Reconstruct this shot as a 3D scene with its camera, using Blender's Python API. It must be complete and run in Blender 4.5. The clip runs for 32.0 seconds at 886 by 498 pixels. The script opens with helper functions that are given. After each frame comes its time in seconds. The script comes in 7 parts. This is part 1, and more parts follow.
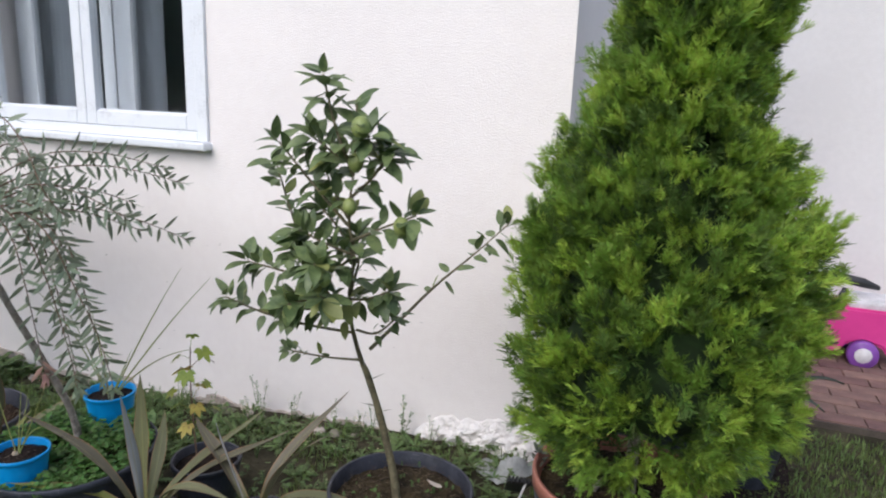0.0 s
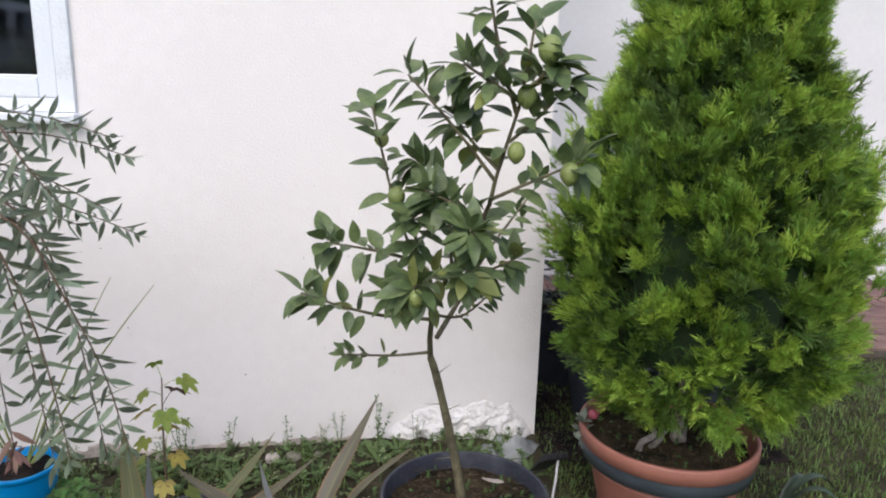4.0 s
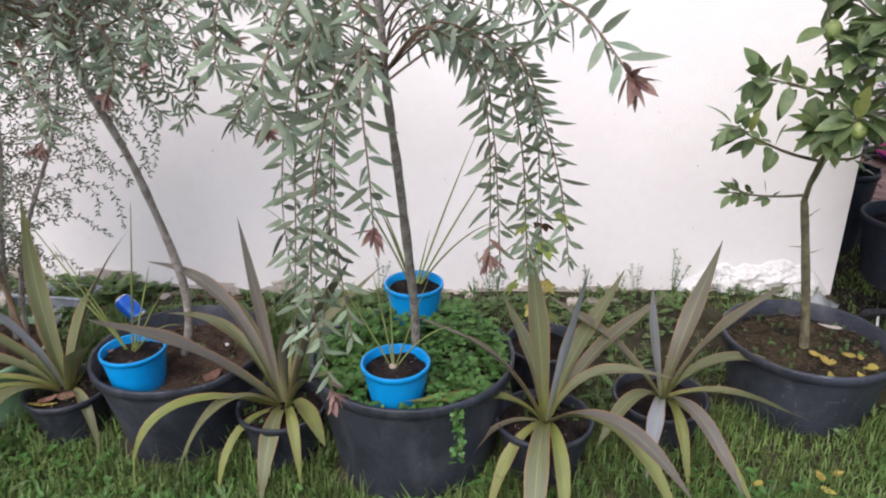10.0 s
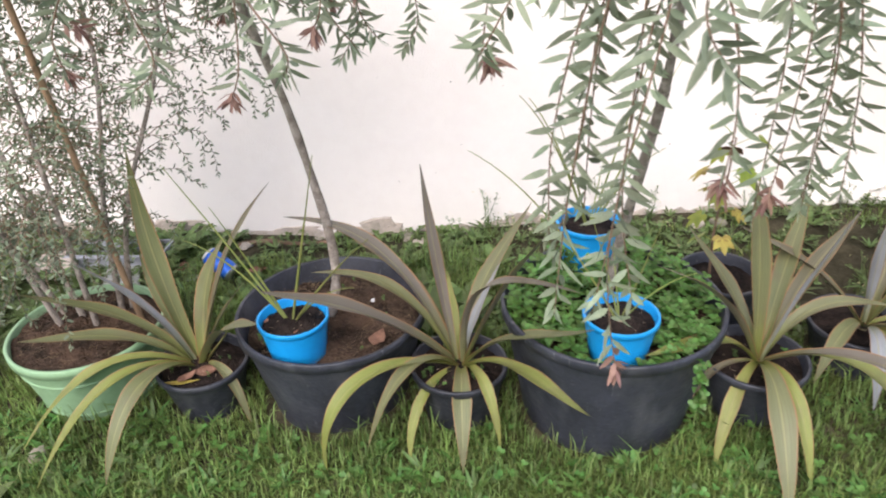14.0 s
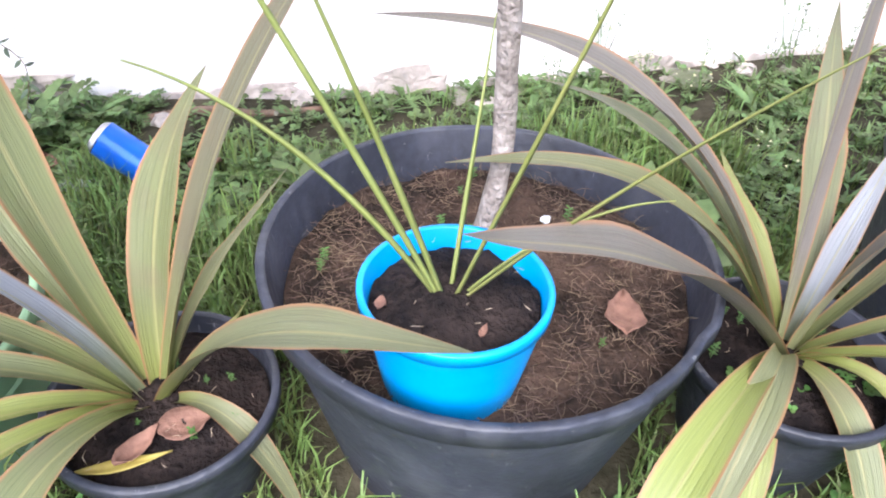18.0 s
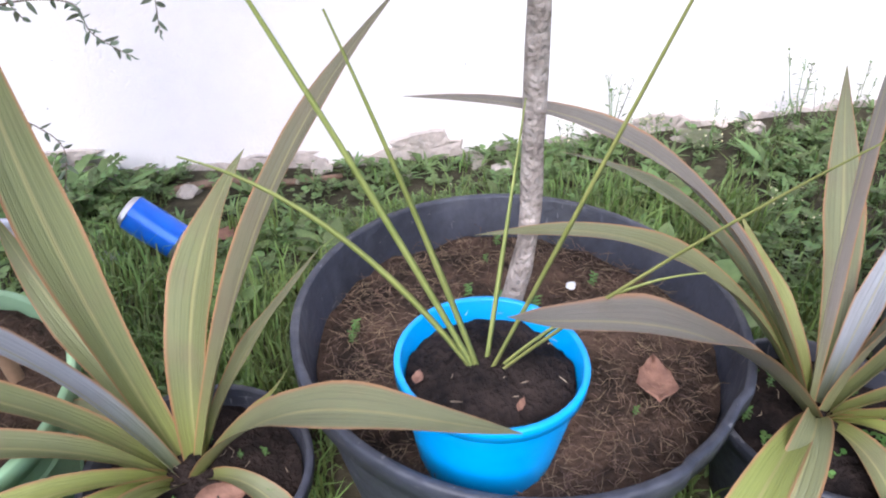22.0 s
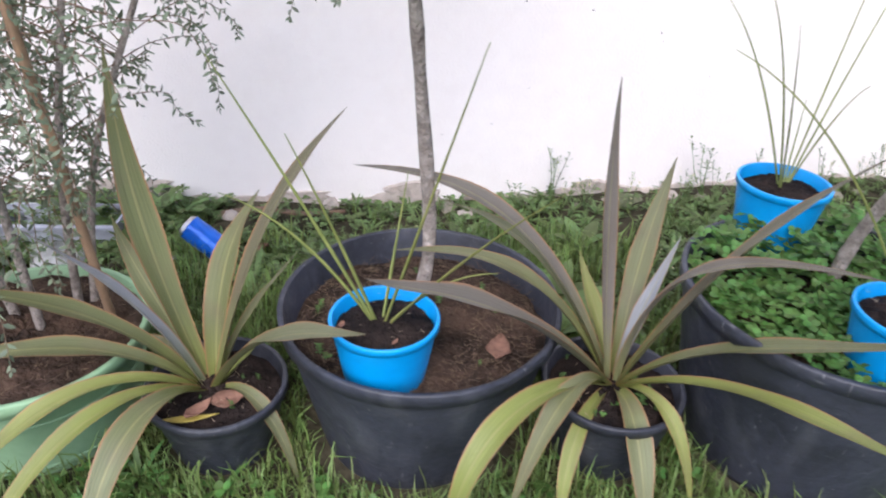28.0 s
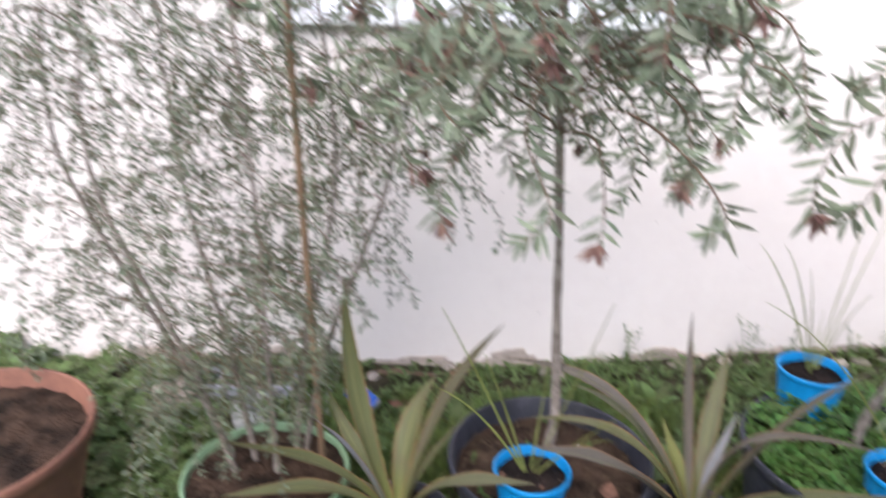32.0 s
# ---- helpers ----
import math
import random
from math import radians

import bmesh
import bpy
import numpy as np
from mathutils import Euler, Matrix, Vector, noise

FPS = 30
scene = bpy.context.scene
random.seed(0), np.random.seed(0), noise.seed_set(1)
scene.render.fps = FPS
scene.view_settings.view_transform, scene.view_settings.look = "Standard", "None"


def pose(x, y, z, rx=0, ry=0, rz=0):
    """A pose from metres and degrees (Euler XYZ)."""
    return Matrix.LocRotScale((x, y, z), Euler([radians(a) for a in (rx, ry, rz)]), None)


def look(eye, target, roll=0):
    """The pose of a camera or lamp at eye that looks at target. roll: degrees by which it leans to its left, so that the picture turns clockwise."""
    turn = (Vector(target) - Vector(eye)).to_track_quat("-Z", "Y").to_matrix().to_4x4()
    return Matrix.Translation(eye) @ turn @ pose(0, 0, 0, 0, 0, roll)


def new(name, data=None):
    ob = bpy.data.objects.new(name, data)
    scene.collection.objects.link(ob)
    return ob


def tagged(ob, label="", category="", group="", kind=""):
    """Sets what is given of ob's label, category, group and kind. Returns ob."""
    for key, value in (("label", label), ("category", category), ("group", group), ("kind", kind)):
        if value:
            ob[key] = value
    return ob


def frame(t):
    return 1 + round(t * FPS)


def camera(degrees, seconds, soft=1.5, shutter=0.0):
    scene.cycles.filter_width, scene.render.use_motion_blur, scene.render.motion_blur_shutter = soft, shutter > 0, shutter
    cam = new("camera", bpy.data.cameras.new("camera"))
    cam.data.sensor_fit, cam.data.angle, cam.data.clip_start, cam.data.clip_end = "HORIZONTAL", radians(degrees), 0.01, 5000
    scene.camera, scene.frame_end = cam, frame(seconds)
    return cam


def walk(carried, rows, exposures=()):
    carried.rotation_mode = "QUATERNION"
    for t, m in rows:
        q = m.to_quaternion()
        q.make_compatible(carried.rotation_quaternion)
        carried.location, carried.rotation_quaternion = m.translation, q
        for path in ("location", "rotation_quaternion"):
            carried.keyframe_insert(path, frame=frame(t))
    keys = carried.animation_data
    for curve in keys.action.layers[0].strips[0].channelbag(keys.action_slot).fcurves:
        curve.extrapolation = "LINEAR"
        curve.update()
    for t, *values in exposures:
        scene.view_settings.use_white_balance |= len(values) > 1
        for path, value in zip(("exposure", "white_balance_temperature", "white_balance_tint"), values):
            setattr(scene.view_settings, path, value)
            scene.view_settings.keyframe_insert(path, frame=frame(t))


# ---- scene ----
cam = camera(66.0, 32.0, soft=2.0, shutter=0.5)
PATH = [
    (0, (-0.157, 0.154, 1.499), (-0.855, 1.975, 1.055), 2.3),
    (0.5, (-0.217, 0.166, 1.462), (-0.943, 1.978, 1.027), 3.2),
    (1, (-0.297, 0.095, 1.397), (-0.995, 1.934, 1.034), 3.3),
    (1.5, (-0.358, 0.171, 1.411), (-1.167, 1.938, 0.937), 2.4),
    (2, (-0.454, 0.233, 1.362), (-1.175, 2.037, 0.886), 2.2),
    (2.5, (-0.661, 0.310, 1.408), (-1.048, 2.197, 0.870), 0.5),
    (4.5, (-1.064, 0.21, 1.34), (-0.962, 2.161, 0.913), 1.7),
    (5, (-1.063, 0.172, 1.347), (-1.039, 2.119, 0.888), 2.6),
    (5.5, (-1.088, 0.183, 1.331), (-1.173, 2.117, 0.828), 2.8),
    (6, (-1.11, 0.19, 1.327), (-1.32, 2.083, 0.717), 3.2),
    (6.5, (-1.131, 0.167, 1.296), (-1.444, 2.033, 0.648), 3.6),
    (7, (-1.141, 0.15, 1.28), (-1.533, 1.998, 0.622), 3.7),
    (7.5, (-1.165, 0.152, 1.262), (-1.62, 1.964, 0.55), 3.5),
    (8, (-1.273, 0.168, 1.245), (-1.85, 1.933, 0.502), 3.4),
    (8.5, (-1.412, 0.198, 1.24), (-1.927, 1.975, 0.482), 0.7),
    (9, (-1.51, 0.213, 1.249), (-1.996, 1.99, 0.469), 0.5),
    (9.5, (-1.557, 0.15, 1.259), (-1.944, 1.958, 0.497), 1.7),
    (10, (-1.595, 0.076, 1.277), (-1.905, 1.9, 0.516), -0.9),
    (10.5, (-1.632, 0.024, 1.265), (-1.915, 1.844, 0.487), 0.3),
    (11, (-1.683, -0.001, 1.25), (-1.962, 1.795, 0.415), 1.8),
    (11.5, (-1.737, -0.021, 1.237), (-1.973, 1.748, 0.334), 2.8),
    (12, (-1.847, 0.047, 1.251), (-2.137, 1.819, 0.37), -0.0),
    (12.5, (-1.934, 0.146, 1.247), (-2.216, 1.922, 0.372), -0.2),
    (13, (-2.038, 0.173, 1.243), (-2.225, 1.921, 0.289), -2.5),
    (13.5, (-2.135, 0.175, 1.261), (-2.224, 1.916, 0.281), -5.1),
    (14, (-2.202, 0.202, 1.29), (-2.356, 1.927, 0.29), -2.7),
    (14.5, (-2.272, 0.304, 1.265), (-2.456, 2.027, 0.267), -5.7),
    (16.5, (-2.624, 0.809, 1.081), (-2.632, 2.403, -0.126), 3.9),
    (17, (-2.697, 0.942, 0.916), (-2.652, 2.533, -0.294), 4.0),
    (17.5, (-2.758, 1.023, 0.809), (-2.623, 2.603, -0.41), 3.0),
    (18, (-2.778, 1.083, 0.744), (-2.51, 2.605, -0.525), 3.2),
    (18.5, (-2.811, 1.091, 0.737), (-2.527, 2.641, -0.494), 4.4),
    (19, (-2.832, 1.101, 0.742), (-2.581, 2.667, -0.476), 2.9),
    (19.5, (-2.831, 1.094, 0.751), (-2.586, 2.686, -0.434), 2.4),
    (20, (-2.824, 1.085, 0.762), (-2.596, 2.69, -0.409), 1.5),
    (20.5, (-2.815, 1.08, 0.764), (-2.59, 2.694, -0.396), 1.1),
    (21, (-2.812, 1.074, 0.767), (-2.585, 2.694, -0.385), 1.2),
    (21.5, (-2.811, 1.072, 0.766), (-2.57, 2.687, -0.389), 1.4),
    (22, (-2.801, 1.086, 0.767), (-2.549, 2.707, -0.378), 1.2),
    (22.5, (-2.799, 1.093, 0.775), (-2.547, 2.739, -0.333), 0.9),
    (23, (-2.796, 1.087, 0.787), (-2.566, 2.741, -0.314), 0.1),
    (23.5, (-2.789, 1.084, 0.788), (-2.548, 2.741, -0.305), 1.0),
    (24, (-2.788, 1.082, 0.79), (-2.561, 2.735, -0.313), 0.7),
    (24.5, (-2.791, 1.081, 0.794), (-2.556, 2.737, -0.302), 1.2),
    (25, (-2.791, 1.077, 0.79), (-2.564, 2.732, -0.31), 1.5),
    (25.5, (-2.798, 1.069, 0.786), (-2.578, 2.712, -0.331), 1.3),
    (27.5, (-2.727, 0.738, 0.949), (-2.614, 2.459, -0.064), -0.2),
    (28, (-2.669, 0.665, 0.986), (-2.538, 2.368, -0.054), 2.8),
    (28.5, (-2.635, 0.636, 0.991), (-2.495, 2.331, -0.062), 3.0),
    (29, (-2.622, 0.603, 0.969), (-2.501, 2.285, -0.107), 3.3),
    (29.5, (-2.607, 0.601, 0.957), (-2.454, 2.254, -0.157), 3.2),
    (30, (-2.614, 0.601, 0.969), (-2.488, 2.264, -0.133), 3.1),
    (30.5, (-2.617, 0.567, 1.012), (-2.536, 2.252, -0.064), 2.3),
    (31, (-2.664, 0.483, 1.12), (-2.549, 2.18, 0.067), 3.0),
    (31.5, (-2.784, 0.347, 1.243), (-2.584, 2.105, 0.311), 2.8),
    (32, (-2.901, 0.269, 1.342), (-2.895, 2.137, 0.626), 1.1),
]
EXPOSURES = [(0.0, 0.58, 6450, 10), (6.0, 0.60, 6450, 10), (9.0, 0.88, 6450, 12), (10.0, 0.90, 6500, 12), (12.0, 1.24, 6800, 11), (13.0, 1.25, 6900, 11), (14.0, 1.36, 6950, 11), (17.0, 1.72, 6450, 13),
             (18.0, 2.32, 6150, 14), (19.0, 2.40, 6100, 15), (20.0, 2.2, 6100, 14), (22.0, 1.84, 6150, 15), (25.0, 1.68, 6050, 15), (28.0, 1.38, 6300, 14), (29.0, 1.44, 6500, 13), (30.0, 1.74, 6900, 13),
             (31.0, 1.43, 6950, 15), (32.0, 1.06, 6550, 14)]
walk(cam, [(t, look(eye, target, roll)) for t, eye, target, roll in PATH], EXPOSURES)

# ---- light: an overcast day ----
world = bpy.data.worlds.new("overcast_sky")
scene.world = world
world.use_nodes = True
wn = world.node_tree.nodes
sky = wn.new("ShaderNodeTexSky")
sky.sky_type = 'NISHITA'
sky.sun_disc = False
sky.sun_elevation, sky.sun_rotation = radians(45), radians(195)
sky.air_density, sky.dust_density, sky.ozone_density = 1.0, 2.0, 1.5
wn["Background"].inputs[1].default_value = 0.124
world.node_tree.links.new(sky.outputs[0], wn["Background"].inputs[0])
sun = new("sun", bpy.data.lights.new("sun", 'SUN'))
sun.data.energy, sun.data.angle, sun.data.color = 1.62, radians(60), (1.0, 0.985, 0.985)
sun.matrix_world = look((-1.5, -5.5, 5.6), (0, 0, 0))

WALL = 2.45
CORNER = -0.605


def step(a, b, x):
    u = min(1.0, max(0.0, (x - a) / (b - a)))
    return u * u * (3 - 2 * u)


def gz(x, y):
    """Height of the ground: it rises a little to the wall and to the house corner."""
    return 0.05 * (min(max(y, -4.0), 2.5) - 1.4) + 0.075 * min(max(x + 2.7, 0.0), 2.05) - 0.06 * step(-0.8, -0.35, x)


# ---- materials ----
def rgb(c):
    return (c[0], c[1], c[2], 1.0)


def material(name, base, dark=None, rough=0.6, scale=8.0, fine=60.0, bump=0.0, bump_scale=80.0, metal=0.0, spec=0.5,
             per_object=0.0, per_island=0.0, contrast=(0.35, 0.65), trans=0.0):
    """A surface with a coarse and a fine variation between two tones, and relief."""
    m = bpy.data.materials.new(name)
    m.use_nodes = True
    nt = m.node_tree
    n, l = nt.nodes, nt.links
    b = n["Principled BSDF"]
    b.inputs["Roughness"].default_value, b.inputs["Metallic"].default_value = rough, metal
    b.inputs["Specular IOR Level"].default_value = spec
    dark = dark or tuple(v * 0.7 for v in base)
    tc = n.new("ShaderNodeTexCoord")
    n1, n2 = n.new("ShaderNodeTexNoise"), n.new("ShaderNodeTexNoise")
    n1.inputs["Scale"].default_value, n2.inputs["Scale"].default_value = scale, fine
    n1.inputs["Detail"].default_value, n2.inputs["Detail"].default_value = 5, 3
    l.new(tc.outputs["Object"], n1.inputs["Vector"]), l.new(tc.outputs["Object"], n2.inputs["Vector"])
    add = n.new("ShaderNodeMath")
    add.operation = 'MULTIPLY_ADD'
    l.new(n2.outputs["Fac"], add.inputs[0])
    add.inputs[1].default_value = 0.4
    l.new(n1.outputs["Fac"], add.inputs[2])
    ramp = n.new("ShaderNodeMapRange")
    ramp.inputs["From Min"].default_value, ramp.inputs["From Max"].default_value = contrast[0] + 0.2, contrast[1] + 0.2
    l.new(add.outputs[0], ramp.inputs["Value"])
    mix = n.new("ShaderNodeMix")
    mix.data_type = 'RGBA'
    mix.inputs[6].default_value, mix.inputs[7].default_value = rgb(dark), rgb(base)
    l.new(ramp.outputs[0], mix.inputs[0])
    out = mix.outputs[2]
    if per_object or per_island:
        hsv = n.new("ShaderNodeHueSaturation")
        src = n.new("ShaderNodeObjectInfo").outputs["Random"] if per_object else n.new("ShaderNodeNewGeometry").outputs["Random Per Island"]
        k = per_object or per_island
        mr = n.new("ShaderNodeMapRange")
        mr.inputs["To Min"].default_value, mr.inputs["To Max"].default_value = 1 - k, 1 + k
        l.new(src, mr.inputs["Value"])
        l.new(mr.outputs[0], hsv.inputs["Value"])
        mr2 = n.new("ShaderNodeMapRange")
        mr2.inputs["To Min"].default_value, mr2.inputs["To Max"].default_value = 0.5 - 0.07 * k, 0.5 + 0.05 * k
        l.new(src, mr2.inputs["Value"])
        l.new(mr2.outputs[0], hsv.inputs["Hue"])
        l.new(out, hsv.inputs["Color"])
        out = hsv.outputs[0]
    l.new(out, b.inputs["Base Color"])
    if bump:
        n3, bp = n.new("ShaderNodeTexNoise"), n.new("ShaderNodeBump")
        n3.inputs["Scale"].default_value, n3.inputs["Detail"].default_value = bump_scale, 6
        bp.inputs["Strength"].default_value, bp.inputs["Distance"].default_value = bump, 0.01
        l.new(tc.outputs["Object"], n3.inputs["Vector"])
        l.new(n3.outputs["Fac"], bp.inputs["Height"])
        l.new(bp.outputs[0], b.inputs["Normal"])
    if trans:
        tr, ms = n.new("ShaderNodeBsdfTranslucent"), n.new("ShaderNodeMixShader")
        ms.inputs[0].default_value = trans
        l.new(out, tr.inputs["Color"])
        l.new(b.outputs[0], ms.inputs[1]), l.new(tr.outputs[0], ms.inputs[2])
        l.new(ms.outputs[0], n["Material Output"].inputs["Surface"])
    return m


M_STUCCO = material("white_stucco", (0.88, 0.83, 0.815), (0.84, 0.785, 0.77), 0.9, 1.3, 30, 0.25, 140, spec=0.2)
M_GREYWALL = material("grey_render", (0.76, 0.74, 0.74), (0.70, 0.68, 0.68), 0.9, 1.5, 30, 0.2, 120, spec=0.2)
M_PAINT = material("worn_white_paint", (0.80, 0.82, 0.86), (0.62, 0.63, 0.66), 0.5, 9, 120, 0.3, 90, contrast=(0.2, 0.45))
M_GLASS = bpy.data.materials.new("window_glass")
M_GLASS.use_nodes = True
_b = M_GLASS.node_tree.nodes["Principled BSDF"]
_b.inputs["Base Color"].default_value, _b.inputs["Roughness"].default_value = (0.80, 0.84, 0.87, 1), 0.02
_b.inputs["Transmission Weight"].default_value = 1.0
_b.inputs["IOR"].default_value = 1.6
M_DARKROOM = material("dim_room_paint", (0.32, 0.32, 0.33), (0.25, 0.25, 0.26), 0.9)


def scuffed_plastic():
    """Dark blue-black plastic with dusty smudges, pale scratches and specks of dirt."""
    m = material("scuffed_black_plastic", (0.043, 0.047, 0.066), (0.020, 0.022, 0.031), 0.5, 6, 90, 0.35, 45)
    n, l = m.node_tree.nodes, m.node_tree.links
    b = n["Principled BSDF"]
    out = b.inputs["Base Color"].links[0].from_socket
    tc = n.new("ShaderNodeTexCoord")
    for size, scale, lo, hi, amount, tone in (((1, 1, 0.45), 16, 0.54, 0.78, 0.26, (0.17, 0.175, 0.19)), ((1, 1, 0.12), 130, 0.68, 0.72, 0.4, (0.26, 0.26, 0.27)), ((0.15, 0.15, 1), 120, 0.69, 0.72, 0.3, (0.26, 0.26, 0.27)), ((1, 1, 1), 210, 0.73, 0.76, 0.7, (0.3, 0.28, 0.25))):
        mp, ns, mr, mx = n.new("ShaderNodeMapping"), n.new("ShaderNodeTexNoise"), n.new("ShaderNodeMapRange"), n.new("ShaderNodeMix")
        mp.inputs["Scale"].default_value = size
        ns.inputs["Scale"].default_value, ns.inputs["Detail"].default_value = scale, 4
        mr.inputs["From Min"].default_value, mr.inputs["From Max"].default_value, mr.inputs["To Max"].default_value = lo, hi, amount
        mx.data_type = 'RGBA'
        mx.inputs[7].default_value = (*tone, 1)
        l.new(tc.outputs["Object"], mp.inputs[0]), l.new(mp.outputs[0], ns.inputs["Vector"]), l.new(ns.outputs["Fac"], mr.inputs["Value"])
        l.new(mr.outputs[0], mx.inputs[0]), l.new(out, mx.inputs[6])
        out = mx.outputs[2]
    l.new(out, b.inputs["Base Color"])
    return m


M_BLACKPOT = scuffed_plastic()
M_BLUEPOT = material("bright_blue_plastic", (0.0, 0.30, 0.72), (0.0, 0.26, 0.65), 0.38, 5, 60, 0.05, 40)
M_GREENPOT = material("pale_green_plastic", (0.27, 0.43, 0.265), (0.21, 0.35, 0.205), 0.6, 4, 50, 0.08, 40)
M_TERRA = material("terracotta_plastic", (0.40, 0.165, 0.12), (0.33, 0.13, 0.095), 0.5, 5, 60, 0.1, 50)
M_BAND = material("dark_grey_glaze", (0.07, 0.085, 0.10), (0.045, 0.055, 0.065), 0.3, 6, 40)
M_SOIL = material("brown_fibrous_soil", (0.085, 0.054, 0.039), (0.022, 0.016, 0.013), 0.95, 14, 90, 1.0, 110, spec=0.1)
M_SOILDARK = material("dark_potting_soil", (0.035, 0.025, 0.022), (0.010, 0.008, 0.008), 0.95, 20, 120, 1.0, 120, spec=0.1)
M_SOILMIX = material("mossy_dark_soil", (0.072, 0.054, 0.031), (0.016, 0.014, 0.010), 0.95, 11, 80, 1.0, 90, spec=0.1)
M_BARK = material("grey_brown_bark", (0.40, 0.35, 0.32), (0.22, 0.185, 0.165), 0.9, 45, 190, 0.9, 150, spec=0.1)
M_LEMBARK = material("olive_brown_bark", (0.22, 0.19, 0.11), (0.10, 0.085, 0.05), 0.8, 30, 160, 0.5, 120)
M_TWIG = material("reddish_twig", (0.22, 0.13, 0.09), (0.13, 0.09, 0.06), 0.8, 40, 200, 0.2, 120)
M_BAMBOO = material("bamboo", (0.31, 0.20, 0.125), (0.21, 0.135, 0.085), 0.6, 10, 90, 0.2, 60)
M_BOTTLE = material("grey_green_leaf", (0.285, 0.330, 0.230), (0.195, 0.240, 0.165), 0.5, 20, 120, per_island=0.35, trans=0.25)
# dull brown terracotta, darkened in colour for the shade on the left pot
M_TERRASHADE = material("shaded_terracotta", (0.30, 0.135, 0.09), (0.20, 0.09, 0.065), 0.7, 5, 40, 0.15, 50)
M_FEATHER = material("small_grey_green_leaf", (0.205, 0.245, 0.165), (0.135, 0.17, 0.115), 0.55, 20, 120, per_island=0.35, trans=0.25)
M_LEMON = material("dark_citrus_leaf", (0.165, 0.215, 0.085), (0.080, 0.122, 0.048), 0.45, 20, 80, per_island=0.4, trans=0.2)
M_YELLOW = material("yellowed_leaf", (0.50, 0.41, 0.10), (0.38, 0.28, 0.07), 0.5, 25, 80, per_island=0.2, trans=0.3)
M_PALELEAF = material("pale_citrus_leaf", (0.29, 0.315, 0.10), (0.21, 0.235, 0.07), 0.45, 25, 80, per_island=0.3, trans=0.25)
M_CRUST = material("rough_white_plaster", (0.80, 0.76, 0.74), (0.52, 0.48, 0.46), 0.95, 22, 120, 0.9, 60, contrast=(0.15, 0.4))
M_FRUIT = material("unripe_citrus_fruit", (0.27, 0.31, 0.10), (0.20, 0.25, 0.08), 0.4, 12, 150, 0.3, 180)
M_THUJA = material("bright_conifer_green", (0.220, 0.360, 0.050), (0.130, 0.228, 0.032), 0.6, 6, 60, per_island=0.3, trans=0.25)
M_THUJANEW = material("young_conifer_green", (0.375, 0.530, 0.072), (0.250, 0.380, 0.052), 0.6, 6, 60, per_island=0.3, trans=0.25)
M_THUJAMID = material("deep_conifer_green", (0.125, 0.215, 0.036), (0.075, 0.135, 0.024), 0.6, 6, 60, per_island=0.3, trans=0.15)
# near-black green for the painted shade inside the crown; the backdrop hedge shares it
M_DARKFILL = material("dark_filler_green", (0.03, 0.06, 0.015), (0.015, 0.03, 0.01), 0.9, 12, 60)
M_MINT = material("fresh_green_leaf", (0.115, 0.235, 0.055), (0.07, 0.155, 0.036), 0.5, 25, 90, per_island=0.35, trans=0.3)
M_WEED = material("weed_leaf", (0.155, 0.225, 0.078), (0.10, 0.155, 0.052), 0.6, 25, 90, per_island=0.4, trans=0.25)
M_GRASS = material("lawn_grass", (0.180, 0.258, 0.070), (0.118, 0.182, 0.048), 0.6, 5, 60, per_island=0.45, trans=0.3)


def ground_material():
    """Bare mossy earth in the bed by the wall, green thatch under the lawn."""
    m = material("earth_and_lawn_thatch", (0.075, 0.064, 0.042), (0.030, 0.028, 0.017), 0.95, 7, 60, 0.8, 60, spec=0.1)
    n, l = m.node_tree.nodes, m.node_tree.links
    b = n["Principled BSDF"]
    out = b.inputs["Base Color"].links[0].from_socket
    tc, sep, ns = n.new("ShaderNodeTexCoord"), n.new("ShaderNodeSeparateXYZ"), n.new("ShaderNodeTexNoise")
    fine, tone, wob, mr, mx, green = n.new("ShaderNodeTexNoise"), n.new("ShaderNodeMix"), n.new("ShaderNodeMath"), n.new("ShaderNodeMapRange"), n.new("ShaderNodeMix"), n.new("ShaderNodeMapRange")
    l.new(tc.outputs["Object"], sep.inputs[0]), l.new(tc.outputs["Object"], ns.inputs["Vector"]), l.new(tc.outputs["Object"], fine.inputs["Vector"])
    ns.inputs["Scale"].default_value, fine.inputs["Scale"].default_value, fine.inputs["Detail"].default_value = 6, 45, 8
    wob.operation = 'MULTIPLY_ADD'
    wob.inputs[1].default_value = 0.5
    l.new(ns.outputs["Fac"], wob.inputs[0]), l.new(sep.outputs[1], wob.inputs[2])
    mr.inputs["From Min"].default_value, mr.inputs["From Max"].default_value = 1.68, 1.45
    l.new(wob.outputs[0], mr.inputs["Value"])
    tone.data_type = mx.data_type = 'RGBA'
    tone.inputs[6].default_value, tone.inputs[7].default_value = (0.045, 0.065, 0.02, 1), (0.13, 0.18, 0.05, 1)
    green.inputs["From Min"].default_value, green.inputs["From Max"].default_value = 0.35, 0.68
    l.new(fine.outputs["Fac"], green.inputs["Value"]), l.new(green.outputs[0], tone.inputs[0])
    l.new(mr.outputs[0], mx.inputs[0]), l.new(out, mx.inputs[6]), l.new(tone.outputs[2], mx.inputs[7])
    l.new(mx.outputs[2], b.inputs["Base Color"])
    return m


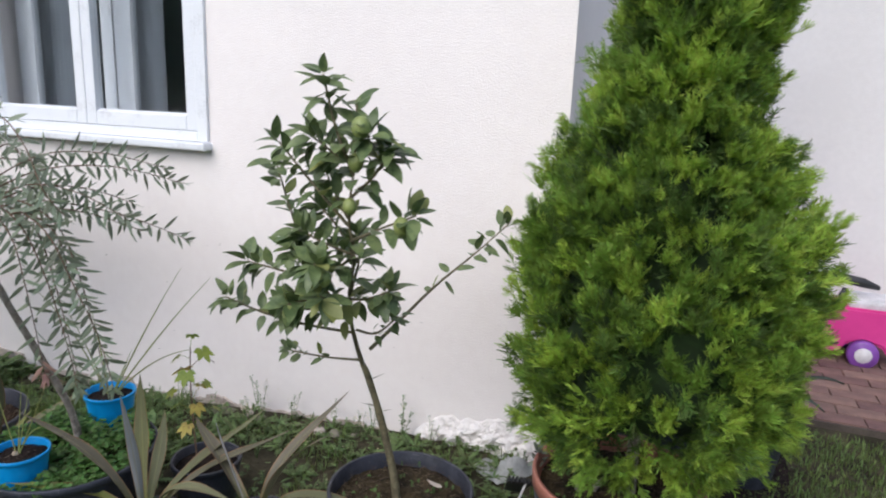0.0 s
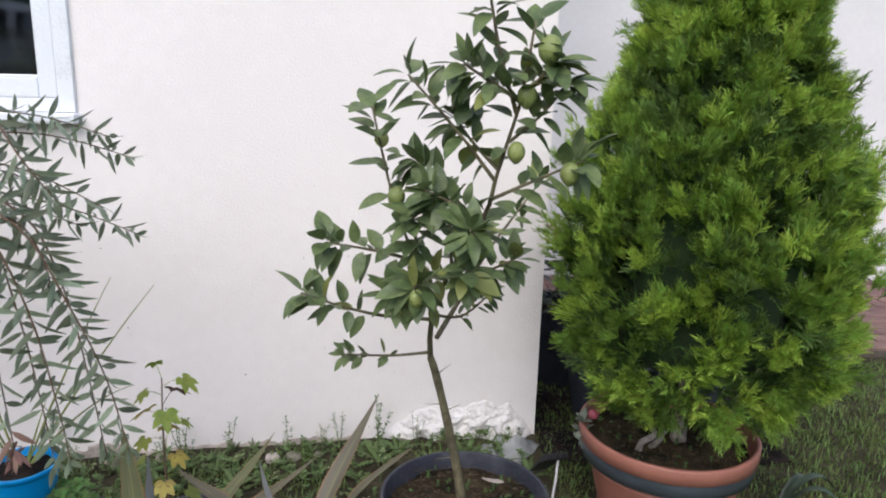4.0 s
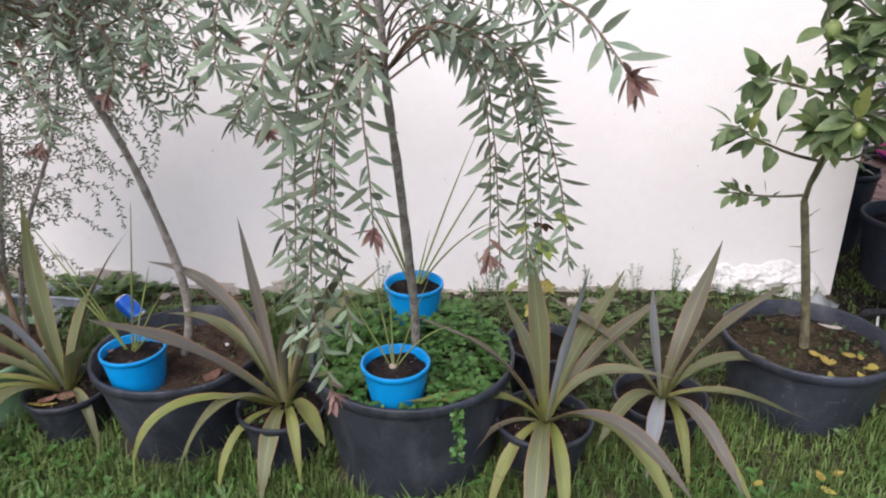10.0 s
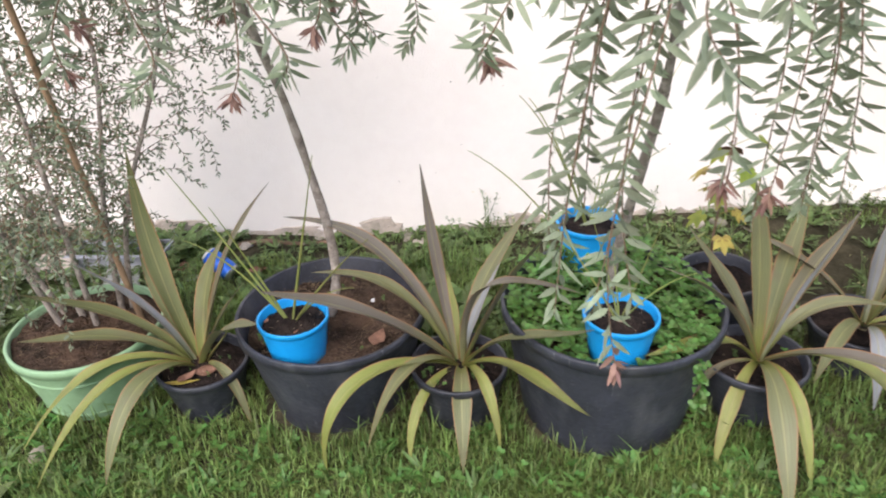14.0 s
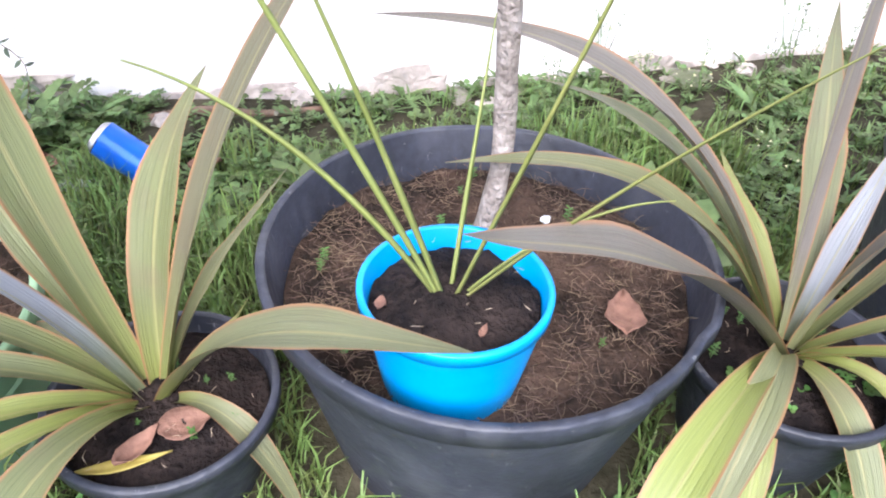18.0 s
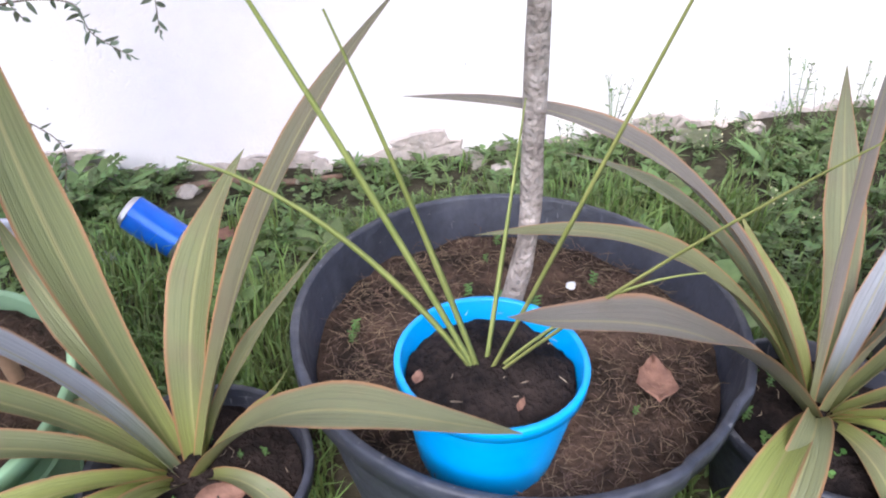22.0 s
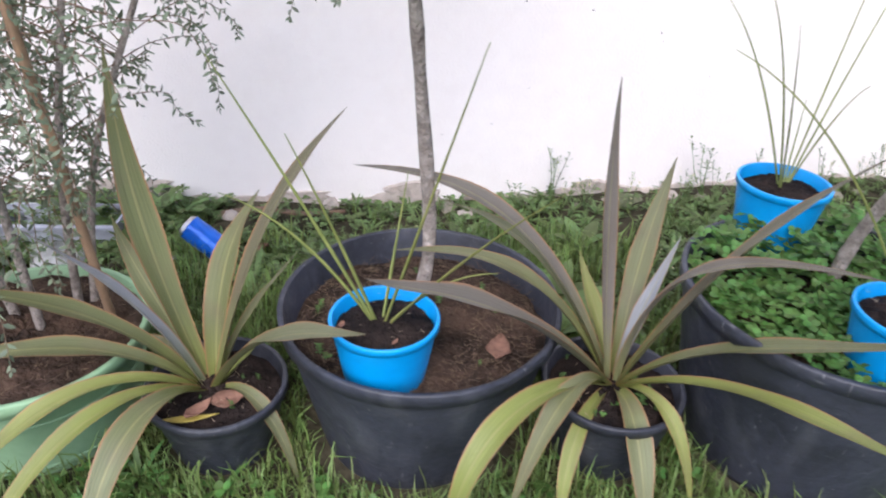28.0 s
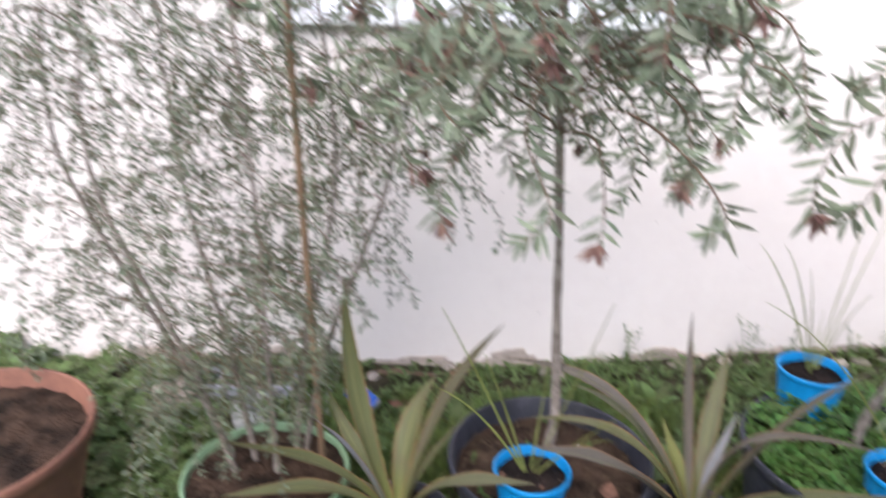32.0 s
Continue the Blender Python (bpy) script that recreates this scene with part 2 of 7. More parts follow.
M_BLOSSOM = material("cream_blossom", (0.70, 0.66, 0.42), (0.55, 0.50, 0.25), 0.6, 40, 120)
M_GROUND = ground_material()
M_REDBRUSH = material("red_young_shoot", (0.37, 0.22, 0.18), (0.27, 0.16, 0.13), 0.6, 20, 100, per_island=0.3, trans=0.3)
M_GRASSY = material("yellow_green_blade", (0.275, 0.305, 0.095), (0.20, 0.235, 0.065), 0.5, 15, 90, per_object=0.25, trans=0.2)
M_BRICK = material("red_brown_paver", (0.22, 0.13, 0.11), (0.15, 0.09, 0.08), 0.9, 10, 90, 0.4, 80, per_object=0.25)
M_JOINT = material("sandy_joint", (0.10, 0.08, 0.065), None, 0.95, 20, 100)
M_PINK = material("pink_plastic", (0.72, 0.06, 0.30), (0.66, 0.05, 0.27), 0.35, 5, 30)
M_PURPLE = material("purple_plastic", (0.25, 0.08, 0.42), None, 0.4)
M_WHITEPL = material("white_plastic", (0.75, 0.73, 0.76), None, 0.4)
M_DARKPL = material("dark_plastic", (0.03, 0.03, 0.035), None, 0.45)
M_STONE = material("mossy_stone", (0.30, 0.26, 0.22), (0.12, 0.13, 0.07), 0.9, 14, 90, 0.7, 60)
M_FLAKE = material("bare_plaster", (0.55, 0.47, 0.42), (0.38, 0.33, 0.29), 0.95, 12, 80, 0.8, 70)
M_CAN = material("blue_can_print", (0.01, 0.15, 0.72), (0.01, 0.11, 0.6), 0.3, 6, 30, metal=0.2)
M_ALU = material("bare_aluminium", (0.6, 0.6, 0.62), (0.5, 0.5, 0.52), 0.3, 20, 90, metal=0.9)
M_DRYLEAF = material("dry_brown_leaf", (0.25, 0.13, 0.09), (0.16, 0.08, 0.055), 0.8, 30, 120, 0.4, 90)
M_GREYPL = material("grey_blue_plastic", (0.36, 0.38, 0.45), (0.26, 0.27, 0.32), 0.5, 6, 50)
M_CLEAR = material("cloudy_clear_plastic", (0.55, 0.56, 0.56), (0.35, 0.36, 0.35), 0.25, 14, 60, 0.8, 30, trans=0.3)


def cordyline_material(name, low, high, foot, reach=0.24, blotch=0.3):
    """Strap leaf between two tones from leaf to leaf: yellow-green foot and streaks, reddish margin, brown blotches."""
    m = bpy.data.materials.new(name)
    m.use_nodes = True
    n, l = m.node_tree.nodes, m.node_tree.links
    b = n["Principled BSDF"]
    b.inputs["Roughness"].default_value = 0.45
    uv, sep = n.new("ShaderNodeUVMap"), n.new("ShaderNodeSeparateXYZ")
    l.new(uv.outputs[0], sep.inputs[0])
    info = n.new("ShaderNodeObjectInfo")
    tone = n.new("ShaderNodeValToRGB")
    e = tone.color_ramp.elements
    e[0].position, e[0].color = 0.0, (*low, 1)
    e[1].position, e[1].color = 1.0, (*high, 1)
    l.new(info.outputs["Random"], tone.inputs[0])
    # towards the base: yellow green
    basemix = n.new("ShaderNodeMix")
    basemix.data_type = 'RGBA'
    basemix.inputs[6].default_value = (*foot, 1)
    mr = n.new("ShaderNodeMapRange")
    mr.inputs["From Min"].default_value, mr.inputs["From Max"].default_value = 0.04, reach
    l.new(sep.outputs[1], mr.inputs["Value"])
    l.new(mr.outputs[0], basemix.inputs[0])
    l.new(tone.outputs[0], basemix.inputs[7])
    # fine streaks along the leaf
    mp, ns = n.new("ShaderNodeMapping"), n.new("ShaderNodeTexNoise")
    mp.inputs["Scale"].default_value = (13, 1.3, 1)
    ns.inputs["Scale"].default_value, ns.inputs["Detail"].default_value = 2.0, 4
    l.new(uv.outputs[0], mp.inputs[0])
    l.new(mp.outputs[0], ns.inputs["Vector"])
    st = n.new("ShaderNodeMapRange")
    st.inputs["From Min"].default_value, st.inputs["From Max"].default_value = 0.3, 0.7
    st.inputs["To Min"].default_value, st.inputs["To Max"].default_value = 0.80, 1.16
    l.new(ns.outputs["Fac"], st.inputs["Value"])
    hsv = n.new("ShaderNodeHueSaturation")
    l.new(st.outputs[0], hsv.inputs["Value"])
    l.new(basemix.outputs[2], hsv.inputs["Color"])
    # reddish margin
    edge, er = n.new("ShaderNodeMath"), n.new("ShaderNodeMapRange")
    edge.operation = 'SUBTRACT'
    edge.inputs[1].default_value = 0.5
    ab = n.new("ShaderNodeMath")
    ab.operation = 'ABSOLUTE'
    l.new(sep.outputs[0], edge.inputs[0])
    l.new(edge.outputs[0], ab.inputs[0])
    er.inputs["From Min"].default_value, er.inputs["From Max"].default_value = 0.42, 0.485
    l.new(ab.outputs[0], er.inputs["Value"])
    em = n.new("ShaderNodeMix")
    em.data_type = 'RGBA'
    em.inputs[7].default_value = (0.30, 0.155, 0.075, 1)
    l.new(er.outputs[0], em.inputs[0])
    l.new(hsv.outputs[0], em.inputs[6])
    # pale midrib and blotches of brown
    rib = n.new("ShaderNodeMapRange")
    rib.inputs["From Min"].default_value, rib.inputs["From Max"].default_value = 0.05, 0.015
    l.new(ab.outputs[0], rib.inputs["Value"])
    ribmix = n.new("ShaderNodeMix")
    ribmix.data_type = 'RGBA'
    ribmix.inputs[7].default_value = (0.30, 0.27, 0.12, 1)
    rk = n.new("ShaderNodeMath")
    rk.operation = 'MULTIPLY'
    rk.inputs[1].default_value = 0.55
    l.new(rib.outputs[0], rk.inputs[0])
    l.new(rk.outputs[0], ribmix.inputs[0])
    l.new(em.outputs[2], ribmix.inputs[6])
    tc, bl, br = n.new("ShaderNodeTexCoord"), n.new("ShaderNodeTexNoise"), n.new("ShaderNodeMapRange")
    bl.inputs["Scale"].default_value, bl.inputs["Detail"].default_value = 14, 6
    l.new(tc.outputs["Object"], bl.inputs["Vector"])
    br.inputs["From Min"].default_value, br.inputs["From Max"].default_value = 0.52, 0.72
    br.inputs["To Max"].default_value = blotch
    l.new(bl.outputs["Fac"], br.inputs["Value"])
    blot = n.new("ShaderNodeMix")
    blot.data_type = 'RGBA'
    blot.inputs[7].default_value = (0.15, 0.105, 0.075, 1)
    l.new(br.outputs[0], blot.inputs[0])
    l.new(ribmix.outputs[2], blot.inputs[6])
    l.new(blot.outputs[2], b.inputs["Base Color"])
    bp = n.new("ShaderNodeBump")
    bp.inputs["Strength"].default_value, bp.inputs["Distance"].default_value = 0.6, 0.003
    l.new(ns.outputs["Fac"], bp.inputs["Height"])
    l.new(bp.outputs[0], b.inputs["Normal"])
    tr, ms = n.new("ShaderNodeBsdfTranslucent"), n.new("ShaderNodeMixShader")
    ms.inputs[0].default_value = 0.15
    l.new(blot.outputs[2], tr.inputs["Color"])
    l.new(b.outputs[0], ms.inputs[1]), l.new(tr.outputs[0], ms.inputs[2])
    l.new(ms.outputs[0], n["Material Output"].inputs["Surface"])
    return m


STRAP = {
    "olive": cordyline_material("olive_strap_leaf", (0.135, 0.152, 0.062), (0.165, 0.172, 0.090), (0.185, 0.205, 0.055)),
    "bronze": cordyline_material("bronze_strap_leaf", (0.120, 0.114, 0.068), (0.150, 0.135, 0.096), (0.150, 0.170, 0.055)),
    "mauve": cordyline_material("mauve_strap_leaf", (0.137, 0.122, 0.100), (0.175, 0.156, 0.142), (0.165, 0.175, 0.080)),
    "silver": cordyline_material("silver_bloom_strap_leaf", (0.255, 0.270, 0.290), (0.300, 0.310, 0.345), (0.20, 0.225, 0.12), 0.3, 0.16),
    "lime": cordyline_material("yellow_green_strap_leaf", (0.200, 0.230, 0.058), (0.245, 0.262, 0.080), (0.20, 0.225, 0.055)),
}


# ---- mesh helpers ----
def thing(name, at, label, category, group="", kind=""):
    ob = new(name)
    ob.empty_display_size = 0.05
    ob.location = at
    return tagged(ob, label, category, group, kind)


def link(name, me, mat, parent=None, label="", smooth=True):
    ob = new(name, me)
    if mat is not None and not me.materials:
        me.materials.append(mat)
    if smooth:
        me.polygons.foreach_set("use_smooth", [True] * len(me.polygons))
    if parent is not None:
        ob.parent = parent
        ob.matrix_parent_inverse = parent.matrix_basis.inverted() if parent.parent is None else Matrix()
    return tagged(ob, label) if label else ob


def mesh_of(name, verts, faces):
    me = bpy.data.meshes.new(name)
    me.from_pydata([tuple(v) for v in verts], [], [tuple(f) for f in faces])
    me.update()
    return me


def part(name, bm, mat, parent=None, label="", smooth=False):
    me = bpy.data.meshes.new(name)
    bm.to_mesh(me)
    bm.free()
    return link(name, me, mat, parent, label, smooth)


def box_bm(x0, x1, y0, y1, z0, z1, bevel=0.0):
    bm = bmesh.new()
    bmesh.ops.create_cube(bm, size=1.0, matrix=Matrix.Translation(((x0 + x1) / 2, (y0 + y1) / 2, (z0 + z1) / 2)) @ Matrix.Diagonal((x1 - x0, y1 - y0, z1 - z0, 1)))
    if bevel:
        bmesh.ops.bevel(bm, geom=bm.edges[:], offset=bevel, segments=2, affect='EDGES', profile=0.6)
    return bm


def lathe(name, at, profile, seg=48, wobble=0.0, seed=0):
    """A turned mesh from (radius, height) pairs."""
    rnd = random.Random(seed)
    ph = rnd.uniform(0, 6.28)
    verts, faces = [], []
    for r, h in profile:
        for i in range(seg):
            a = 2 * math.pi * i / seg
            k = 1 + wobble * math.sin(2 * a + ph)
            verts.append((at[0] + r * k * math.cos(a), at[1] + r * k * math.sin(a), at[2] + h))
    for j in range(len(profile) - 1):
        for i in range(seg):
            i2 = (i + 1) % seg
            faces.append((j * seg + i, j * seg + i2, (j + 1) * seg + i2, (j + 1) * seg + i))
    return mesh_of(name, verts, faces)


def disc_soil(name, at, r, rough, seed, rings=24, seg=64, heap=0.014):
    """Uneven earth filling a pot."""
    verts, faces = [(at[0], at[1], at[2] + heap)], []
    off = Vector((seed * 3.1, seed * 1.7, 0))
    for j in range(1, rings + 1):
        rr = r * j / rings
        for i in range(seg):
            a = 2 * math.pi * i / seg
            x, y = rr * math.cos(a), rr * math.sin(a)
            z = rough * (noise.noise(Vector((x * 28, y * 28, 0)) + off) + 0.7 * noise.noise(Vector((x * 90, y * 90, 5)) + off) + 0.4 * noise.noise(Vector((x * 210, y * 210, 9)) + off)) + heap * (1 - (j / rings) ** 2)
            verts.append((at[0] + x, at[1] + y, at[2] + z))
    for i in range(seg):
        faces.append((0, 1 + i, 1 + (i + 1) % seg))
    for j in range(rings - 1):
        for i in range(seg):
            i2 = (i + 1) % seg
            faces.append((1 + j * seg + i, 1 + (j + 1) * seg + i, 1 + (j + 1) * seg + i2, 1 + j * seg + i2))
    return mesh_of(name, verts, faces)


def tube(points, radii, seg=7):
    """Vertices and faces of a tapering round stem along points."""
    pts = [Vector(p) for p in points]
    verts, faces = [], []
    side = None
    for i, p in enumerate(pts):
        d = (pts[min(i + 1, len(pts) - 1)] - pts[max(i - 1, 0)]).normalized()
        if side is None:
            side = d.orthogonal().normalized()
        side = (side - d * side.dot(d)).normalized()
        up = d.cross(side)
        for k in range(seg):
            a = 2 * math.pi * k / seg
            verts.append(p + radii[i] * (math.cos(a) * side + math.sin(a) * up))
    for i in range(len(pts) - 1):
        for k in range(seg):
            k2 = (k + 1) % seg
            faces.append((i * seg + k, i * seg + k2, (i + 1) * seg + k2, (i + 1) * seg + k))
    n = len(verts)
    verts.append(pts[-1])
    for k in range(seg):
        faces.append(((len(pts) - 1) * seg + k, (len(pts) - 1) * seg + (k + 1) % seg, n))
    return verts, faces


def spline(points, n):
    """n points on a smooth curve through the points."""
    p = [Vector(q) for q in points]
    out = []
    for i in range(n):
        u = i / (n - 1) * (len(p) - 1)
        k = min(int(u), len(p) - 2)
        f = u - k
        a, b, c, d = p[max(k - 1, 0)], p[k], p[k + 1], p[min(k + 2, len(p) - 1)]
        out.append(0.5 * (2 * b + (c - a) * f + (2 * a - 5 * b + 4 * c - d) * f * f + (3 * b - a - 3 * c + d) * f ** 3))
    return out


class Soup:
    """Gathers many small pieces into one mesh."""

    def __init__(self):
        self.v, self.f = [], []

    def add(self, verts, faces):
        k = len(self.v)
        self.v += verts
        self.f += [tuple(i + k for i in f) for f in faces]

    def leaf(self, at, way, normal, length, width, bend=0.15, fold=0.25, points=3):
        """A pointed leaf blade folded along its midrib."""
        way = way.normalized()
        side = way.cross(normal)
        side = side.normalized() if side.length > 1e-4 else way.orthogonal().normalized()
        up = side.cross(way)
        vs, fs = [at], []
        for i in range(1, points + 1):
            u = i / (points + 1)
            w = width * 0.5 * math.sin(math.pi * u ** 0.8) ** 0.8
            c = at + way * (length * u) - up * (bend * length * u * u)
            vs += [c + side * w + up * (fold * w), c, c - side * w + up * (fold * w)]
        vs.append(at + way * length - up * (bend * length))
        fs += [(0, 2, 1), (0, 3, 2)]
        for i in range(points - 1):
            b = 1 + 3 * i
            fs += [(b, b + 1, b + 4, b + 3), (b + 1, b + 2, b + 5, b + 4)]
        b, t = 1 + 3 * (points - 1), 1 + 3 * points
        fs += [(b, b + 1, t), (b + 1, b + 2, t)]
        self.add(vs, fs)

    def mesh(self, name):
        return mesh_of(name, self.v, self.f)


def direction(az, el):
    a, e = radians(az), radians(el)
    return Vector((math.cos(a) * math.cos(e), math.sin(a) * math.cos(e), math.sin(e)))


# ---- the setting ----
def heightfield(name, xs, ys, mat, dz=0.0, rough=0.0):
    verts = [(x, y, gz(x, y) + dz + rough * noise.noise(Vector((x * 6, y * 6, 0)))) for y in ys for x in xs]
    w = len(xs)
    faces = [(j * w + i, j * w + i + 1, (j + 1) * w + i + 1, (j + 1) * w + i) for j in range(len(ys) - 1) for i in range(w - 1)]
    return link(name, mesh_of(name, verts, faces), mat)


def span(a, b, n):
    return [a + (b - a) * i / (n - 1) for i in range(n)]


ground = heightfield("ground", [-3000, -300, -40] + span(-8, 4, 90) + [40, 300, 3000], [-3000, -300, -40] + span(-6, 7, 100) + [40, 300, 3000], M_GROUND, 0.0, 0.012)
tagged(ground, "earthy ground with moss under the lawn", "ground", kind="structure")

WX0, WX1, WZ0, WZ1 = -3.405, -2.085, 1.266, 2.575   # window opening
wall = thing("wall_front", (0, WALL, 0), "white rendered house wall with flaking plaster at its foot", "wall", kind="structure")
for a, b, c, d in ((-9, WX0, -0.4, 3.3), (WX1, CORNER, -0.4, 3.3), (WX0, WX1, -0.4, WZ0), (WX0, WX1, WZ1, 3.3)):
    part("wall_face", box_bm(a, b, WALL, WALL + 0.35, c, d), M_STUCCO, wall)
wside = part("wall_side", box_bm(CORNER - 0.35, CORNER - 0.002, WALL + 0.35, 4.6, -0.4, 3.3), M_STUCCO)
tagged(wside, "rendered return wall behind the house corner", "wall", kind="structure")
wback = part("wall_back", box_bm(CORNER - 0.35, 6, 4.6, 4.9, -0.4, 3.3), M_GREYWALL)
tagged(wback, "pale grey rendered wall of the rear wing", "wall", kind="structure")

# ---- pots ----
def pot(name, x, y, z0, z1, r0, r1, mat, soil_mat, soil, label, lip=0.012, wall=0.006, band=None, seed=1, group="", notch=None):
    h = z1 - z0
    t = thing(name, (x, y, z0), label, "plant pot", group)
    body = [(0.001, 0.0), (r0, 0.0), (r0 + 0.01 * h, 0.01)]
    for u in (0.25, 0.5, 0.75):
        body.append((r0 + (r1 - r0) * u, h * u))
    body += [(r1 - 0.002, h - lip * 2.2)]
    link("body", lathe("body", (x, y, z0), body, wobble=0.006, seed=seed), mat, t)
    rim = [(r1 - 0.002, h - lip * 2.2), (r1 + lip * 0.28, h - lip * 2.1), (r1 + lip * 0.34, h - lip * 0.2), (r1 + lip * 0.22, h), (r1 - wall * 0.8, h), (r1 - wall, h - lip * 0.2), (r1 - wall - (r1 - r0) * (0.02 + soil / h), h - soil - 0.02)]
    me = lathe("rim", (x, y, z0), rim, 96 if r1 > 0.15 else 48, wobble=0.006, seed=seed)
    if notch:   # a broken stretch of the lip
        for v in me.vertices:
            ang = math.degrees(math.atan2(v.co.y - y, v.co.x - x))
            if notch[0] < ang < notch[1] and v.co.z > z1 - lip * 2.5:
                v.co.z -= 0.011 + 0.004 * math.sin(ang * 1.7)
                v.co.x, v.co.y = x + (v.co.x - x) * 0.975, y + (v.co.y - y) * 0.975
    link("rim", me, mat, t)
    link("soil", disc_soil("soil", (x, y, z1 - soil), r1 - wall - (r1 - r0) * soil / h, 0.012 if r1 > 0.15 else 0.006, seed), soil_mat, t)
    return t


class Cordyline:
    """Strap leaves from one foot, each by its tip, the point half way along it, its width and its tone."""

    def __init__(self, x, y, z, seed, label):
        self.foot, self.seed, self.rnd = Vector((x, y, z)), seed, random.Random(seed)
        self.thing = thing("cordyline", (x, y, z), label, "strap-leaved plant", "cordylines by the wall")
        bm = bmesh.new()
        bmesh.ops.create_cone(bm, segments=9, radius1=0.017, radius2=0.011, depth=0.07, matrix=Matrix.Translation((x, y, z - 0.040)))
        part("stalk", bm, M_LEMBARK, self.thing, "short scarred stalk", True)

    def leaf(self, tip, mid, width, tone="olive", twist=0.3):
        n, rnd = 20, self.rnd
        tip, mid = Vector(tip), Vector(mid)
        flat = Vector((tip.x - self.foot.x, tip.y - self.foot.y, 0))
        p0 = self.foot + (flat.normalized() * 0.010 if flat.length > 0.01 else Vector((0, 0, 0)))
        # the leaf leaves its foot steeply, passes through mid half way along and ends in the tip
        c1 = p0 + (mid * 2 - (p0 + tip) * 0.5 - p0) * (2 / 3) + Vector((0, 0, 0.11 * flat.length))
        c2 = (mid * 8 - p0 - c1 * 3 - tip) / 3
        pts = [p0 * (1 - u) ** 3 + c1 * (3 * u * (1 - u) ** 2) + c2 * (3 * u * u * (1 - u)) + tip * u ** 3 for u in [i / n for i in range(n + 1)]]
        turn = rnd.uniform(-twist, twist)
        upright = flat.length < 0.25 * abs(tip.z - self.foot.z)
        verts, faces, uvs = [], [], []
        for i, q in enumerate(pts):
            u = i / n
            d = (pts[min(i + 1, n)] - pts[max(i - 1, 0)]).normalized()
            side = d.cross(Vector((0, 0, 1)))
            if upright:
                side = side.normalized() * 0.3 + Vector((1, 0.1, 0))
            side = (side - d * side.dot(d)).normalized()
            up = side.cross(d)
            w = width * 0.5 * (0.34 + 0.66 * min(1, u / 0.48) ** 0.9) * (1 - max(0, (u - 0.48) / 0.52) ** 1.45) + 0.0004
            f = 0.75 * (1 - u) ** 2 + 0.10
            c, k2 = math.cos(turn * u), math.sin(turn * u)
            sd, uu = side * c + up * k2, up * c - side * k2
            wave = 0.06 * math.sin(u * 17 + self.seed + tip.x * 30)
            for a, b in ((-1, f + wave), (-0.5, f * 0.35), (0, 0), (0.5, f * 0.35), (1, f - wave)):
                verts.append(q + sd * (a * w) + uu * (b * w))
                uvs.append((0.5 + a * 0.5, u))
        for i in range(n):
            for k in range(4):
                a = i * 5 + k
                faces.append((a, a + 1, a + 6, a + 5))
        me = mesh_of("leaf", verts, faces)
        uvl = me.uv_layers.new(name="UVMap")
        for lp in me.loops:
            uvl.data[lp.index].uv = uvs[lp.vertex_index]
        link("leaf", me, STRAP[tone], self.thing)


def blade_plant(x, y, z, blades, label, r=0.0027):
    """A young plant of narrow blades in a small pot, each by its tip and the height of its arch."""
    t = thing("palm_seedling", (x, y, z), label, "seedling", "seedlings in blue pots")
    for tx, ty, tz, lift in blades:
        tip = Vector((tx, ty, tz))
        p0 = Vector((x, y, z - 0.01)) + Vector((tx - x, ty - y, 0)) * 0.015
        ctrl = p0.lerp(tip, 0.5) + Vector((0, 0, lift * 1.6))
        soup = Soup()
        n = 14
        pts = [p0 * (1 - u) ** 2 + ctrl * (2 * u * (1 - u)) + tip * u * u for u in [i / n for i in range(n + 1)]]
        for i, q in enumerate(pts):
            d = (pts[min(i + 1, n)] - pts[max(i - 1, 0)]).normalized()
            side = d.cross(Vector((0.3, -1, 0.2))).normalized()
            up = side.cross(d)
            u = i / n
            w = r * (1.0 - 0.75 * max(0.0, (u - 0.35) / 0.65))
            soup.v += [q + side * w, q + up * w * 0.35, q - side * w, q - up * w * 0.35]
        for i in range(n):
            for k in range(4):
                soup.f.append((i * 4 + k, i * 4 + (k + 1) % 4, i * 4 + 4 + (k + 1) % 4, i * 4 + 4 + k))
        link("blade", soup.mesh("blade"), M_GRASSY, t)
    return t


pot_d = pot("plant_pot", -2.628, 1.645, -0.005, 0.287, 0.18, 0.244, M_BLACKPOT, M_SOIL, 0.060, "large black plastic pot with a chipped rim and brown fibrous soil", seed=2, group="large black pots", notch=(-66, -38))
pot_a = pot("plant_pot", -1.93, 1.56, 0.05, 0.37, 0.20, 0.255, M_BLACKPOT, M_SOIL, 0.05, "large black plastic pot overgrown with green clover", seed=3, group="large black pots")
pot_l = pot("plant_pot", -0.90, 1.82, 0.115, 0.352, 0.165, 0.212, M_BLACKPOT, M_SOILMIX, 0.045, "large black plastic pot with a lemon tree", seed=4, group="large black pots")
pot_g = pot("plant_pot", -3.325, 1.655, -0.01, 0.212, 0.155, 0.202, M_GREENPOT, M_SOIL, 0.018, "pale green plastic pot with brown soil", seed=5)
pot_t = pot("plant_pot", -0.30, 2.04, 0.12, 0.43, 0.165, 0.245, M_TERRA, M_SOILMIX, 0.05, "terracotta-coloured plastic pot with a dark grey band", lip=0.02, seed=6)
pot_t2 = pot("plant_pot", -4.04, 1.60, -0.01, 0.345, 0.21, 0.30, M_TERRASHADE, M_SOIL, 0.05, "plain terracotta-coloured plastic pot with soil", lip=0.016, seed=7)
blue = "small bright blue plastic pot with dark soil"
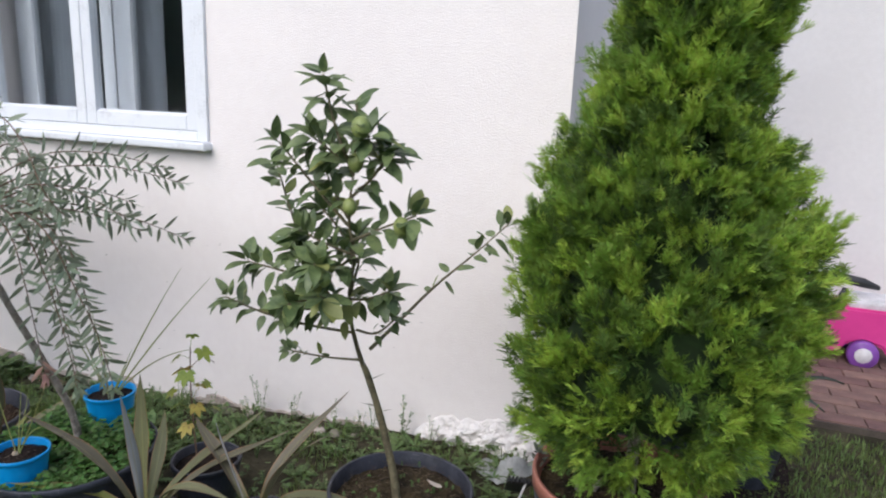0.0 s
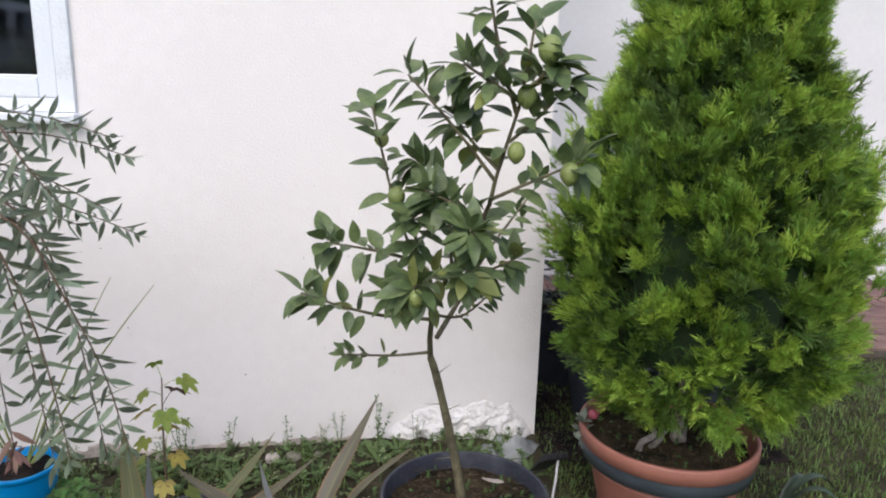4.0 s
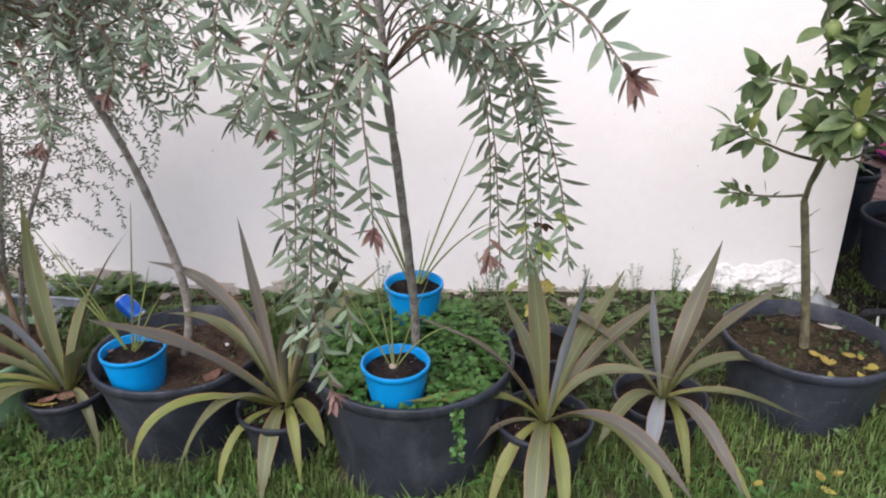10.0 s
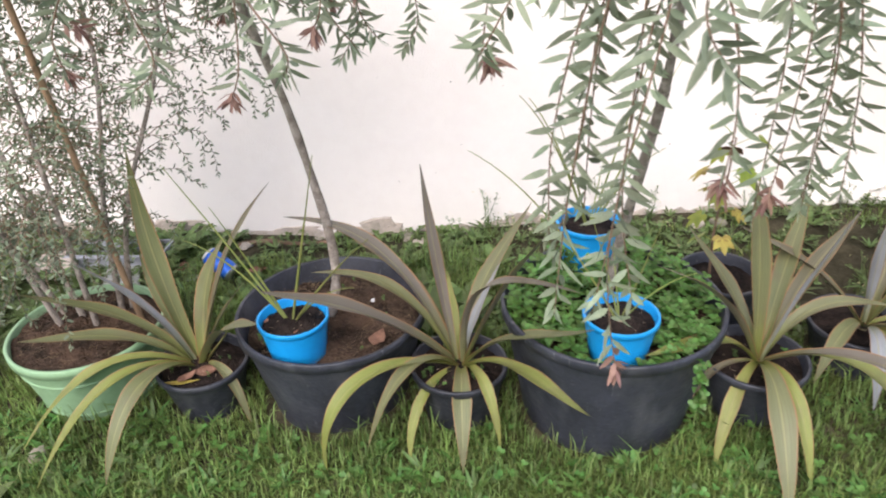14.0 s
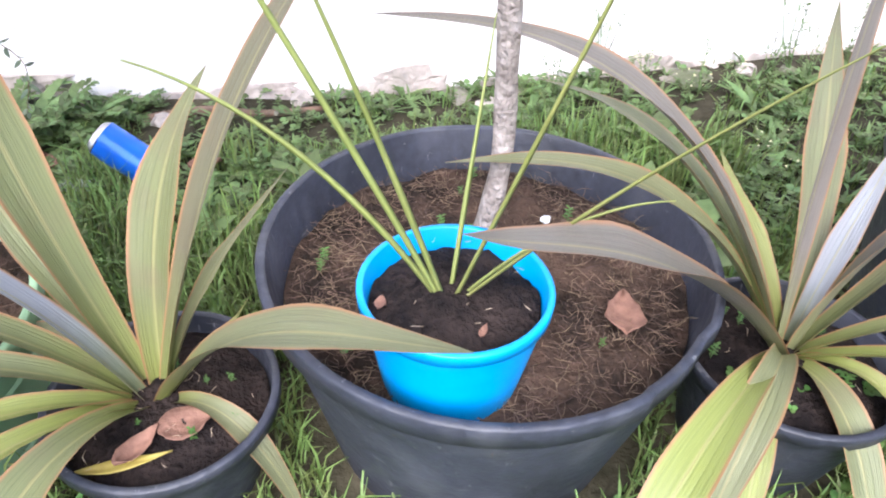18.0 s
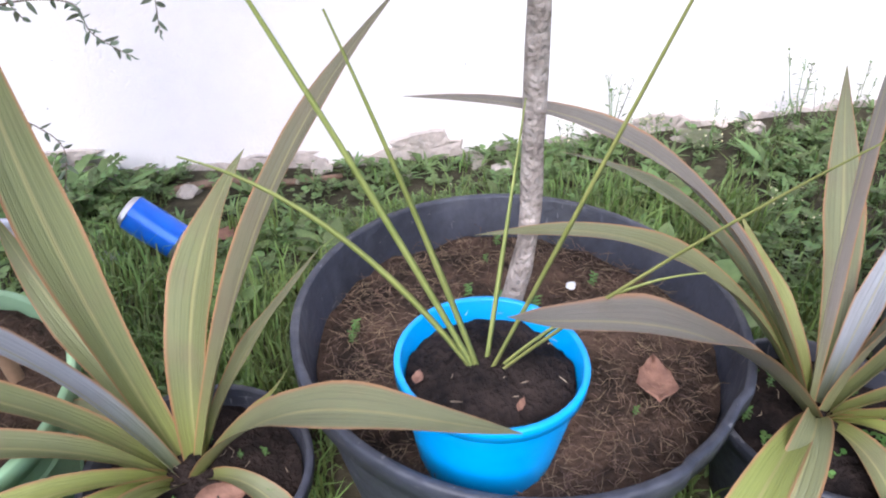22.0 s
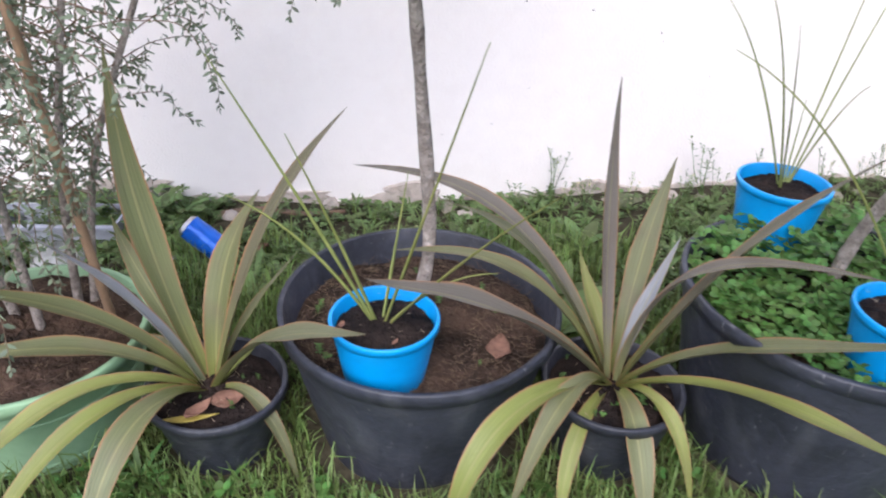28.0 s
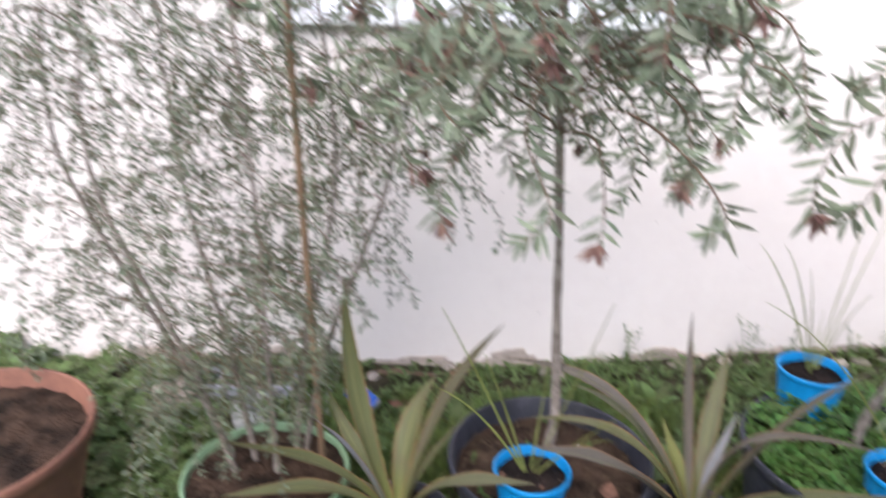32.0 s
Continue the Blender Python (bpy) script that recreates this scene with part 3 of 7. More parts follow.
pot("blue_pot", -2.689, 1.513, 0.222, 0.346, 0.064, 0.084, M_BLUEPOT, M_SOILDARK, 0.022, blue + " in a larger pot", lip=0.006, wall=0.004, seed=8, group="blue pots")
pot("blue_pot", -1.937, 1.405, 0.325, 0.435, 0.06, 0.079, M_BLUEPOT, M_SOILDARK, 0.022, blue + " in clover", lip=0.006, wall=0.004, seed=9, group="blue pots")
pot("blue_pot", -1.965, 1.76, 0.35, 0.47, 0.062, 0.081, M_BLUEPOT, M_SOILDARK, 0.022, blue + " behind clover", lip=0.006, wall=0.004, seed=10, group="blue pots")
small = "small black nursery pot holding a cordyline"
pot("nursery_pot", -2.295, 1.54, 0.02, 0.19, 0.085, 0.12, M_BLACKPOT, M_SOILDARK, 0.025, small, lip=0.008, seed=11, group="nursery pots")
pot("nursery_pot", -2.985, 1.585, 0.0, 0.15, 0.085, 0.12, M_BLACKPOT, M_SOILDARK, 0.025, small, lip=0.008, seed=12, group="nursery pots")
pot("nursery_pot", -1.59, 1.52, 0.08, 0.235, 0.085, 0.12, M_BLACKPOT, M_SOILDARK, 0.025, small, lip=0.008, seed=13, group="nursery pots")
pot("nursery_pot", -1.29, 1.66, 0.10, 0.235, 0.085, 0.12, M_BLACKPOT, M_SOILDARK, 0.025, small, lip=0.008, seed=14, group="nursery pots")

cordy = "cordyline with long bronze-green strap leaves in a black pot"
# the cordyline between the two largest pots
c = Cordyline(-2.29, 1.555, 0.165, 21, cordy)
c.leaf((-2.366, 1.569, 0.712), (-2.341, 1.574, 0.465), 0.030, "mauve", 0.1)
c.leaf((-2.10, 1.93, 0.44), (-2.225, 1.70, 0.345), 0.046, "olive")
c.leaf((-2.039, 1.424, 0.672), (-2.141, 1.490, 0.505), 0.050, "bronze")
c.leaf((-2.03, 1.36, 0.515), (-2.218, 1.490, 0.445), 0.042, "mauve")
c.leaf((-2.016, 1.248, 0.508), (-2.145, 1.408, 0.367), 0.044, "olive")
c.leaf((-2.028, 1.153, 0.380), (-2.132, 1.324, 0.331), 0.042, "lime")
c.leaf((-2.278, 1.310, 0.040), (-2.283, 1.415, 0.165), 0.048, "olive")
c.leaf((-2.405, 1.345, 0.030), (-2.385, 1.425, 0.150), 0.030, "lime")
c.leaf((-2.592, 1.290, 0.065), (-2.528, 1.352, 0.262), 0.046, "lime")
c.leaf((-2.500, 1.330, 0.100), (-2.420, 1.420, 0.245), 0.040, "olive")
c.leaf((-2.713, 1.392, 0.497), (-2.560, 1.462, 0.410), 0.070, "mauve", 0.15)
c.leaf((-2.678, 1.669, 0.370), (-2.488, 1.628, 0.366), 0.044, "olive")
c.leaf((-2.746, 1.724, 0.504), (-2.513, 1.653, 0.466), 0.048, "mauve")
c.leaf((-2.577, 1.720, 0.436), (-2.447, 1.660, 0.387), 0.048, "olive")
c.leaf((-2.190, 1.640, 0.420), (-2.250, 1.590, 0.300), 0.030, "silver")
c.leaf((-2.190, 1.370, 0.060), (-2.225, 1.440, 0.190), 0.030, "lime")
c.leaf((-2.330, 1.740, 0.330), (-2.315, 1.645, 0.270), 0.032, "lime")
# the cordyline beside the green pot
c = Cordyline(-3.0, 1.60, 0.115, 22, cordy)
c.leaf((-3.128, 1.753, 0.690), (-3.098, 1.690, 0.400), 0.056, "olive", 0.15)
c.leaf((-2.749, 1.679, 0.621), (-2.876, 1.655, 0.445), 0.046, "bronze")
c.leaf((-2.905, 1.723, 0.456), (-2.970, 1.680, 0.325), 0.060, "olive", 0.15)
c.leaf((-2.830, 1.662, 0.382), (-2.917, 1.640, 0.270), 0.034, "olive")
c.leaf((-2.874, 1.582, 0.289), (-2.925, 1.600, 0.200), 0.026, "lime")
c.leaf((-2.709, 1.350, 0.440), (-2.846, 1.492, 0.322), 0.060, "olive", 0.12)
c.leaf((-3.200, 1.500, 0.510), (-3.112, 1.575, 0.345), 0.046, "silver", 0.15)
c.leaf((-3.380, 1.520, 0.400), (-3.200, 1.575, 0.310), 0.050, "olive")
c.leaf((-3.370, 1.460, 0.300), (-3.200, 1.540, 0.260), 0.046, "olive")
c.leaf((-3.380, 1.330, 0.040), (-3.215, 1.450, 0.205), 0.046, "lime")
c.leaf((-3.122, 1.260, 0.030), (-3.080, 1.400, 0.190), 0.050, "olive")
c.leaf((-3.300, 1.250, 0.010), (-3.170, 1.400, 0.190), 0.042, "lime")
c.leaf((-2.835, 1.475, 0.000), (-2.895, 1.530, 0.135), 0.030, "olive")
c.leaf((-3.180, 1.760, 0.380), (-3.110, 1.690, 0.270), 0.040, "olive")
c.leaf((-3.200, 1.660, 0.170), (-3.100, 1.640, 0.190), 0.030, "olive")
# the cordyline in front of the maple seedling
c = Cordyline(-1.585, 1.51, 0.225, 23, cordy)
c.leaf((-1.644, 1.585, 0.660), (-1.614, 1.550, 0.480), 0.050, "olive", 0.1)
c.leaf((-1.387, 1.860, 0.500), (-1.487, 1.689, 0.395), 0.050, "olive")
c.leaf((-1.270, 1.821, 0.461), (-1.422, 1.677, 0.390), 0.048, "bronze")
c.leaf((-1.909, 1.384, 0.577), (-1.744, 1.455, 0.458), 0.050, "bronze")
c.leaf((-1.899, 1.330, 0.380), (-1.745, 1.425, 0.346), 0.044, "lime")
c.leaf((-1.282, 1.548, 0.354), (-1.452, 1.534, 0.369), 0.044, "olive")
c.leaf((-1.303, 1.161, 0.330), (-1.414, 1.305, 0.370), 0.048, "mauve")
c.leaf((-1.270, 1.260, 0.100), (-1.390, 1.370, 0.290), 0.042, "lime")
c.leaf((-1.600, 1.170, 0.060), (-1.600, 1.310, 0.230), 0.056, "olive")
c.leaf((-1.530, 1.250, 0.070), (-1.545, 1.360, 0.220), 0.036, "lime")
c.leaf((-1.712, 1.320, 0.060), (-1.672, 1.395, 0.190), 0.036, "lime")
c.leaf((-1.780, 1.410, 0.120), (-1.720, 1.452, 0.220), 0.022, "bronze")
c.leaf((-1.513, 1.388, 0.705), (-1.546, 1.451, 0.480), 0.030, "silver")
c.leaf((-1.720, 1.750, 0.460), (-1.645, 1.640, 0.370), 0.040, "olive")
# the cordyline beside the lemon tree
c = Cordyline(-1.29, 1.64, 0.235, 24, cordy)
c.leaf((-1.128, 1.917, 0.576), (-1.225, 1.730, 0.435), 0.050, "bronze", 0.15)
c.leaf((-1.030, 1.650, 0.580), (-1.155, 1.628, 0.475), 0.050, "bronze")
c.leaf((-0.900, 1.790, 0.260), (-1.106, 1.700, 0.336), 0.042, "olive")
c.leaf((-0.934, 1.617, 0.220), (-1.085, 1.612, 0.275), 0.040, "olive")
c.leaf((-1.150, 1.330, 0.200), (-1.222, 1.440, 0.300), 0.040, "mauve")
c.leaf((-1.343, 1.424, 0.150), (-1.325, 1.500, 0.260), 0.040, "silver")
c.leaf((-1.597, 1.753, 0.461), (-1.471, 1.692, 0.405), 0.048, "bronze")
c.leaf((-1.100, 1.330, 0.130), (-1.190, 1.440, 0.250), 0.034, "lime")
c.leaf((-1.355, 1.560, 0.590), (-1.335, 1.590, 0.440), 0.026, "silver")
c.leaf((-1.240, 1.430, 0.100), (-1.258, 1.520, 0.230), 0.030, "lime")
c.leaf((-1.460, 1.480, 0.180), (-1.390, 1.550, 0.270), 0.040, "olive")

BLADES_D = [(-2.895, 1.47, 0.757, 0.01), (-2.916, 1.517, 0.553, 0.05), (-2.566, 1.45, 0.784, 0.0), (-2.46, 1.40, 0.62, 0.02), (-2.524, 1.488, 0.442, 0.035), (-2.81, 1.465, 0.662, 0.01), (-2.655, 1.60, 0.55, 0.0)]
BLADES_C = [(-2.15, 1.66, 0.83, 0.06), (-2.12, 1.83, 0.77, 0.05), (-1.80, 1.94, 0.88, 0.02), (-1.71, 1.98, 0.85, 0.02), (-1.754, 1.92, 0.60, 0.045), (-2.06, 1.70, 0.76, 0.02), (-1.93, 1.83, 0.60, 0.0)]
blade_plant(-2.695, 1.512, 0.330, BLADES_D, "palm seedling with narrow yellow-green blades in a blue pot")
blade_plant(-1.965, 1.76, 0.45, BLADES_C, "palm seedling with narrow yellow-green blades in a blue pot", 0.0026)
blade_plant(-1.94, 1.40, 0.425, [(-1.96, 1.47, 0.60, 0.0), (-1.86, 1.45, 0.64, 0.0), (-2.0, 1.48, 0.62, 0.01), (-1.80, 1.38, 0.55, 0.03), (-2.258, 1.485, 0.775, 0.07)], "palm seedling with a few thin blades in a blue pot", 0.0022)


def scatter(name, templates, places):
    """One mesh of many small pieces: places are (template number, 4x4 pose)."""
    vs, starts, totals, loops = [], [], [], []
    nv = nl = 0
    for k, m in places:
        tv, tf = templates[k]
        m = np.array(m)
        vs.append(tv @ m[:3, :3].T + m[:3, 3])
        for f in tf:
            starts.append(nl)
            totals.append(len(f))
            loops.extend([i + nv for i in f])
            nl += len(f)
        nv += len(tv)
    me = bpy.data.meshes.new(name)
    co = np.concatenate(vs).astype(np.float32)
    me.vertices.add(len(co))
    me.vertices.foreach_set("co", co.ravel())
    me.loops.add(nl)
    me.loops.foreach_set("vertex_index", loops)
    me.polygons.add(len(starts))
    me.polygons.foreach_set("loop_start", starts)
    me.polygons.foreach_set("loop_total", totals)
    me.update(calc_edges=True)
    me.validate()
    return me


def template(build):
    s = Soup()
    build(s)
    return np.array([tuple(v) for v in s.v]), s.f


def rot(az, tilt, spin, size, at):
    return Matrix.Translation(at) @ Euler((0, radians(tilt), radians(az))).to_matrix().to_4x4() @ Euler((radians(spin), 0, 0)).to_matrix().to_4x4() @ Matrix.Diagonal((size, size, size, 1))


# ---- window ----
def window():
    t = thing("window_1", ((WX0 + WX1) / 2, WALL, WZ0), "old white-painted double casement window with flaking paint", "window", kind="structure")
    yf = WALL - 0.015
    for nm, a, b, c, d in (("frame_bottom", WX0 + 0.051, WX1 - 0.051, WZ0, WZ0 + 0.04), ("frame_top", WX0 + 0.051, WX1 - 0.051, WZ1 - 0.05, WZ1), ("frame_side", WX0, WX0 + 0.05, WZ0, WZ1),
                           ("frame_side", WX1 - 0.05, WX1, WZ0, WZ1)):
        part(nm, box_bm(a, b, yf, yf + 0.1, c, d, 0.004), M_PAINT, t)
    mid = (WX0 + WX1) / 2
    part("sill", box_bm(WX0 - 0.02, WX1 + 0.012, WALL - 0.055, WALL + 0.02, WZ0 - 0.034, WZ0 - 0.002, 0.008), M_PAINT, t)
    for side in (-1, 1):
        x0, x1 = (WX0 + 0.052, mid - 0.002) if side < 0 else (mid + 0.002, WX1 - 0.052)
        z0, z1 = WZ0 + 0.042, WZ1 - 0.052
        cas = part("casement", box_bm(x0, x0 + 0.055, yf + 0.004, yf + 0.05, z0, z1, 0.005), M_PAINT, t, "white-painted casement with worn edges")
        part("stile", box_bm(x1 - 0.055, x1, yf + 0.004, yf + 0.05, z0, z1, 0.005), M_PAINT, cas)
        part("rail", box_bm(x0 + 0.056, x1 - 0.056, yf + 0.004, yf + 0.05, z0, z0 + 0.06, 0.005), M_PAINT, cas)
        part("rail", box_bm(x0 + 0.056, x1 - 0.056, yf + 0.004, yf + 0.05, z1 - 0.06, z1, 0.005), M_PAINT, cas)
        part("putty", box_bm(x0 + 0.056, x1 - 0.056, yf + 0.02, yf + 0.03, z0 + 0.061, z0 + 0.068, 0.002), M_PAINT, cas)
        pane = part("pane", box_bm(x0 + 0.05, x1 - 0.05, yf + 0.030, yf + 0.034, z0 + 0.055, z1 - 0.055), M_GLASS, cas)
        pane.visible_shadow = False
        # inner casement of the box window, standing behind
        yi = WALL + 0.17
        part("inner_stile", box_bm(x0 - 0.01, x0 + 0.10, yi, yi + 0.04, z0, z1, 0.004), M_PAINT, cas)
        part("inner_stile", box_bm(x1 - 0.075, x1 + 0.01, yi, yi + 0.04, z0, z1, 0.004), M_PAINT, cas)
        part("inner_rail", box_bm(x0 + 0.101, x1 - 0.076, yi, yi + 0.04, z0 - 0.03, z0 + 0.06, 0.004), M_PAINT, cas)
        p2 = part("inner_pane", box_bm(x0 + 0.095, x1 - 0.07, yi + 0.018, yi + 0.022, z0 + 0.05, z1), M_GLASS, cas)
        p2.visible_shadow = False
        # white curtain drawn to one side
        wide = 0.27 if side < 0 else 0.17
        cols = 40
        vs = [(x0 + wide * i / cols, yi + 0.12 + 0.016 * math.sin(i * 1.25 + side), z) for i in range(cols + 1) for z in (z0 - 0.02, z1)]
        bm = bmesh.new()
        bv = [bm.verts.new(v) for v in vs]
        for i in range(cols):
            bm.faces.new((bv[2 * i], bv[2 * i + 2], bv[2 * i + 3], bv[2 * i + 1]))
        bmesh.ops.solidify(bm, geom=bm.faces[:], thickness=0.002)
        curtain = new("curtain", bpy.data.meshes.new("curtain"))
        bm.to_mesh(curtain.data)
        curtain.data.materials.append(M_PAINT)
        tagged(curtain, "pale curtain drawn aside behind the window", "curtain", "window curtains")
    for nm, dims in (("room_back", (-5.2, -0.965, 5.2, 5.3, -0.2, 3.2)), ("room_left", (-5.3, -5.201, WALL + 0.351, 5.2, -0.2, 3.2)), ("room_floor", (-5.2, -0.965, WALL + 0.351, 5.2, 0.2, 0.3)), ("room_ceiling", (-5.2, -0.965, WALL + 0.351, 5.2, 3.0, 3.1))):
        tagged(part(nm, box_bm(*dims), M_DARKROOM), "unlit room behind the window", "room", kind="structure")


window()
tagged(part("roof_eaves", box_bm(-9, CORNER, WALL - 0.02, 5.3, 3.301, 3.42), M_STUCCO), "flat cap over the house wall", "roof", kind="structure")


# ---- weathered foot of the wall: flaked plaster and stones ----
def patch(name, x, z, w, h, mat, seed, label, depth=0.012, n=22):
    """A ragged thin crust on the wall."""
    rnd = random.Random(seed)
    bm = bmesh.new()
    ring, inner = [], []
    for i in range(n):
        a = 2 * math.pi * i / n
        k = rnd.uniform(0.7, 1.1)
        ring.append(bm.verts.new((x + w / 2 * k * math.cos(a), WALL + 0.002, z + h / 2 * k * math.sin(a))))
        inner.append(bm.verts.new((x + w / 2 * k * 0.9 * math.cos(a), WALL - depth * rnd.uniform(0.5, 1.0), z + h / 2 * k * 0.86 * math.sin(a))))
    c = bm.verts.new((x, WALL - depth * 0.6, z))
    for i in range(n):
        j = (i + 1) % n
        bm.faces.new((ring[i], inner[i], inner[j], ring[j]))
        bm.faces.new((inner[i], c, inner[j]))
    bmesh.ops.recalc_face_normals(bm, faces=bm.faces[:])
    ob = part(name, bm, mat, wall, label)
    return ob


def crust(x0, x1, high, seed, label):
    """Lumpy plaster thrown on the foot of the wall, with a ragged upper edge."""
    n, m = int((x1 - x0) / 0.009), 16
    bm = bmesh.new()
    rows = []
    for i in range(n + 1):
        x = x0 + (x1 - x0) * i / n
        g = gz(x, WALL) - 0.02
        edge = step(x0, x0 + 0.12, x) * step(x1 + 0.02, x1 - 0.05, x)
        top = g + 0.02 + (high + 0.05 * noise.noise(Vector((x * 7, seed, 0))) + 0.03 * noise.noise(Vector((x * 25, seed, 4)))) * edge
        col = []
        for k in range(m + 1):
            u = k / m
            z = g + (top - g) * u
            lump = 0.5 + 0.5 * noise.noise(Vector((x * 18, z * 30, seed))) + 0.35 * noise.noise(Vector((x * 55, z * 70, seed)))
            d = max(0.0, (0.055 * (1 - u) + 0.022) * lump) * edge * (1 - u ** 6)
            col.append(bm.verts.new((x, WALL + 0.002 - 0.004 * (k < m) - d, z)))
        rows.append(col)
    for p, q in zip(rows, rows[1:]):
        for k in range(m):
            bm.faces.new((p[k], q[k], q[k + 1], p[k + 1]))
    return part("plaster_crust", bm, M_CRUST, wall, label)


crust(-1.16, -0.62, 0.10, 3.0, "lumpy white plaster repair")
patch("bare_patch", -2.63, 0.078, 0.20, 0.10, M_FLAKE, 3, "bare plaster where paint has flaked", 0.008, 26)
patch("bare_patch", -2.06, 0.10, 0.17, 0.10, M_FLAKE, 7, "bare plaster where paint has flaked", 0.010, 26)
patch("bare_patch", -3.42, 0.09, 0.3, 0.07, M_FLAKE, 4, "bare plaster where paint has flaked", 0.006, 26)
patch("bare_patch", -2.12, 0.10, 0.14, 0.08, M_FLAKE, 5, "bare plaster where paint has flaked", 0.006, 20)
patch("bare_patch", -3.9, 0.08, 0.35, 0.08, M_FLAKE, 6, "bare plaster where paint has flaked", 0.006, 26)
patch("bare_patch", -2.95, 0.07, 0.22, 0.05, M_FLAKE, 8, "bare plaster where paint has flaked", 0.006, 26)


def ragged_strip(x0, x1, mat, seed, label):
    """Bare plaster along the foot of the wall, with a ragged upper edge."""
    n = int((x1 - x0) / 0.018)
    bm = bmesh.new()
    rows = []
    for i in range(n + 1):
        x = x0 + (x1 - x0) * i / n
        g = gz(x, WALL)
        top = g + 0.012 + 0.032 * noise.noise(Vector((x * 5 + seed, 0, 0))) + 0.022 * noise.noise(Vector((x * 23, seed, 0))) + 0.01 * noise.noise(Vector((x * 70, seed, 3)))
        top = max(top, g + 0.001)
        d = 0.004 + 0.006 * abs(noise.noise(Vector((x * 16, seed, 8))))
        rows.append([bm.verts.new((x, WALL - d * 1.8, g - 0.03)), bm.verts.new((x, WALL - d, g + (top - g) * 0.6)), bm.verts.new((x, WALL - d * 0.7, top)), bm.verts.new((x, WALL + 0.001, top + 0.002))])
    for a, b in zip(rows, rows[1:]):
        for k in range(3):
            bm.faces.new((a[k], b[k], b[k + 1], a[k + 1]))
    return part("bare_plinth", bm, mat, wall, label)


ragged_strip(-4.9, -1.25, M_FLAKE, 2.0, "bare plaster showing under flaked paint")


specks = bmesh.new()
rk = random.Random(15)
for i in range(34):   # fly specks and dirt on the paint
    m = Matrix.Translation((rk.uniform(-3.6, -1.1), WALL - 0.001, rk.uniform(0.2, 1.1))) @ Matrix.Rotation(radians(90), 4, 'X')
    bmesh.ops.create_circle(specks, cap_ends=True, segments=7, radius=rk.uniform(0.0008, 0.0022), matrix=m)
tagged(part("dirt_specks", specks, M_DARKPL, wall), kind="stuff")


def stone(x, y, z, r, seed, mat, name="stone", label="rough mossy stone at the foot of the wall", flat=0.6):
    rnd = random.Random(seed)
    bm = bmesh.new()
    bmesh.ops.create_icosphere(bm, subdivisions=2, radius=r)
    off = Vector((seed, seed * 2.3, 0))
    for v in bm.verts:
        v.co *= 1 + 0.5 * noise.noise(v.co * (1.6 / r) + off)
        v.co.z *= flat
        v.co = Matrix.Rotation(seed, 3, 'Z') @ v.co + Vector((x, y, z))
    return tagged(part(name, bm, mat, None, "", False), label, "stone", "stones by the wall")


rs = random.Random(77)
for i in range(46):
    x = -4.6 + i * 0.088 + rs.uniform(-0.03, 0.03)
    r = rs.choice((0.010, 0.014, 0.018, 0.026))
    stone(x, WALL - rs.uniform(0.0, 0.10), gz(x, WALL) + r * 0.05, r, i + 1.0, rs.choice((M_STONE, M_STONE, M_STONE, M_FLAKE)))
stone(-2.02, 2.40, 0.085, 0.055, 60.0, M_STONE, flat=0.7)
stone(-2.53, 2.41, 0.050, 0.038, 61.0, M_STONE, flat=0.8)
stone(-3.78, 2.2, 0.07, 0.08, 62.0, M_FLAKE, label="brown earthy stone beside the wall")


# ---- woody plants ----
def stem(name, pts, r0, r1, mat, parent, n=18, seg=8, bumps=0.0, seed=0):
    sp = spline(pts, n)
    rnd = random.Random(seed)
    radii = [(r0 + (r1 - r0) * i / (n - 1)) * (1 + rnd.uniform(-bumps, bumps)) for i in range(n)]
    v, f = tube(sp, radii, seg)
    return link(name, mesh_of(name, v, f), mat, parent)


def leafy(soup, twigs, pts, rnd, spacing, length, width, start=0.1, open_angle=55, r=0.0022, tip=None, tip_len=0.0, bend=0.15):
    """A twig along pts with leaves all round it; its last stretch may be of young red leaves."""
    n = 26
    sp = spline(pts, n)
    v, f = tube(sp, [r * (1 - 0.6 * i / (n - 1)) for i in range(n)], 5)
    twigs.add(v, f)
    total = sum((sp[i + 1] - sp[i]).length for i in range(n - 1))
    s, phase = total * start, rnd.uniform(0, 6.28)
    while s < total:
        u = s / total * (n - 1)
        i = min(int(u), n - 2)
        p = sp[i].lerp(sp[i + 1], u - i)
        d = (sp[i + 1] - sp[i]).normalized()
        a = phase
        phase += 2.4
        side = d.orthogonal().normalized()
        side = (Matrix.Rotation(a, 3, d) @ side)
        near_tip = (total - s) / total
        ang = radians(open_angle * (0.45 + 0.55 * min(1, near_tip / 0.15)) + rnd.uniform(-10, 10))
        way = d * math.cos(ang) + side * math.sin(ang) + Vector((0, 0, -0.1))
        L = length * rnd.uniform(0.7, 1.15) * (0.6 + 0.4 * min(1, near_tip / 0.12))
        target = tip if tip is not None and total - s < tip_len else soup
        target.leaf(p, way, d.cross(way).normalized() + d * rnd.uniform(-0.2, 0.6), L, width * rnd.uniform(0.8, 1.2), bend)
        s += spacing * rnd.uniform(0.7, 1.3)


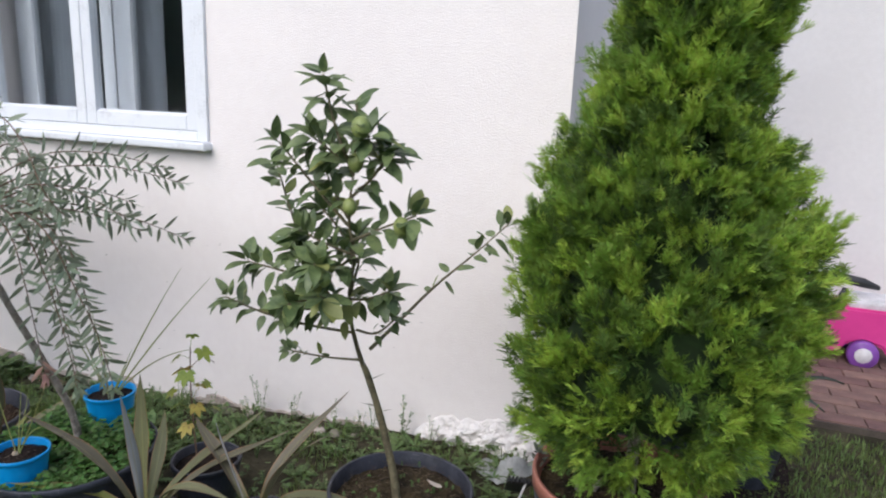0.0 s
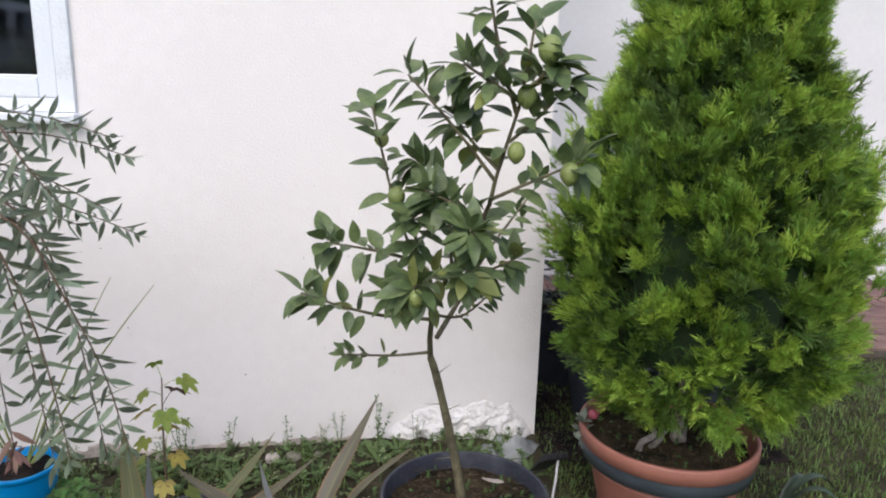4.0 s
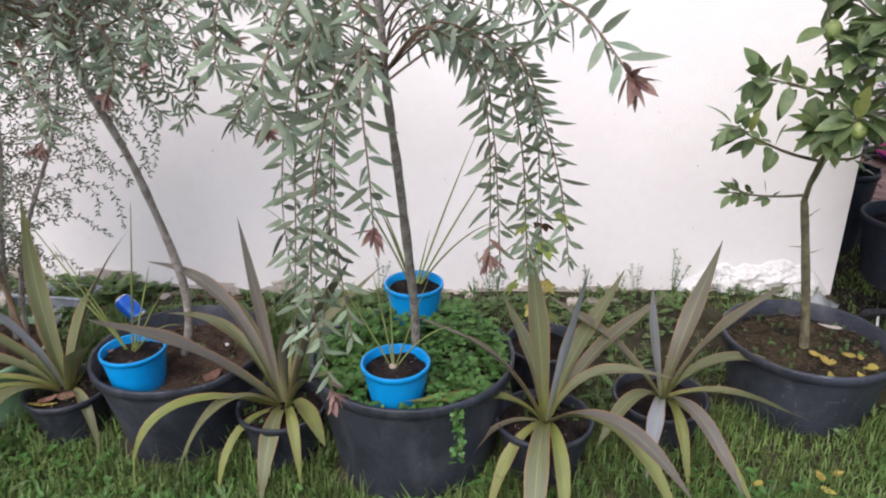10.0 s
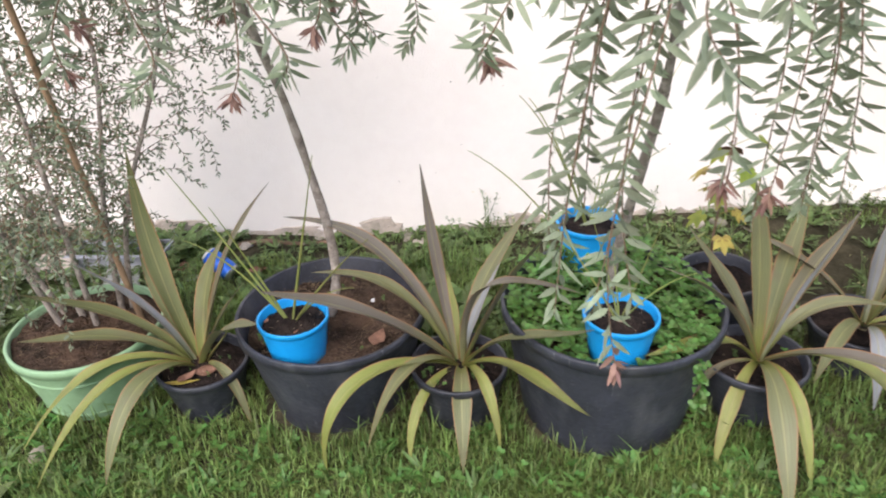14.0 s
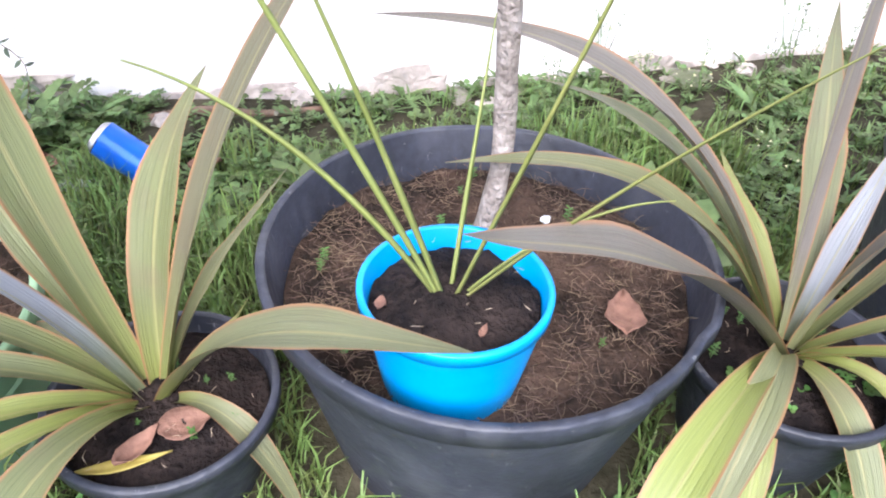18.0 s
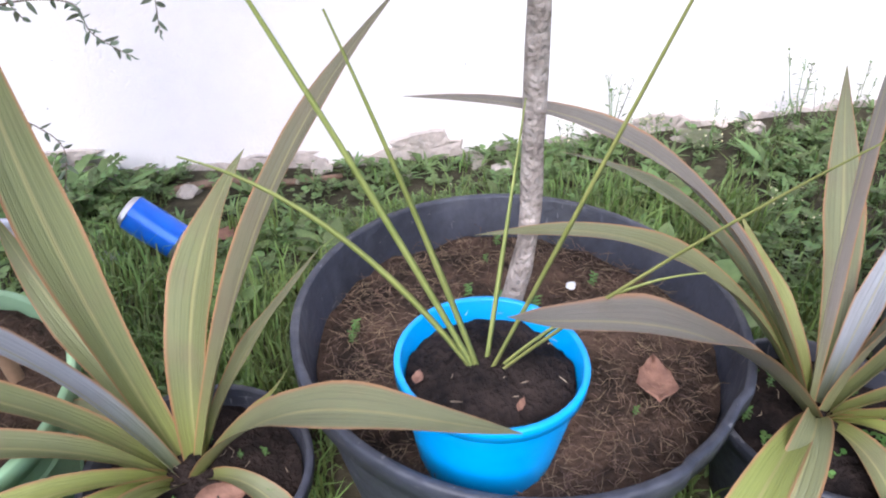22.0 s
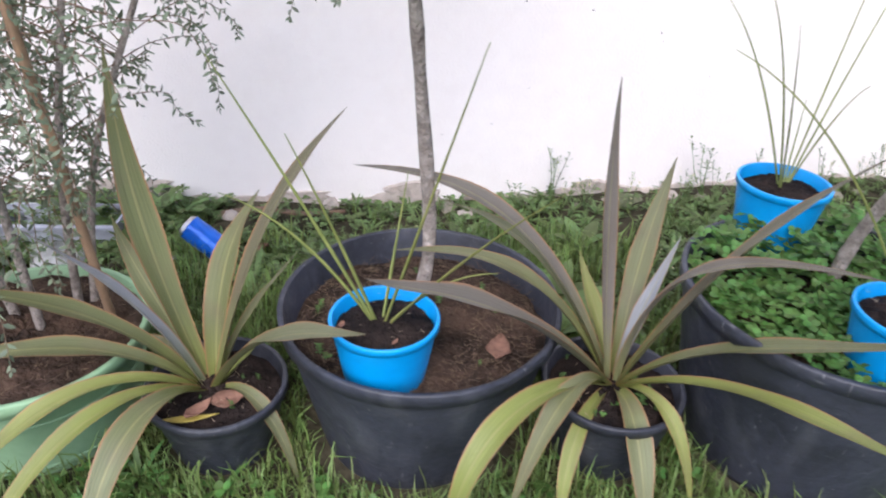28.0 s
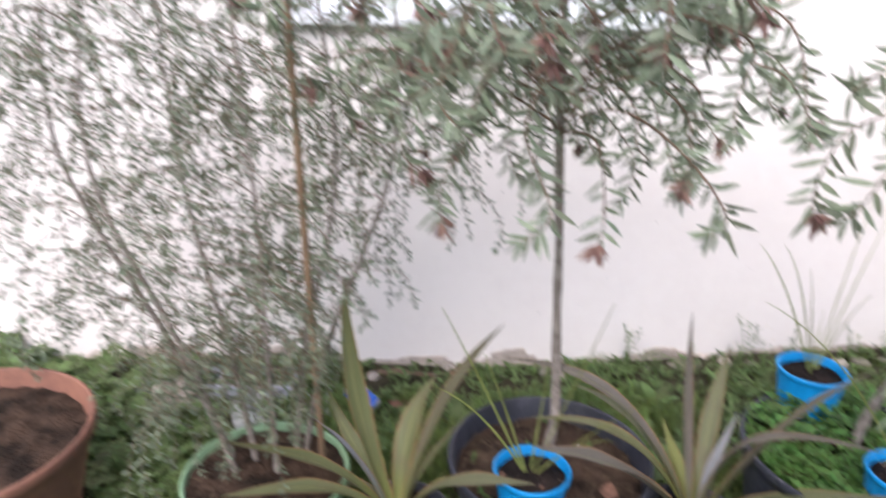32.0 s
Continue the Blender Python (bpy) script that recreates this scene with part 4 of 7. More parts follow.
def bottlebrush(trunk, r0, branches, seed, label, red, length=0.054, width=0.0105, spacing=0.0085, bare=0.14):
    rnd = random.Random(seed)
    t = thing("bottlebrush_tree", trunk[0], label, "tree", "bottlebrush trees")
    stem("trunk", trunk, r0, r0 * 0.55, M_BARK, t, 26, 10, 0.12, seed)
    for k, pts in enumerate(branches):
        leaves, twig, tips = Soup(), Soup(), Soup()
        has_red = k in red
        leafy(leaves, twig, pts, rnd, spacing, length, width, bare, 64, 0.0026, tips if has_red else None, rnd.uniform(0.03, 0.06))
        if has_red:
            end, before = Vector(pts[-1]), Vector(pts[-2])
            way = (end - before).normalized()
            for q in range(16):
                tips.leaf(end - way * rnd.uniform(0.0, 0.018), way * rnd.uniform(0.5, 1.0) + Vector((rnd.uniform(-1, 1), rnd.uniform(-1, 1), rnd.uniform(-1, 1))) * 0.75, Vector((0, 0, 1)), length * rnd.uniform(0.45, 0.8), width * 0.8, 0.1)
        br = link("branch", twig.mesh("branch"), M_TWIG, t)
        link("foliage", leaves.mesh("foliage"), M_BOTTLE, br)
        if tips.v:
            link("young_shoot", tips.mesh("young_shoot"), M_REDBRUSH, br, "reddish young shoot")
    return t


def arch(root, az, reach, rise, drop, rnd, jitter=0.03):
    """Points of a twig that rises outwards and then hangs down."""
    d = direction(az, 0)
    r = Vector(root)
    j = lambda: Vector((rnd.uniform(-jitter, jitter), rnd.uniform(-jitter, jitter), rnd.uniform(-jitter, jitter) * 0.5))
    return [r, r + d * reach * 0.45 + Vector((0, 0, rise)) + j(), r + d * reach * 0.85 + Vector((0, 0, rise * 0.6 - drop * 0.15)) + j(),
            r + d * reach + Vector((0, 0, -drop * 0.6)) + j(), r + d * reach * 1.02 + Vector((0, 0, -drop)) + j()]


rb = random.Random(5)
T2 = [(-1.93, 1.60, 0.34), (-1.925, 1.57, 0.5), (-1.915, 1.46, 0.75), (-1.91, 1.385, 0.92), (-1.912, 1.33, 1.10), (-1.91, 1.29, 1.40)]
top2 = Vector((-1.912, 1.33, 1.10))
br2 = [[top2, (-1.80, 1.33, 1.18), (-1.67, 1.34, 1.13), (-1.61, 1.36, 0.99), (-1.575, 1.39, 0.85), (-1.555, 1.41, 0.70)],
       [top2, (-1.83, 1.34, 1.18), (-1.74, 1.37, 1.12), (-1.715, 1.39, 0.98), (-1.705, 1.41, 0.82), (-1.70, 1.43, 0.65)],
       [top2, (-1.83, 1.30, 1.18), (-1.74, 1.30, 1.12), (-1.715, 1.31, 0.98), (-1.715, 1.34, 0.73)],
       [top2, (-1.86, 1.24, 1.22), (-1.70, 1.08, 1.26), (-1.58, 0.96, 1.23), (-1.51, 0.89, 1.155)],
       [top2 + Vector((0, 0, 0.08)), (-1.87, 1.50, 1.25), (-1.79, 1.68, 1.25), (-1.69, 1.856, 1.19)],
       [top2 + Vector((0, 0, 0.10)), (-1.87, 1.50, 1.29), (-1.80, 1.66, 1.29), (-1.72, 1.81, 1.24)],
       [top2 + Vector((0, 0, 0.02)), (-1.88, 1.46, 1.17), (-1.79, 1.68, 1.11), (-1.69, 1.857, 1.01)],
       [top2, (-1.87, 1.46, 1.15), (-1.82, 1.60, 1.12), (-1.76, 1.74, 1.05)],
       [top2 + Vector((0, 0, 0.05)), (-1.90, 1.50, 1.20), (-1.88, 1.66, 1.18), (-1.85, 1.80, 1.12)],
       [top2 + Vector((0, 0, 0.05)), (-1.83, 1.42, 1.22), (-1.74, 1.50, 1.20), (-1.64, 1.58, 1.12)],
       [top2, (-1.81, 1.36, 1.19), (-1.68, 1.38, 1.14), (-1.635, 1.40, 1.0), (-1.62, 1.42, 0.84), (-1.61, 1.44, 0.67)],
       [top2, (-1.82, 1.31, 1.19), (-1.71, 1.31, 1.14), (-1.66, 1.33, 0.99), (-1.645, 1.36, 0.80), (-1.64, 1.37, 0.70)],
       [top2, (-2.0, 1.30, 1.16), (-2.04, 1.30, 1.0), (-2.04, 1.34, 0.71)],
       [top2, (-1.92, 1.22, 1.16), (-1.90, 1.12, 1.10), (-1.885, 1.09, 0.98), (-1.885, 1.10, 0.87)]]
hot2 = {2, 3, 13, 16, 21}
for az, reach, rise, drop in ((190, 0.17, 0.05, 0.52), (225, 0.15, 0.04, 0.58), (246, 0.22, 0.05, 0.60), (200, 0.20, 0.03, 0.42), (215, 0.19, 0.05, 0.62), (236, 0.13, 0.04, 0.50),
                              (178, 0.30, 0.09, 0.10), (160, 0.34, 0.08, 0.14), (140, 0.30, 0.1, 0.02), (110, 0.30, 0.1, 0.05), (10, 0.26, 0.08, 0.06)):
    br2.append(arch(top2 + Vector((0, 0, rb.uniform(-0.03, 0.12))), az + rb.uniform(-5, 5), reach, rise, drop, rb, 0.02))
for i in range(7):
    az = rb.uniform(0, 360)
    br2.append(arch(top2 + Vector((0, 0, rb.uniform(0.12, 0.38))), az, rb.uniform(0.22, 0.4), 0.08, rb.uniform(0.05, 0.3), rb))
bottlebrush(T2, 0.0125, br2, 31, "weeping bottlebrush tree with grey-green leaves in a black pot", hot2, 0.058, 0.0110, 0.0100, 0.24)

T3 = [(-2.664, 1.655, 0.19), (-2.634, 1.67, 0.26), (-2.616, 1.68, 0.36), (-2.62, 1.686, 0.48), (-2.637, 1.655, 0.66), (-2.655, 1.603, 0.85), (-2.678, 1.54, 1.02), (-2.70, 1.47, 1.22), (-2.715, 1.42, 1.46)]
br3 = []
for i in range(84):
    az = i * 137.5 + rb.uniform(-10, 10)
    h = rb.uniform(0.0, 0.42)
    root = Vector((-2.685 - 0.06 * h, 1.515 - 0.24 * h, 1.08 + h))
    br3.append(arch(root, az, rb.uniform(0.18, 0.54) * (0.75 if math.sin(radians(az)) < 0 else 1.0), rb.uniform(0.03, 0.1), rb.uniform(-0.02, 0.17), rb))
bottlebrush(T3, 0.0135, br3, 32, "bottlebrush tree with red young shoots in a black pot", set(range(0, 84, 2)), 0.046, 0.0080, 0.0076)


def feathery():
    """A shrub with several thin stems and very small leaves, tied to a bamboo cane."""
    rnd = random.Random(41)
    t = thing("small_leaved_shrub", (-3.30, 1.69, 0.16), "airy shrub with tiny grey-green leaves and thin stems", "shrub")
    leaves, twigs = Soup(), Soup()
    stems = []
    for (x, y), (tx, ty), h in (((-3.36, 1.70), (-3.48, 1.74), 1.45), ((-3.30, 1.66), (-3.30, 1.66), 1.5), ((-3.27, 1.74), (-3.14, 1.76), 1.4), ((-3.40, 1.66), (-3.66, 1.70), 1.35), ((-3.25, 1.76), (-3.02, 1.86), 1.35), ((-3.42, 1.72), (-3.80, 1.84), 1.3)):
        pts = spline([(x, y, 0.18), (x * 0.7 + tx * 0.3, y, 0.5), (tx, ty, 0.95), (tx + rnd.uniform(-.05, .05), ty, h)], 20)
        stems.append(pts)
        v, f = tube(pts, [0.009 - 0.006 * i / 19 for i in range(20)], 6)
        link("stem", mesh_of("stem", v, f), M_BARK, t)
    for i in range(600):
        pts = rnd.choice(stems)
        h = rnd.uniform(5.0, 18.9)
        p = pts[int(h)].lerp(pts[int(h) + 1], h - int(h))
        az, reach = rnd.uniform(0, 360), rnd.uniform(0.1, 0.32)
        twig = arch(p, az, reach, rnd.uniform(-0.02, 0.05), rnd.uniform(0.02, 0.22), rnd, 0.02)
        end = twig[-1]
        if end.x > -3.15 and end.z < 0.565 + 0.35 * (1.6 - end.y) + 0.9 * max(0.0, end.x + 3.05) or end.x > -3.03 and end.y < 1.66 and end.z < 0.95:   # bare beside the cordyline
            continue
        leafy(leaves, twigs, twig, rnd, 0.0098, 0.0190, 0.0060, 0.1, 60, 0.0012)
    tagged(link("twigwork", twigs.mesh("twigwork"), M_TWIG, t), kind="stuff")
    tagged(link("foliage", leaves.mesh("foliage"), M_FEATHER, t), kind="stuff")
    cane = thing("bamboo_cane", (-3.195, 1.70, 0.15), "brown bamboo cane standing in the green pot", "cane")
    stem("cane", [(-3.193, 1.705, 0.15), (-3.19, 1.65, 0.6), (-3.185, 1.58, 1.1), (-3.18, 1.53, 1.55)], 0.0085, 0.007, M_BAMBOO, cane, 14, 9, 0.04, 3)


feathery()


def lemon():
    rnd = random.Random(51)
    t = thing("lemon_tree", (-0.905, 1.81, 0.30), "young lemon tree with dark leaves and green fruit", "tree")
    fork = Vector((-0.998, 1.755, 0.747))
    stem("trunk", [(-0.905, 1.81, 0.30), (-0.922, 1.805, 0.42), (-0.960, 1.785, 0.60), (-0.988, 1.765, 0.715), fork], 0.0125, 0.0085, M_LEMBARK, t, 16, 9, 0.06, 1)
    # limbs, each with the share of its length that is bare; the crown leans out over the lawn
    limbs = [(0.45, [fork, (-1.0, 1.70, 0.86), (-0.985, 1.61, 0.98), (-0.945, 1.50, 1.12), (-0.93, 1.44, 1.22), (-0.90, 1.41, 1.34), (-0.885, 1.39, 1.47)]),
             (0.40, [(-0.985, 1.77, 0.79), (-0.93, 1.84, 0.86), (-0.87, 1.93, 0.95), (-0.80, 2.01, 1.04), (-0.73, 2.07, 1.13)]),
             (0.20, [(-0.905, 1.415, 1.32), (-0.94, 1.40, 1.42), (-0.965, 1.39, 1.53)]),
             (0.35, [(-0.935, 1.45, 1.20), (-1.0, 1.425, 1.28), (-1.093, 1.414, 1.381)]),
             (0.30, [(-0.915, 1.425, 1.27), (-0.86, 1.42, 1.32), (-0.815, 1.415, 1.38)]),
             (0.30, [(-0.94, 1.47, 1.16), (-0.86, 1.455, 1.20), (-0.77, 1.45, 1.24)]),
             (0.35, [(-1.0, 1.68, 0.90), (-1.06, 1.58, 1.02), (-1.12, 1.53, 1.15), (-1.159, 1.496, 1.326)]),
             (0.40, [(-1.0, 1.70, 0.86), (-1.10, 1.60, 0.90), (-1.185, 1.53, 0.94), (-1.265, 1.48, 0.98)]),
             (0.45, [(-1.0, 1.745, 0.765), (-1.09, 1.71, 0.77), (-1.19, 1.665, 0.79)]),
             (0.25, [(-1.06, 1.58, 1.02), (-1.15, 1.53, 1.05), (-1.24, 1.50, 1.07)]),
             (0.12, [(-0.985, 1.61, 0.98), (-1.03, 1.52, 1.0), (-1.06, 1.44, 1.0)]), (0.12, [(-0.985, 1.61, 0.98), (-0.97, 1.50, 1.0), (-0.97, 1.42, 1.04)]),
             (0.12, [(-1.0, 1.68, 0.90), (-1.04, 1.58, 0.95), (-1.09, 1.50, 0.97)]), (0.12, [(-0.945, 1.50, 1.12), (-1.0, 1.46, 1.15), (-1.06, 1.44, 1.18)]),
             (0.12, [(-0.945, 1.50, 1.12), (-0.96, 1.44, 1.10), (-0.98, 1.38, 1.12)]), (0.12, [(-1.06, 1.58, 1.02), (-1.07, 1.50, 1.08), (-1.08, 1.45, 1.13)]),
             (0.12, [(-0.945, 1.52, 1.10), (-1.02, 1.55, 1.17), (-1.08, 1.56, 1.22)]), (0.15, [(-0.93, 1.44, 1.22), (-0.97, 1.46, 1.26), (-1.01, 1.48, 1.31)]),
             (0.12, [(-0.90, 1.41, 1.34), (-0.87, 1.40, 1.38), (-0.85, 1.38, 1.41)]), (0.15, [(-0.90, 1.41, 1.34), (-0.95, 1.40, 1.37), (-1.0, 1.40, 1.40)]),
             (0.12, [(-0.985, 1.61, 0.98), (-0.92, 1.57, 1.0), (-0.86, 1.56, 1.03)]), (0.35, [(-0.99, 1.70, 0.87), (-0.93, 1.70, 0.87), (-0.87, 1.69, 0.93)]),
             (0.12, [(-0.98, 1.60, 1.0), (-1.0, 1.64, 1.08), (-1.03, 1.66, 1.13)])]
    bare = [b for b, q in limbs]
    lift = lambda p: Vector(p) + Vector((0.038, 0.035, 0.0)) * step(0.86, 1.15, p[2])   # crown carried a little towards the corner
    limbs = [[lift(p) for p in q] for b, q in limbs]
    made = 0
    for k, pts in enumerate(limbs):
        stem("branch", pts, 0.0065 if k < 2 else 0.0042, 0.002, M_LEMBARK, t, 12, 6, 0.08, k)
        sp = spline(pts, 30)
        lo = int(30 * bare[k])
        ph = rnd.uniform(0, 6)
        for i in range(lo, 30):
            for _ in range(2 if i > 20 else 1):
                if rnd.random() > (0.58 if i < 22 else 0.95):
                    continue
                d = (sp[min(i + 1, 29)] - sp[max(i - 1, 0)]).normalized()
                ph += 2.4
                side = Matrix.Rotation(ph, 3, d) @ d.orthogonal().normalized()
                way = d * rnd.uniform(0.2, 0.9) + side + Vector((0, 0, rnd.uniform(-0.75, 0.55)))
                target = Soup()
                pale = rnd.random() < (0.15 if sp[i].z < 1.05 else 0.05) and sp[i].z < 1.45
                size = rnd.uniform(0.042, 0.070) * (0.62 if k in (8, 21) else 1.0)
                target.leaf(sp[i] + way.normalized() * 0.007, way, Vector((0, -0.35, 1)) + side * rnd.uniform(-0.8, 0.8), size, size * rnd.uniform(0.42, 0.56), rnd.uniform(-0.05, 0.4), rnd.uniform(0.1, 0.4), 5)
                link("leaf", target.mesh("leaf"), M_PALELEAF if pale else M_LEMON, t)
                made += 1
    for x, y, z, r in ((-0.862, 1.367, 1.425, 0.026), (-0.891, 1.40, 1.350, 0.022), (-1.114, 1.525, 1.155, 0.022), (-0.956, 1.39, 1.09, 0.021), (-0.80, 1.44, 1.215, 0.023), (-0.905, 1.40, 1.255, 0.020), (-1.05, 1.435, 0.985, 0.018)):
        bm = bmesh.new()
        bmesh.ops.create_uvsphere(bm, u_segments=16, v_segments=12, radius=r)
        for v in bm.verts:
            v.co.z *= 1.18 + (0.15 if v.co.z < -r * 0.9 else 0)
            v.co = v.co * 0.78 + lift((x, y, z))
        part("fruit", bm, M_FRUIT, t, "unripe yellow-green lemon", True)
    for z, az, el in ((0.60, 10, 20), (0.62, 190, 5), (0.52, 200, 0), (0.70, 30, 25), (0.47, 185, -5)):
        p = Vector((-0.908 - (z - 0.33) * 0.20, 1.808 - (z - 0.33) * 0.11, z))
        v, f = tube([p, p + direction(az, el) * 0.02, p + direction(az, el) * 0.045], [0.0016, 0.0012, 0.0003], 5)
        link("thorn", mesh_of("thorn", v, f), M_LEMBARK, t)


lemon()


def conifer():
    cx, cy = -0.25, 2.05
    prof = [(0.53, 0.10), (0.575, 0.22), (0.645, 0.32), (0.74, 0.375), (0.86, 0.405), (0.99, 0.415), (1.13, 0.395), (1.25, 0.345), (1.36, 0.27), (1.45, 0.205), (1.57, 0.20), (1.72, 0.195), (1.87, 0.155), (2.02, 0.095), (2.17, 0.02)]
    t = thing("conifer", (cx, cy, 0.36), "bushy bright green conifer with feathery sprays", "conifer")
    stem("trunk", [(cx - 0.02, cy - 0.02, 0.36), (cx - 0.015, cy - 0.02, 0.55), (cx, cy, 1.0), (cx + 0.02, cy, 1.6), (cx + 0.03, cy, 2.1)], 0.024, 0.006, M_BARK, t, 14, 9, 0.08, 2)

    def radius(z, a):
        for (z0, r0), (z1, r1) in zip(prof, prof[1:]):
            if z0 <= z <= z1:
                r = r0 + (r1 - r0) * (z - z0) / (z1 - z0)
                break
        else:
            r = 0.02
        r *= 1 - 0.14 * max(0.0, math.cos(a - 0.5)) * step(1.12, 1.32, z)
        q = Vector((math.cos(a) * 1.4, math.sin(a) * 1.4, z * 3.2))
        return r * (1 + 0.12 * noise.noise(q * 1.2) + 0.22 * noise.noise(q * 2.6 + Vector((4, 1, 2))) + 0.30 * noise.noise(q * 5.0))

    def centre(z):
        return cx + 0.03 * step(1.4, 1.65, z), cy
    # closed core, coloured dark to stand for shade between the sprays
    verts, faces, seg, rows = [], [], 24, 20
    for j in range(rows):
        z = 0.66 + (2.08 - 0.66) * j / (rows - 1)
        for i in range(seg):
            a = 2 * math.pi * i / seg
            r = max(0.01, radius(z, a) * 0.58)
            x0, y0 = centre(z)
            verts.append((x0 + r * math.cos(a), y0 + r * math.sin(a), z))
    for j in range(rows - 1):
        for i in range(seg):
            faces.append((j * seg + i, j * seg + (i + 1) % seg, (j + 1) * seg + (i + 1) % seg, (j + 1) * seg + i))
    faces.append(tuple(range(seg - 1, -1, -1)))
    link("dark_core", mesh_of("dark_core", verts, faces), M_DARKFILL, t, "closed dark core with the shade between the sprays painted on")

    def spray(rnd):
        def build(s):
            def twig(p, d, L, w):
                d = d.normalized()
                side = d.cross(Vector((0, 0, 1)))
                side = side.normalized() if side.length > 0.05 else Vector((1, 0, 0))
                side = Matrix.Rotation(rnd.uniform(-0.9, 0.9), 3, d) @ side
                m, e = p + d * L * 0.55, p + d * L + Vector((0, 0, rnd.uniform(-0.1, 0.2))) * L
                s.add([p - side * w * 0.6, p + side * w * 0.6, m + side * w, m - side * w, e], [(0, 1, 2, 3), (3, 2, 4)])
            for b in range(5):
                az = rnd.uniform(-30, 30)
                d = Vector((math.cos(radians(az)), math.sin(radians(az)), rnd.uniform(-0.30, 0.30)))
                L = rnd.uniform(0.65, 1.0)
                twig(Vector((0, 0, 0)), d, L, 0.022)
                for k in range(7):
                    u = 0.25 + 0.72 * k / 7
                    a2 = radians(az + (1 if k % 2 else -1) * rnd.uniform(18, 40))
                    twig(d.normalized() * L * u, Vector((math.cos(a2), math.sin(a2), d.z + rnd.uniform(-0.25, 0.25))), rnd.uniform(0.26, 0.48) * (1.2 - 0.5 * u), 0.022)
        return template(build)
    rnd = random.Random(61)
    temps = [spray(rnd) for _ in range(8)]
    deep, tones = [], ([], [], [])
    for i in range(1500):   # tufts that point outwards and up, each of one tone beyond its darkened root
        z = 0.56 + (2.12 - 0.56) * (1 - (1 - rnd.random()) ** 0.75)
        a = rnd.uniform(0, 2 * math.pi)
        r = radius(z, a)
        x0, y0 = centre(z)
        el = -10 + 62 * step(0.50, 0.95, z) + rnd.uniform(-16, 20)
        az = math.degrees(a) + rnd.uniform(-25, 25)
        axis = direction(az, el)
        root = Vector((x0 + r * 0.74 * math.cos(a), y0 + r * 0.74 * math.sin(a), z - 0.02))
        reach, spin = rnd.uniform(0.050, 0.115), rnd.uniform(-90, 90)
        bright = tones[rnd.choices((0, 1, 2), (5, 5, 1.5))[0]]
        for k in range(8):
            u = rnd.random() ** 0.8
            spread = 26 * (0.6 + 0.4 * u)
            p = root + axis * reach * u + Vector((rnd.uniform(-1, 1), rnd.uniform(-1, 1), rnd.uniform(-1, 1))) * 0.020
            m = rot(az + rnd.uniform(-spread, spread), -(el + rnd.uniform(-spread, spread) * 0.8), spin + rnd.uniform(-50, 50), rnd.uniform(0.040, 0.064), p)
            # sprays near the root go dark, as painted shade inside the tuft
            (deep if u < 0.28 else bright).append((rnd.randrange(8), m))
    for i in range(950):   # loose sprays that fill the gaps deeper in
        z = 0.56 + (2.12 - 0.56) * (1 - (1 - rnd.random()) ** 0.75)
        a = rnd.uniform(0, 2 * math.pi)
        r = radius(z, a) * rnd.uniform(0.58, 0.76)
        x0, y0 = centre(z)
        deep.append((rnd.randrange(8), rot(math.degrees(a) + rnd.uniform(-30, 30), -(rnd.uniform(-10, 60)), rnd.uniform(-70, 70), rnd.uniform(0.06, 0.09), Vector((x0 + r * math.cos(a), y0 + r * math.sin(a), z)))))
    for nm, places, mat in (("crown", tones[0], M_THUJA), ("young_sprays", tones[1], M_THUJANEW), ("shaded_sprays", tones[2], M_THUJAMID)):
        link(nm, scatter(nm, temps, places), mat, t, smooth=False)
    link("older_sprays", scatter("older_sprays", temps, deep), M_THUJASHADE, t, "deeper sprays with shade painted in as a darker green", smooth=False)
    return t


# darker green that imitates shade deep in the crown
M_THUJASHADE = material("shade_conifer_green", (0.090, 0.165, 0.028), (0.045, 0.085, 0.016), 0.7, 6, 60, per_island=0.35, trans=0.1)
conifer()


# ---- low growth ----
def round_leaf(s, at, way, size):
    side = way.cross(Vector((0, 0, 1))).normalized()
    up = side.cross(way)
    c = at + way * size * 0.5
    ring = [c + (way * math.cos(a) + side * math.sin(a)) * size * 0.5 + up * size * 0.12 * abs(math.sin(a)) for a in [2 * math.pi * k / 8 for k in range(8)]]
    s.add([c] + ring, [(0, 1 + k, 1 + (k + 1) % 8) for k in range(8)])


def clover(s):
    for k in range(3):
        d = direction(k * 120 + 15, 12)
        round_leaf(s, d * 0.06, d, 1.0)


def rosette(seed, n, el, lobes):
    rnd = random.Random(seed)

    def build(s):
        for k in range(n):
            az = k * 360 / n + rnd.uniform(-15, 15)
            d = direction(az, el + rnd.uniform(-15, 15))
            L = rnd.uniform(0.7, 1.1)
            s.leaf(Vector((0, 0, 0)), d, Vector((0, 0, 1)), L, 0.16 * L, 0.3, 0.3, 4)
            if lobes:
                for q in range(4):
                    u = 0.3 + 0.16 * q
                    for sg in (-1, 1):
                        s.leaf(d * L * u - Vector((0, 0, 0.3 * L * u * u)), direction(az + sg * 55, el - 20), Vector((0, 0, 1)), 0.2 * L, 0.09 * L, 0.1, 0.2, 2)
    return template(build)


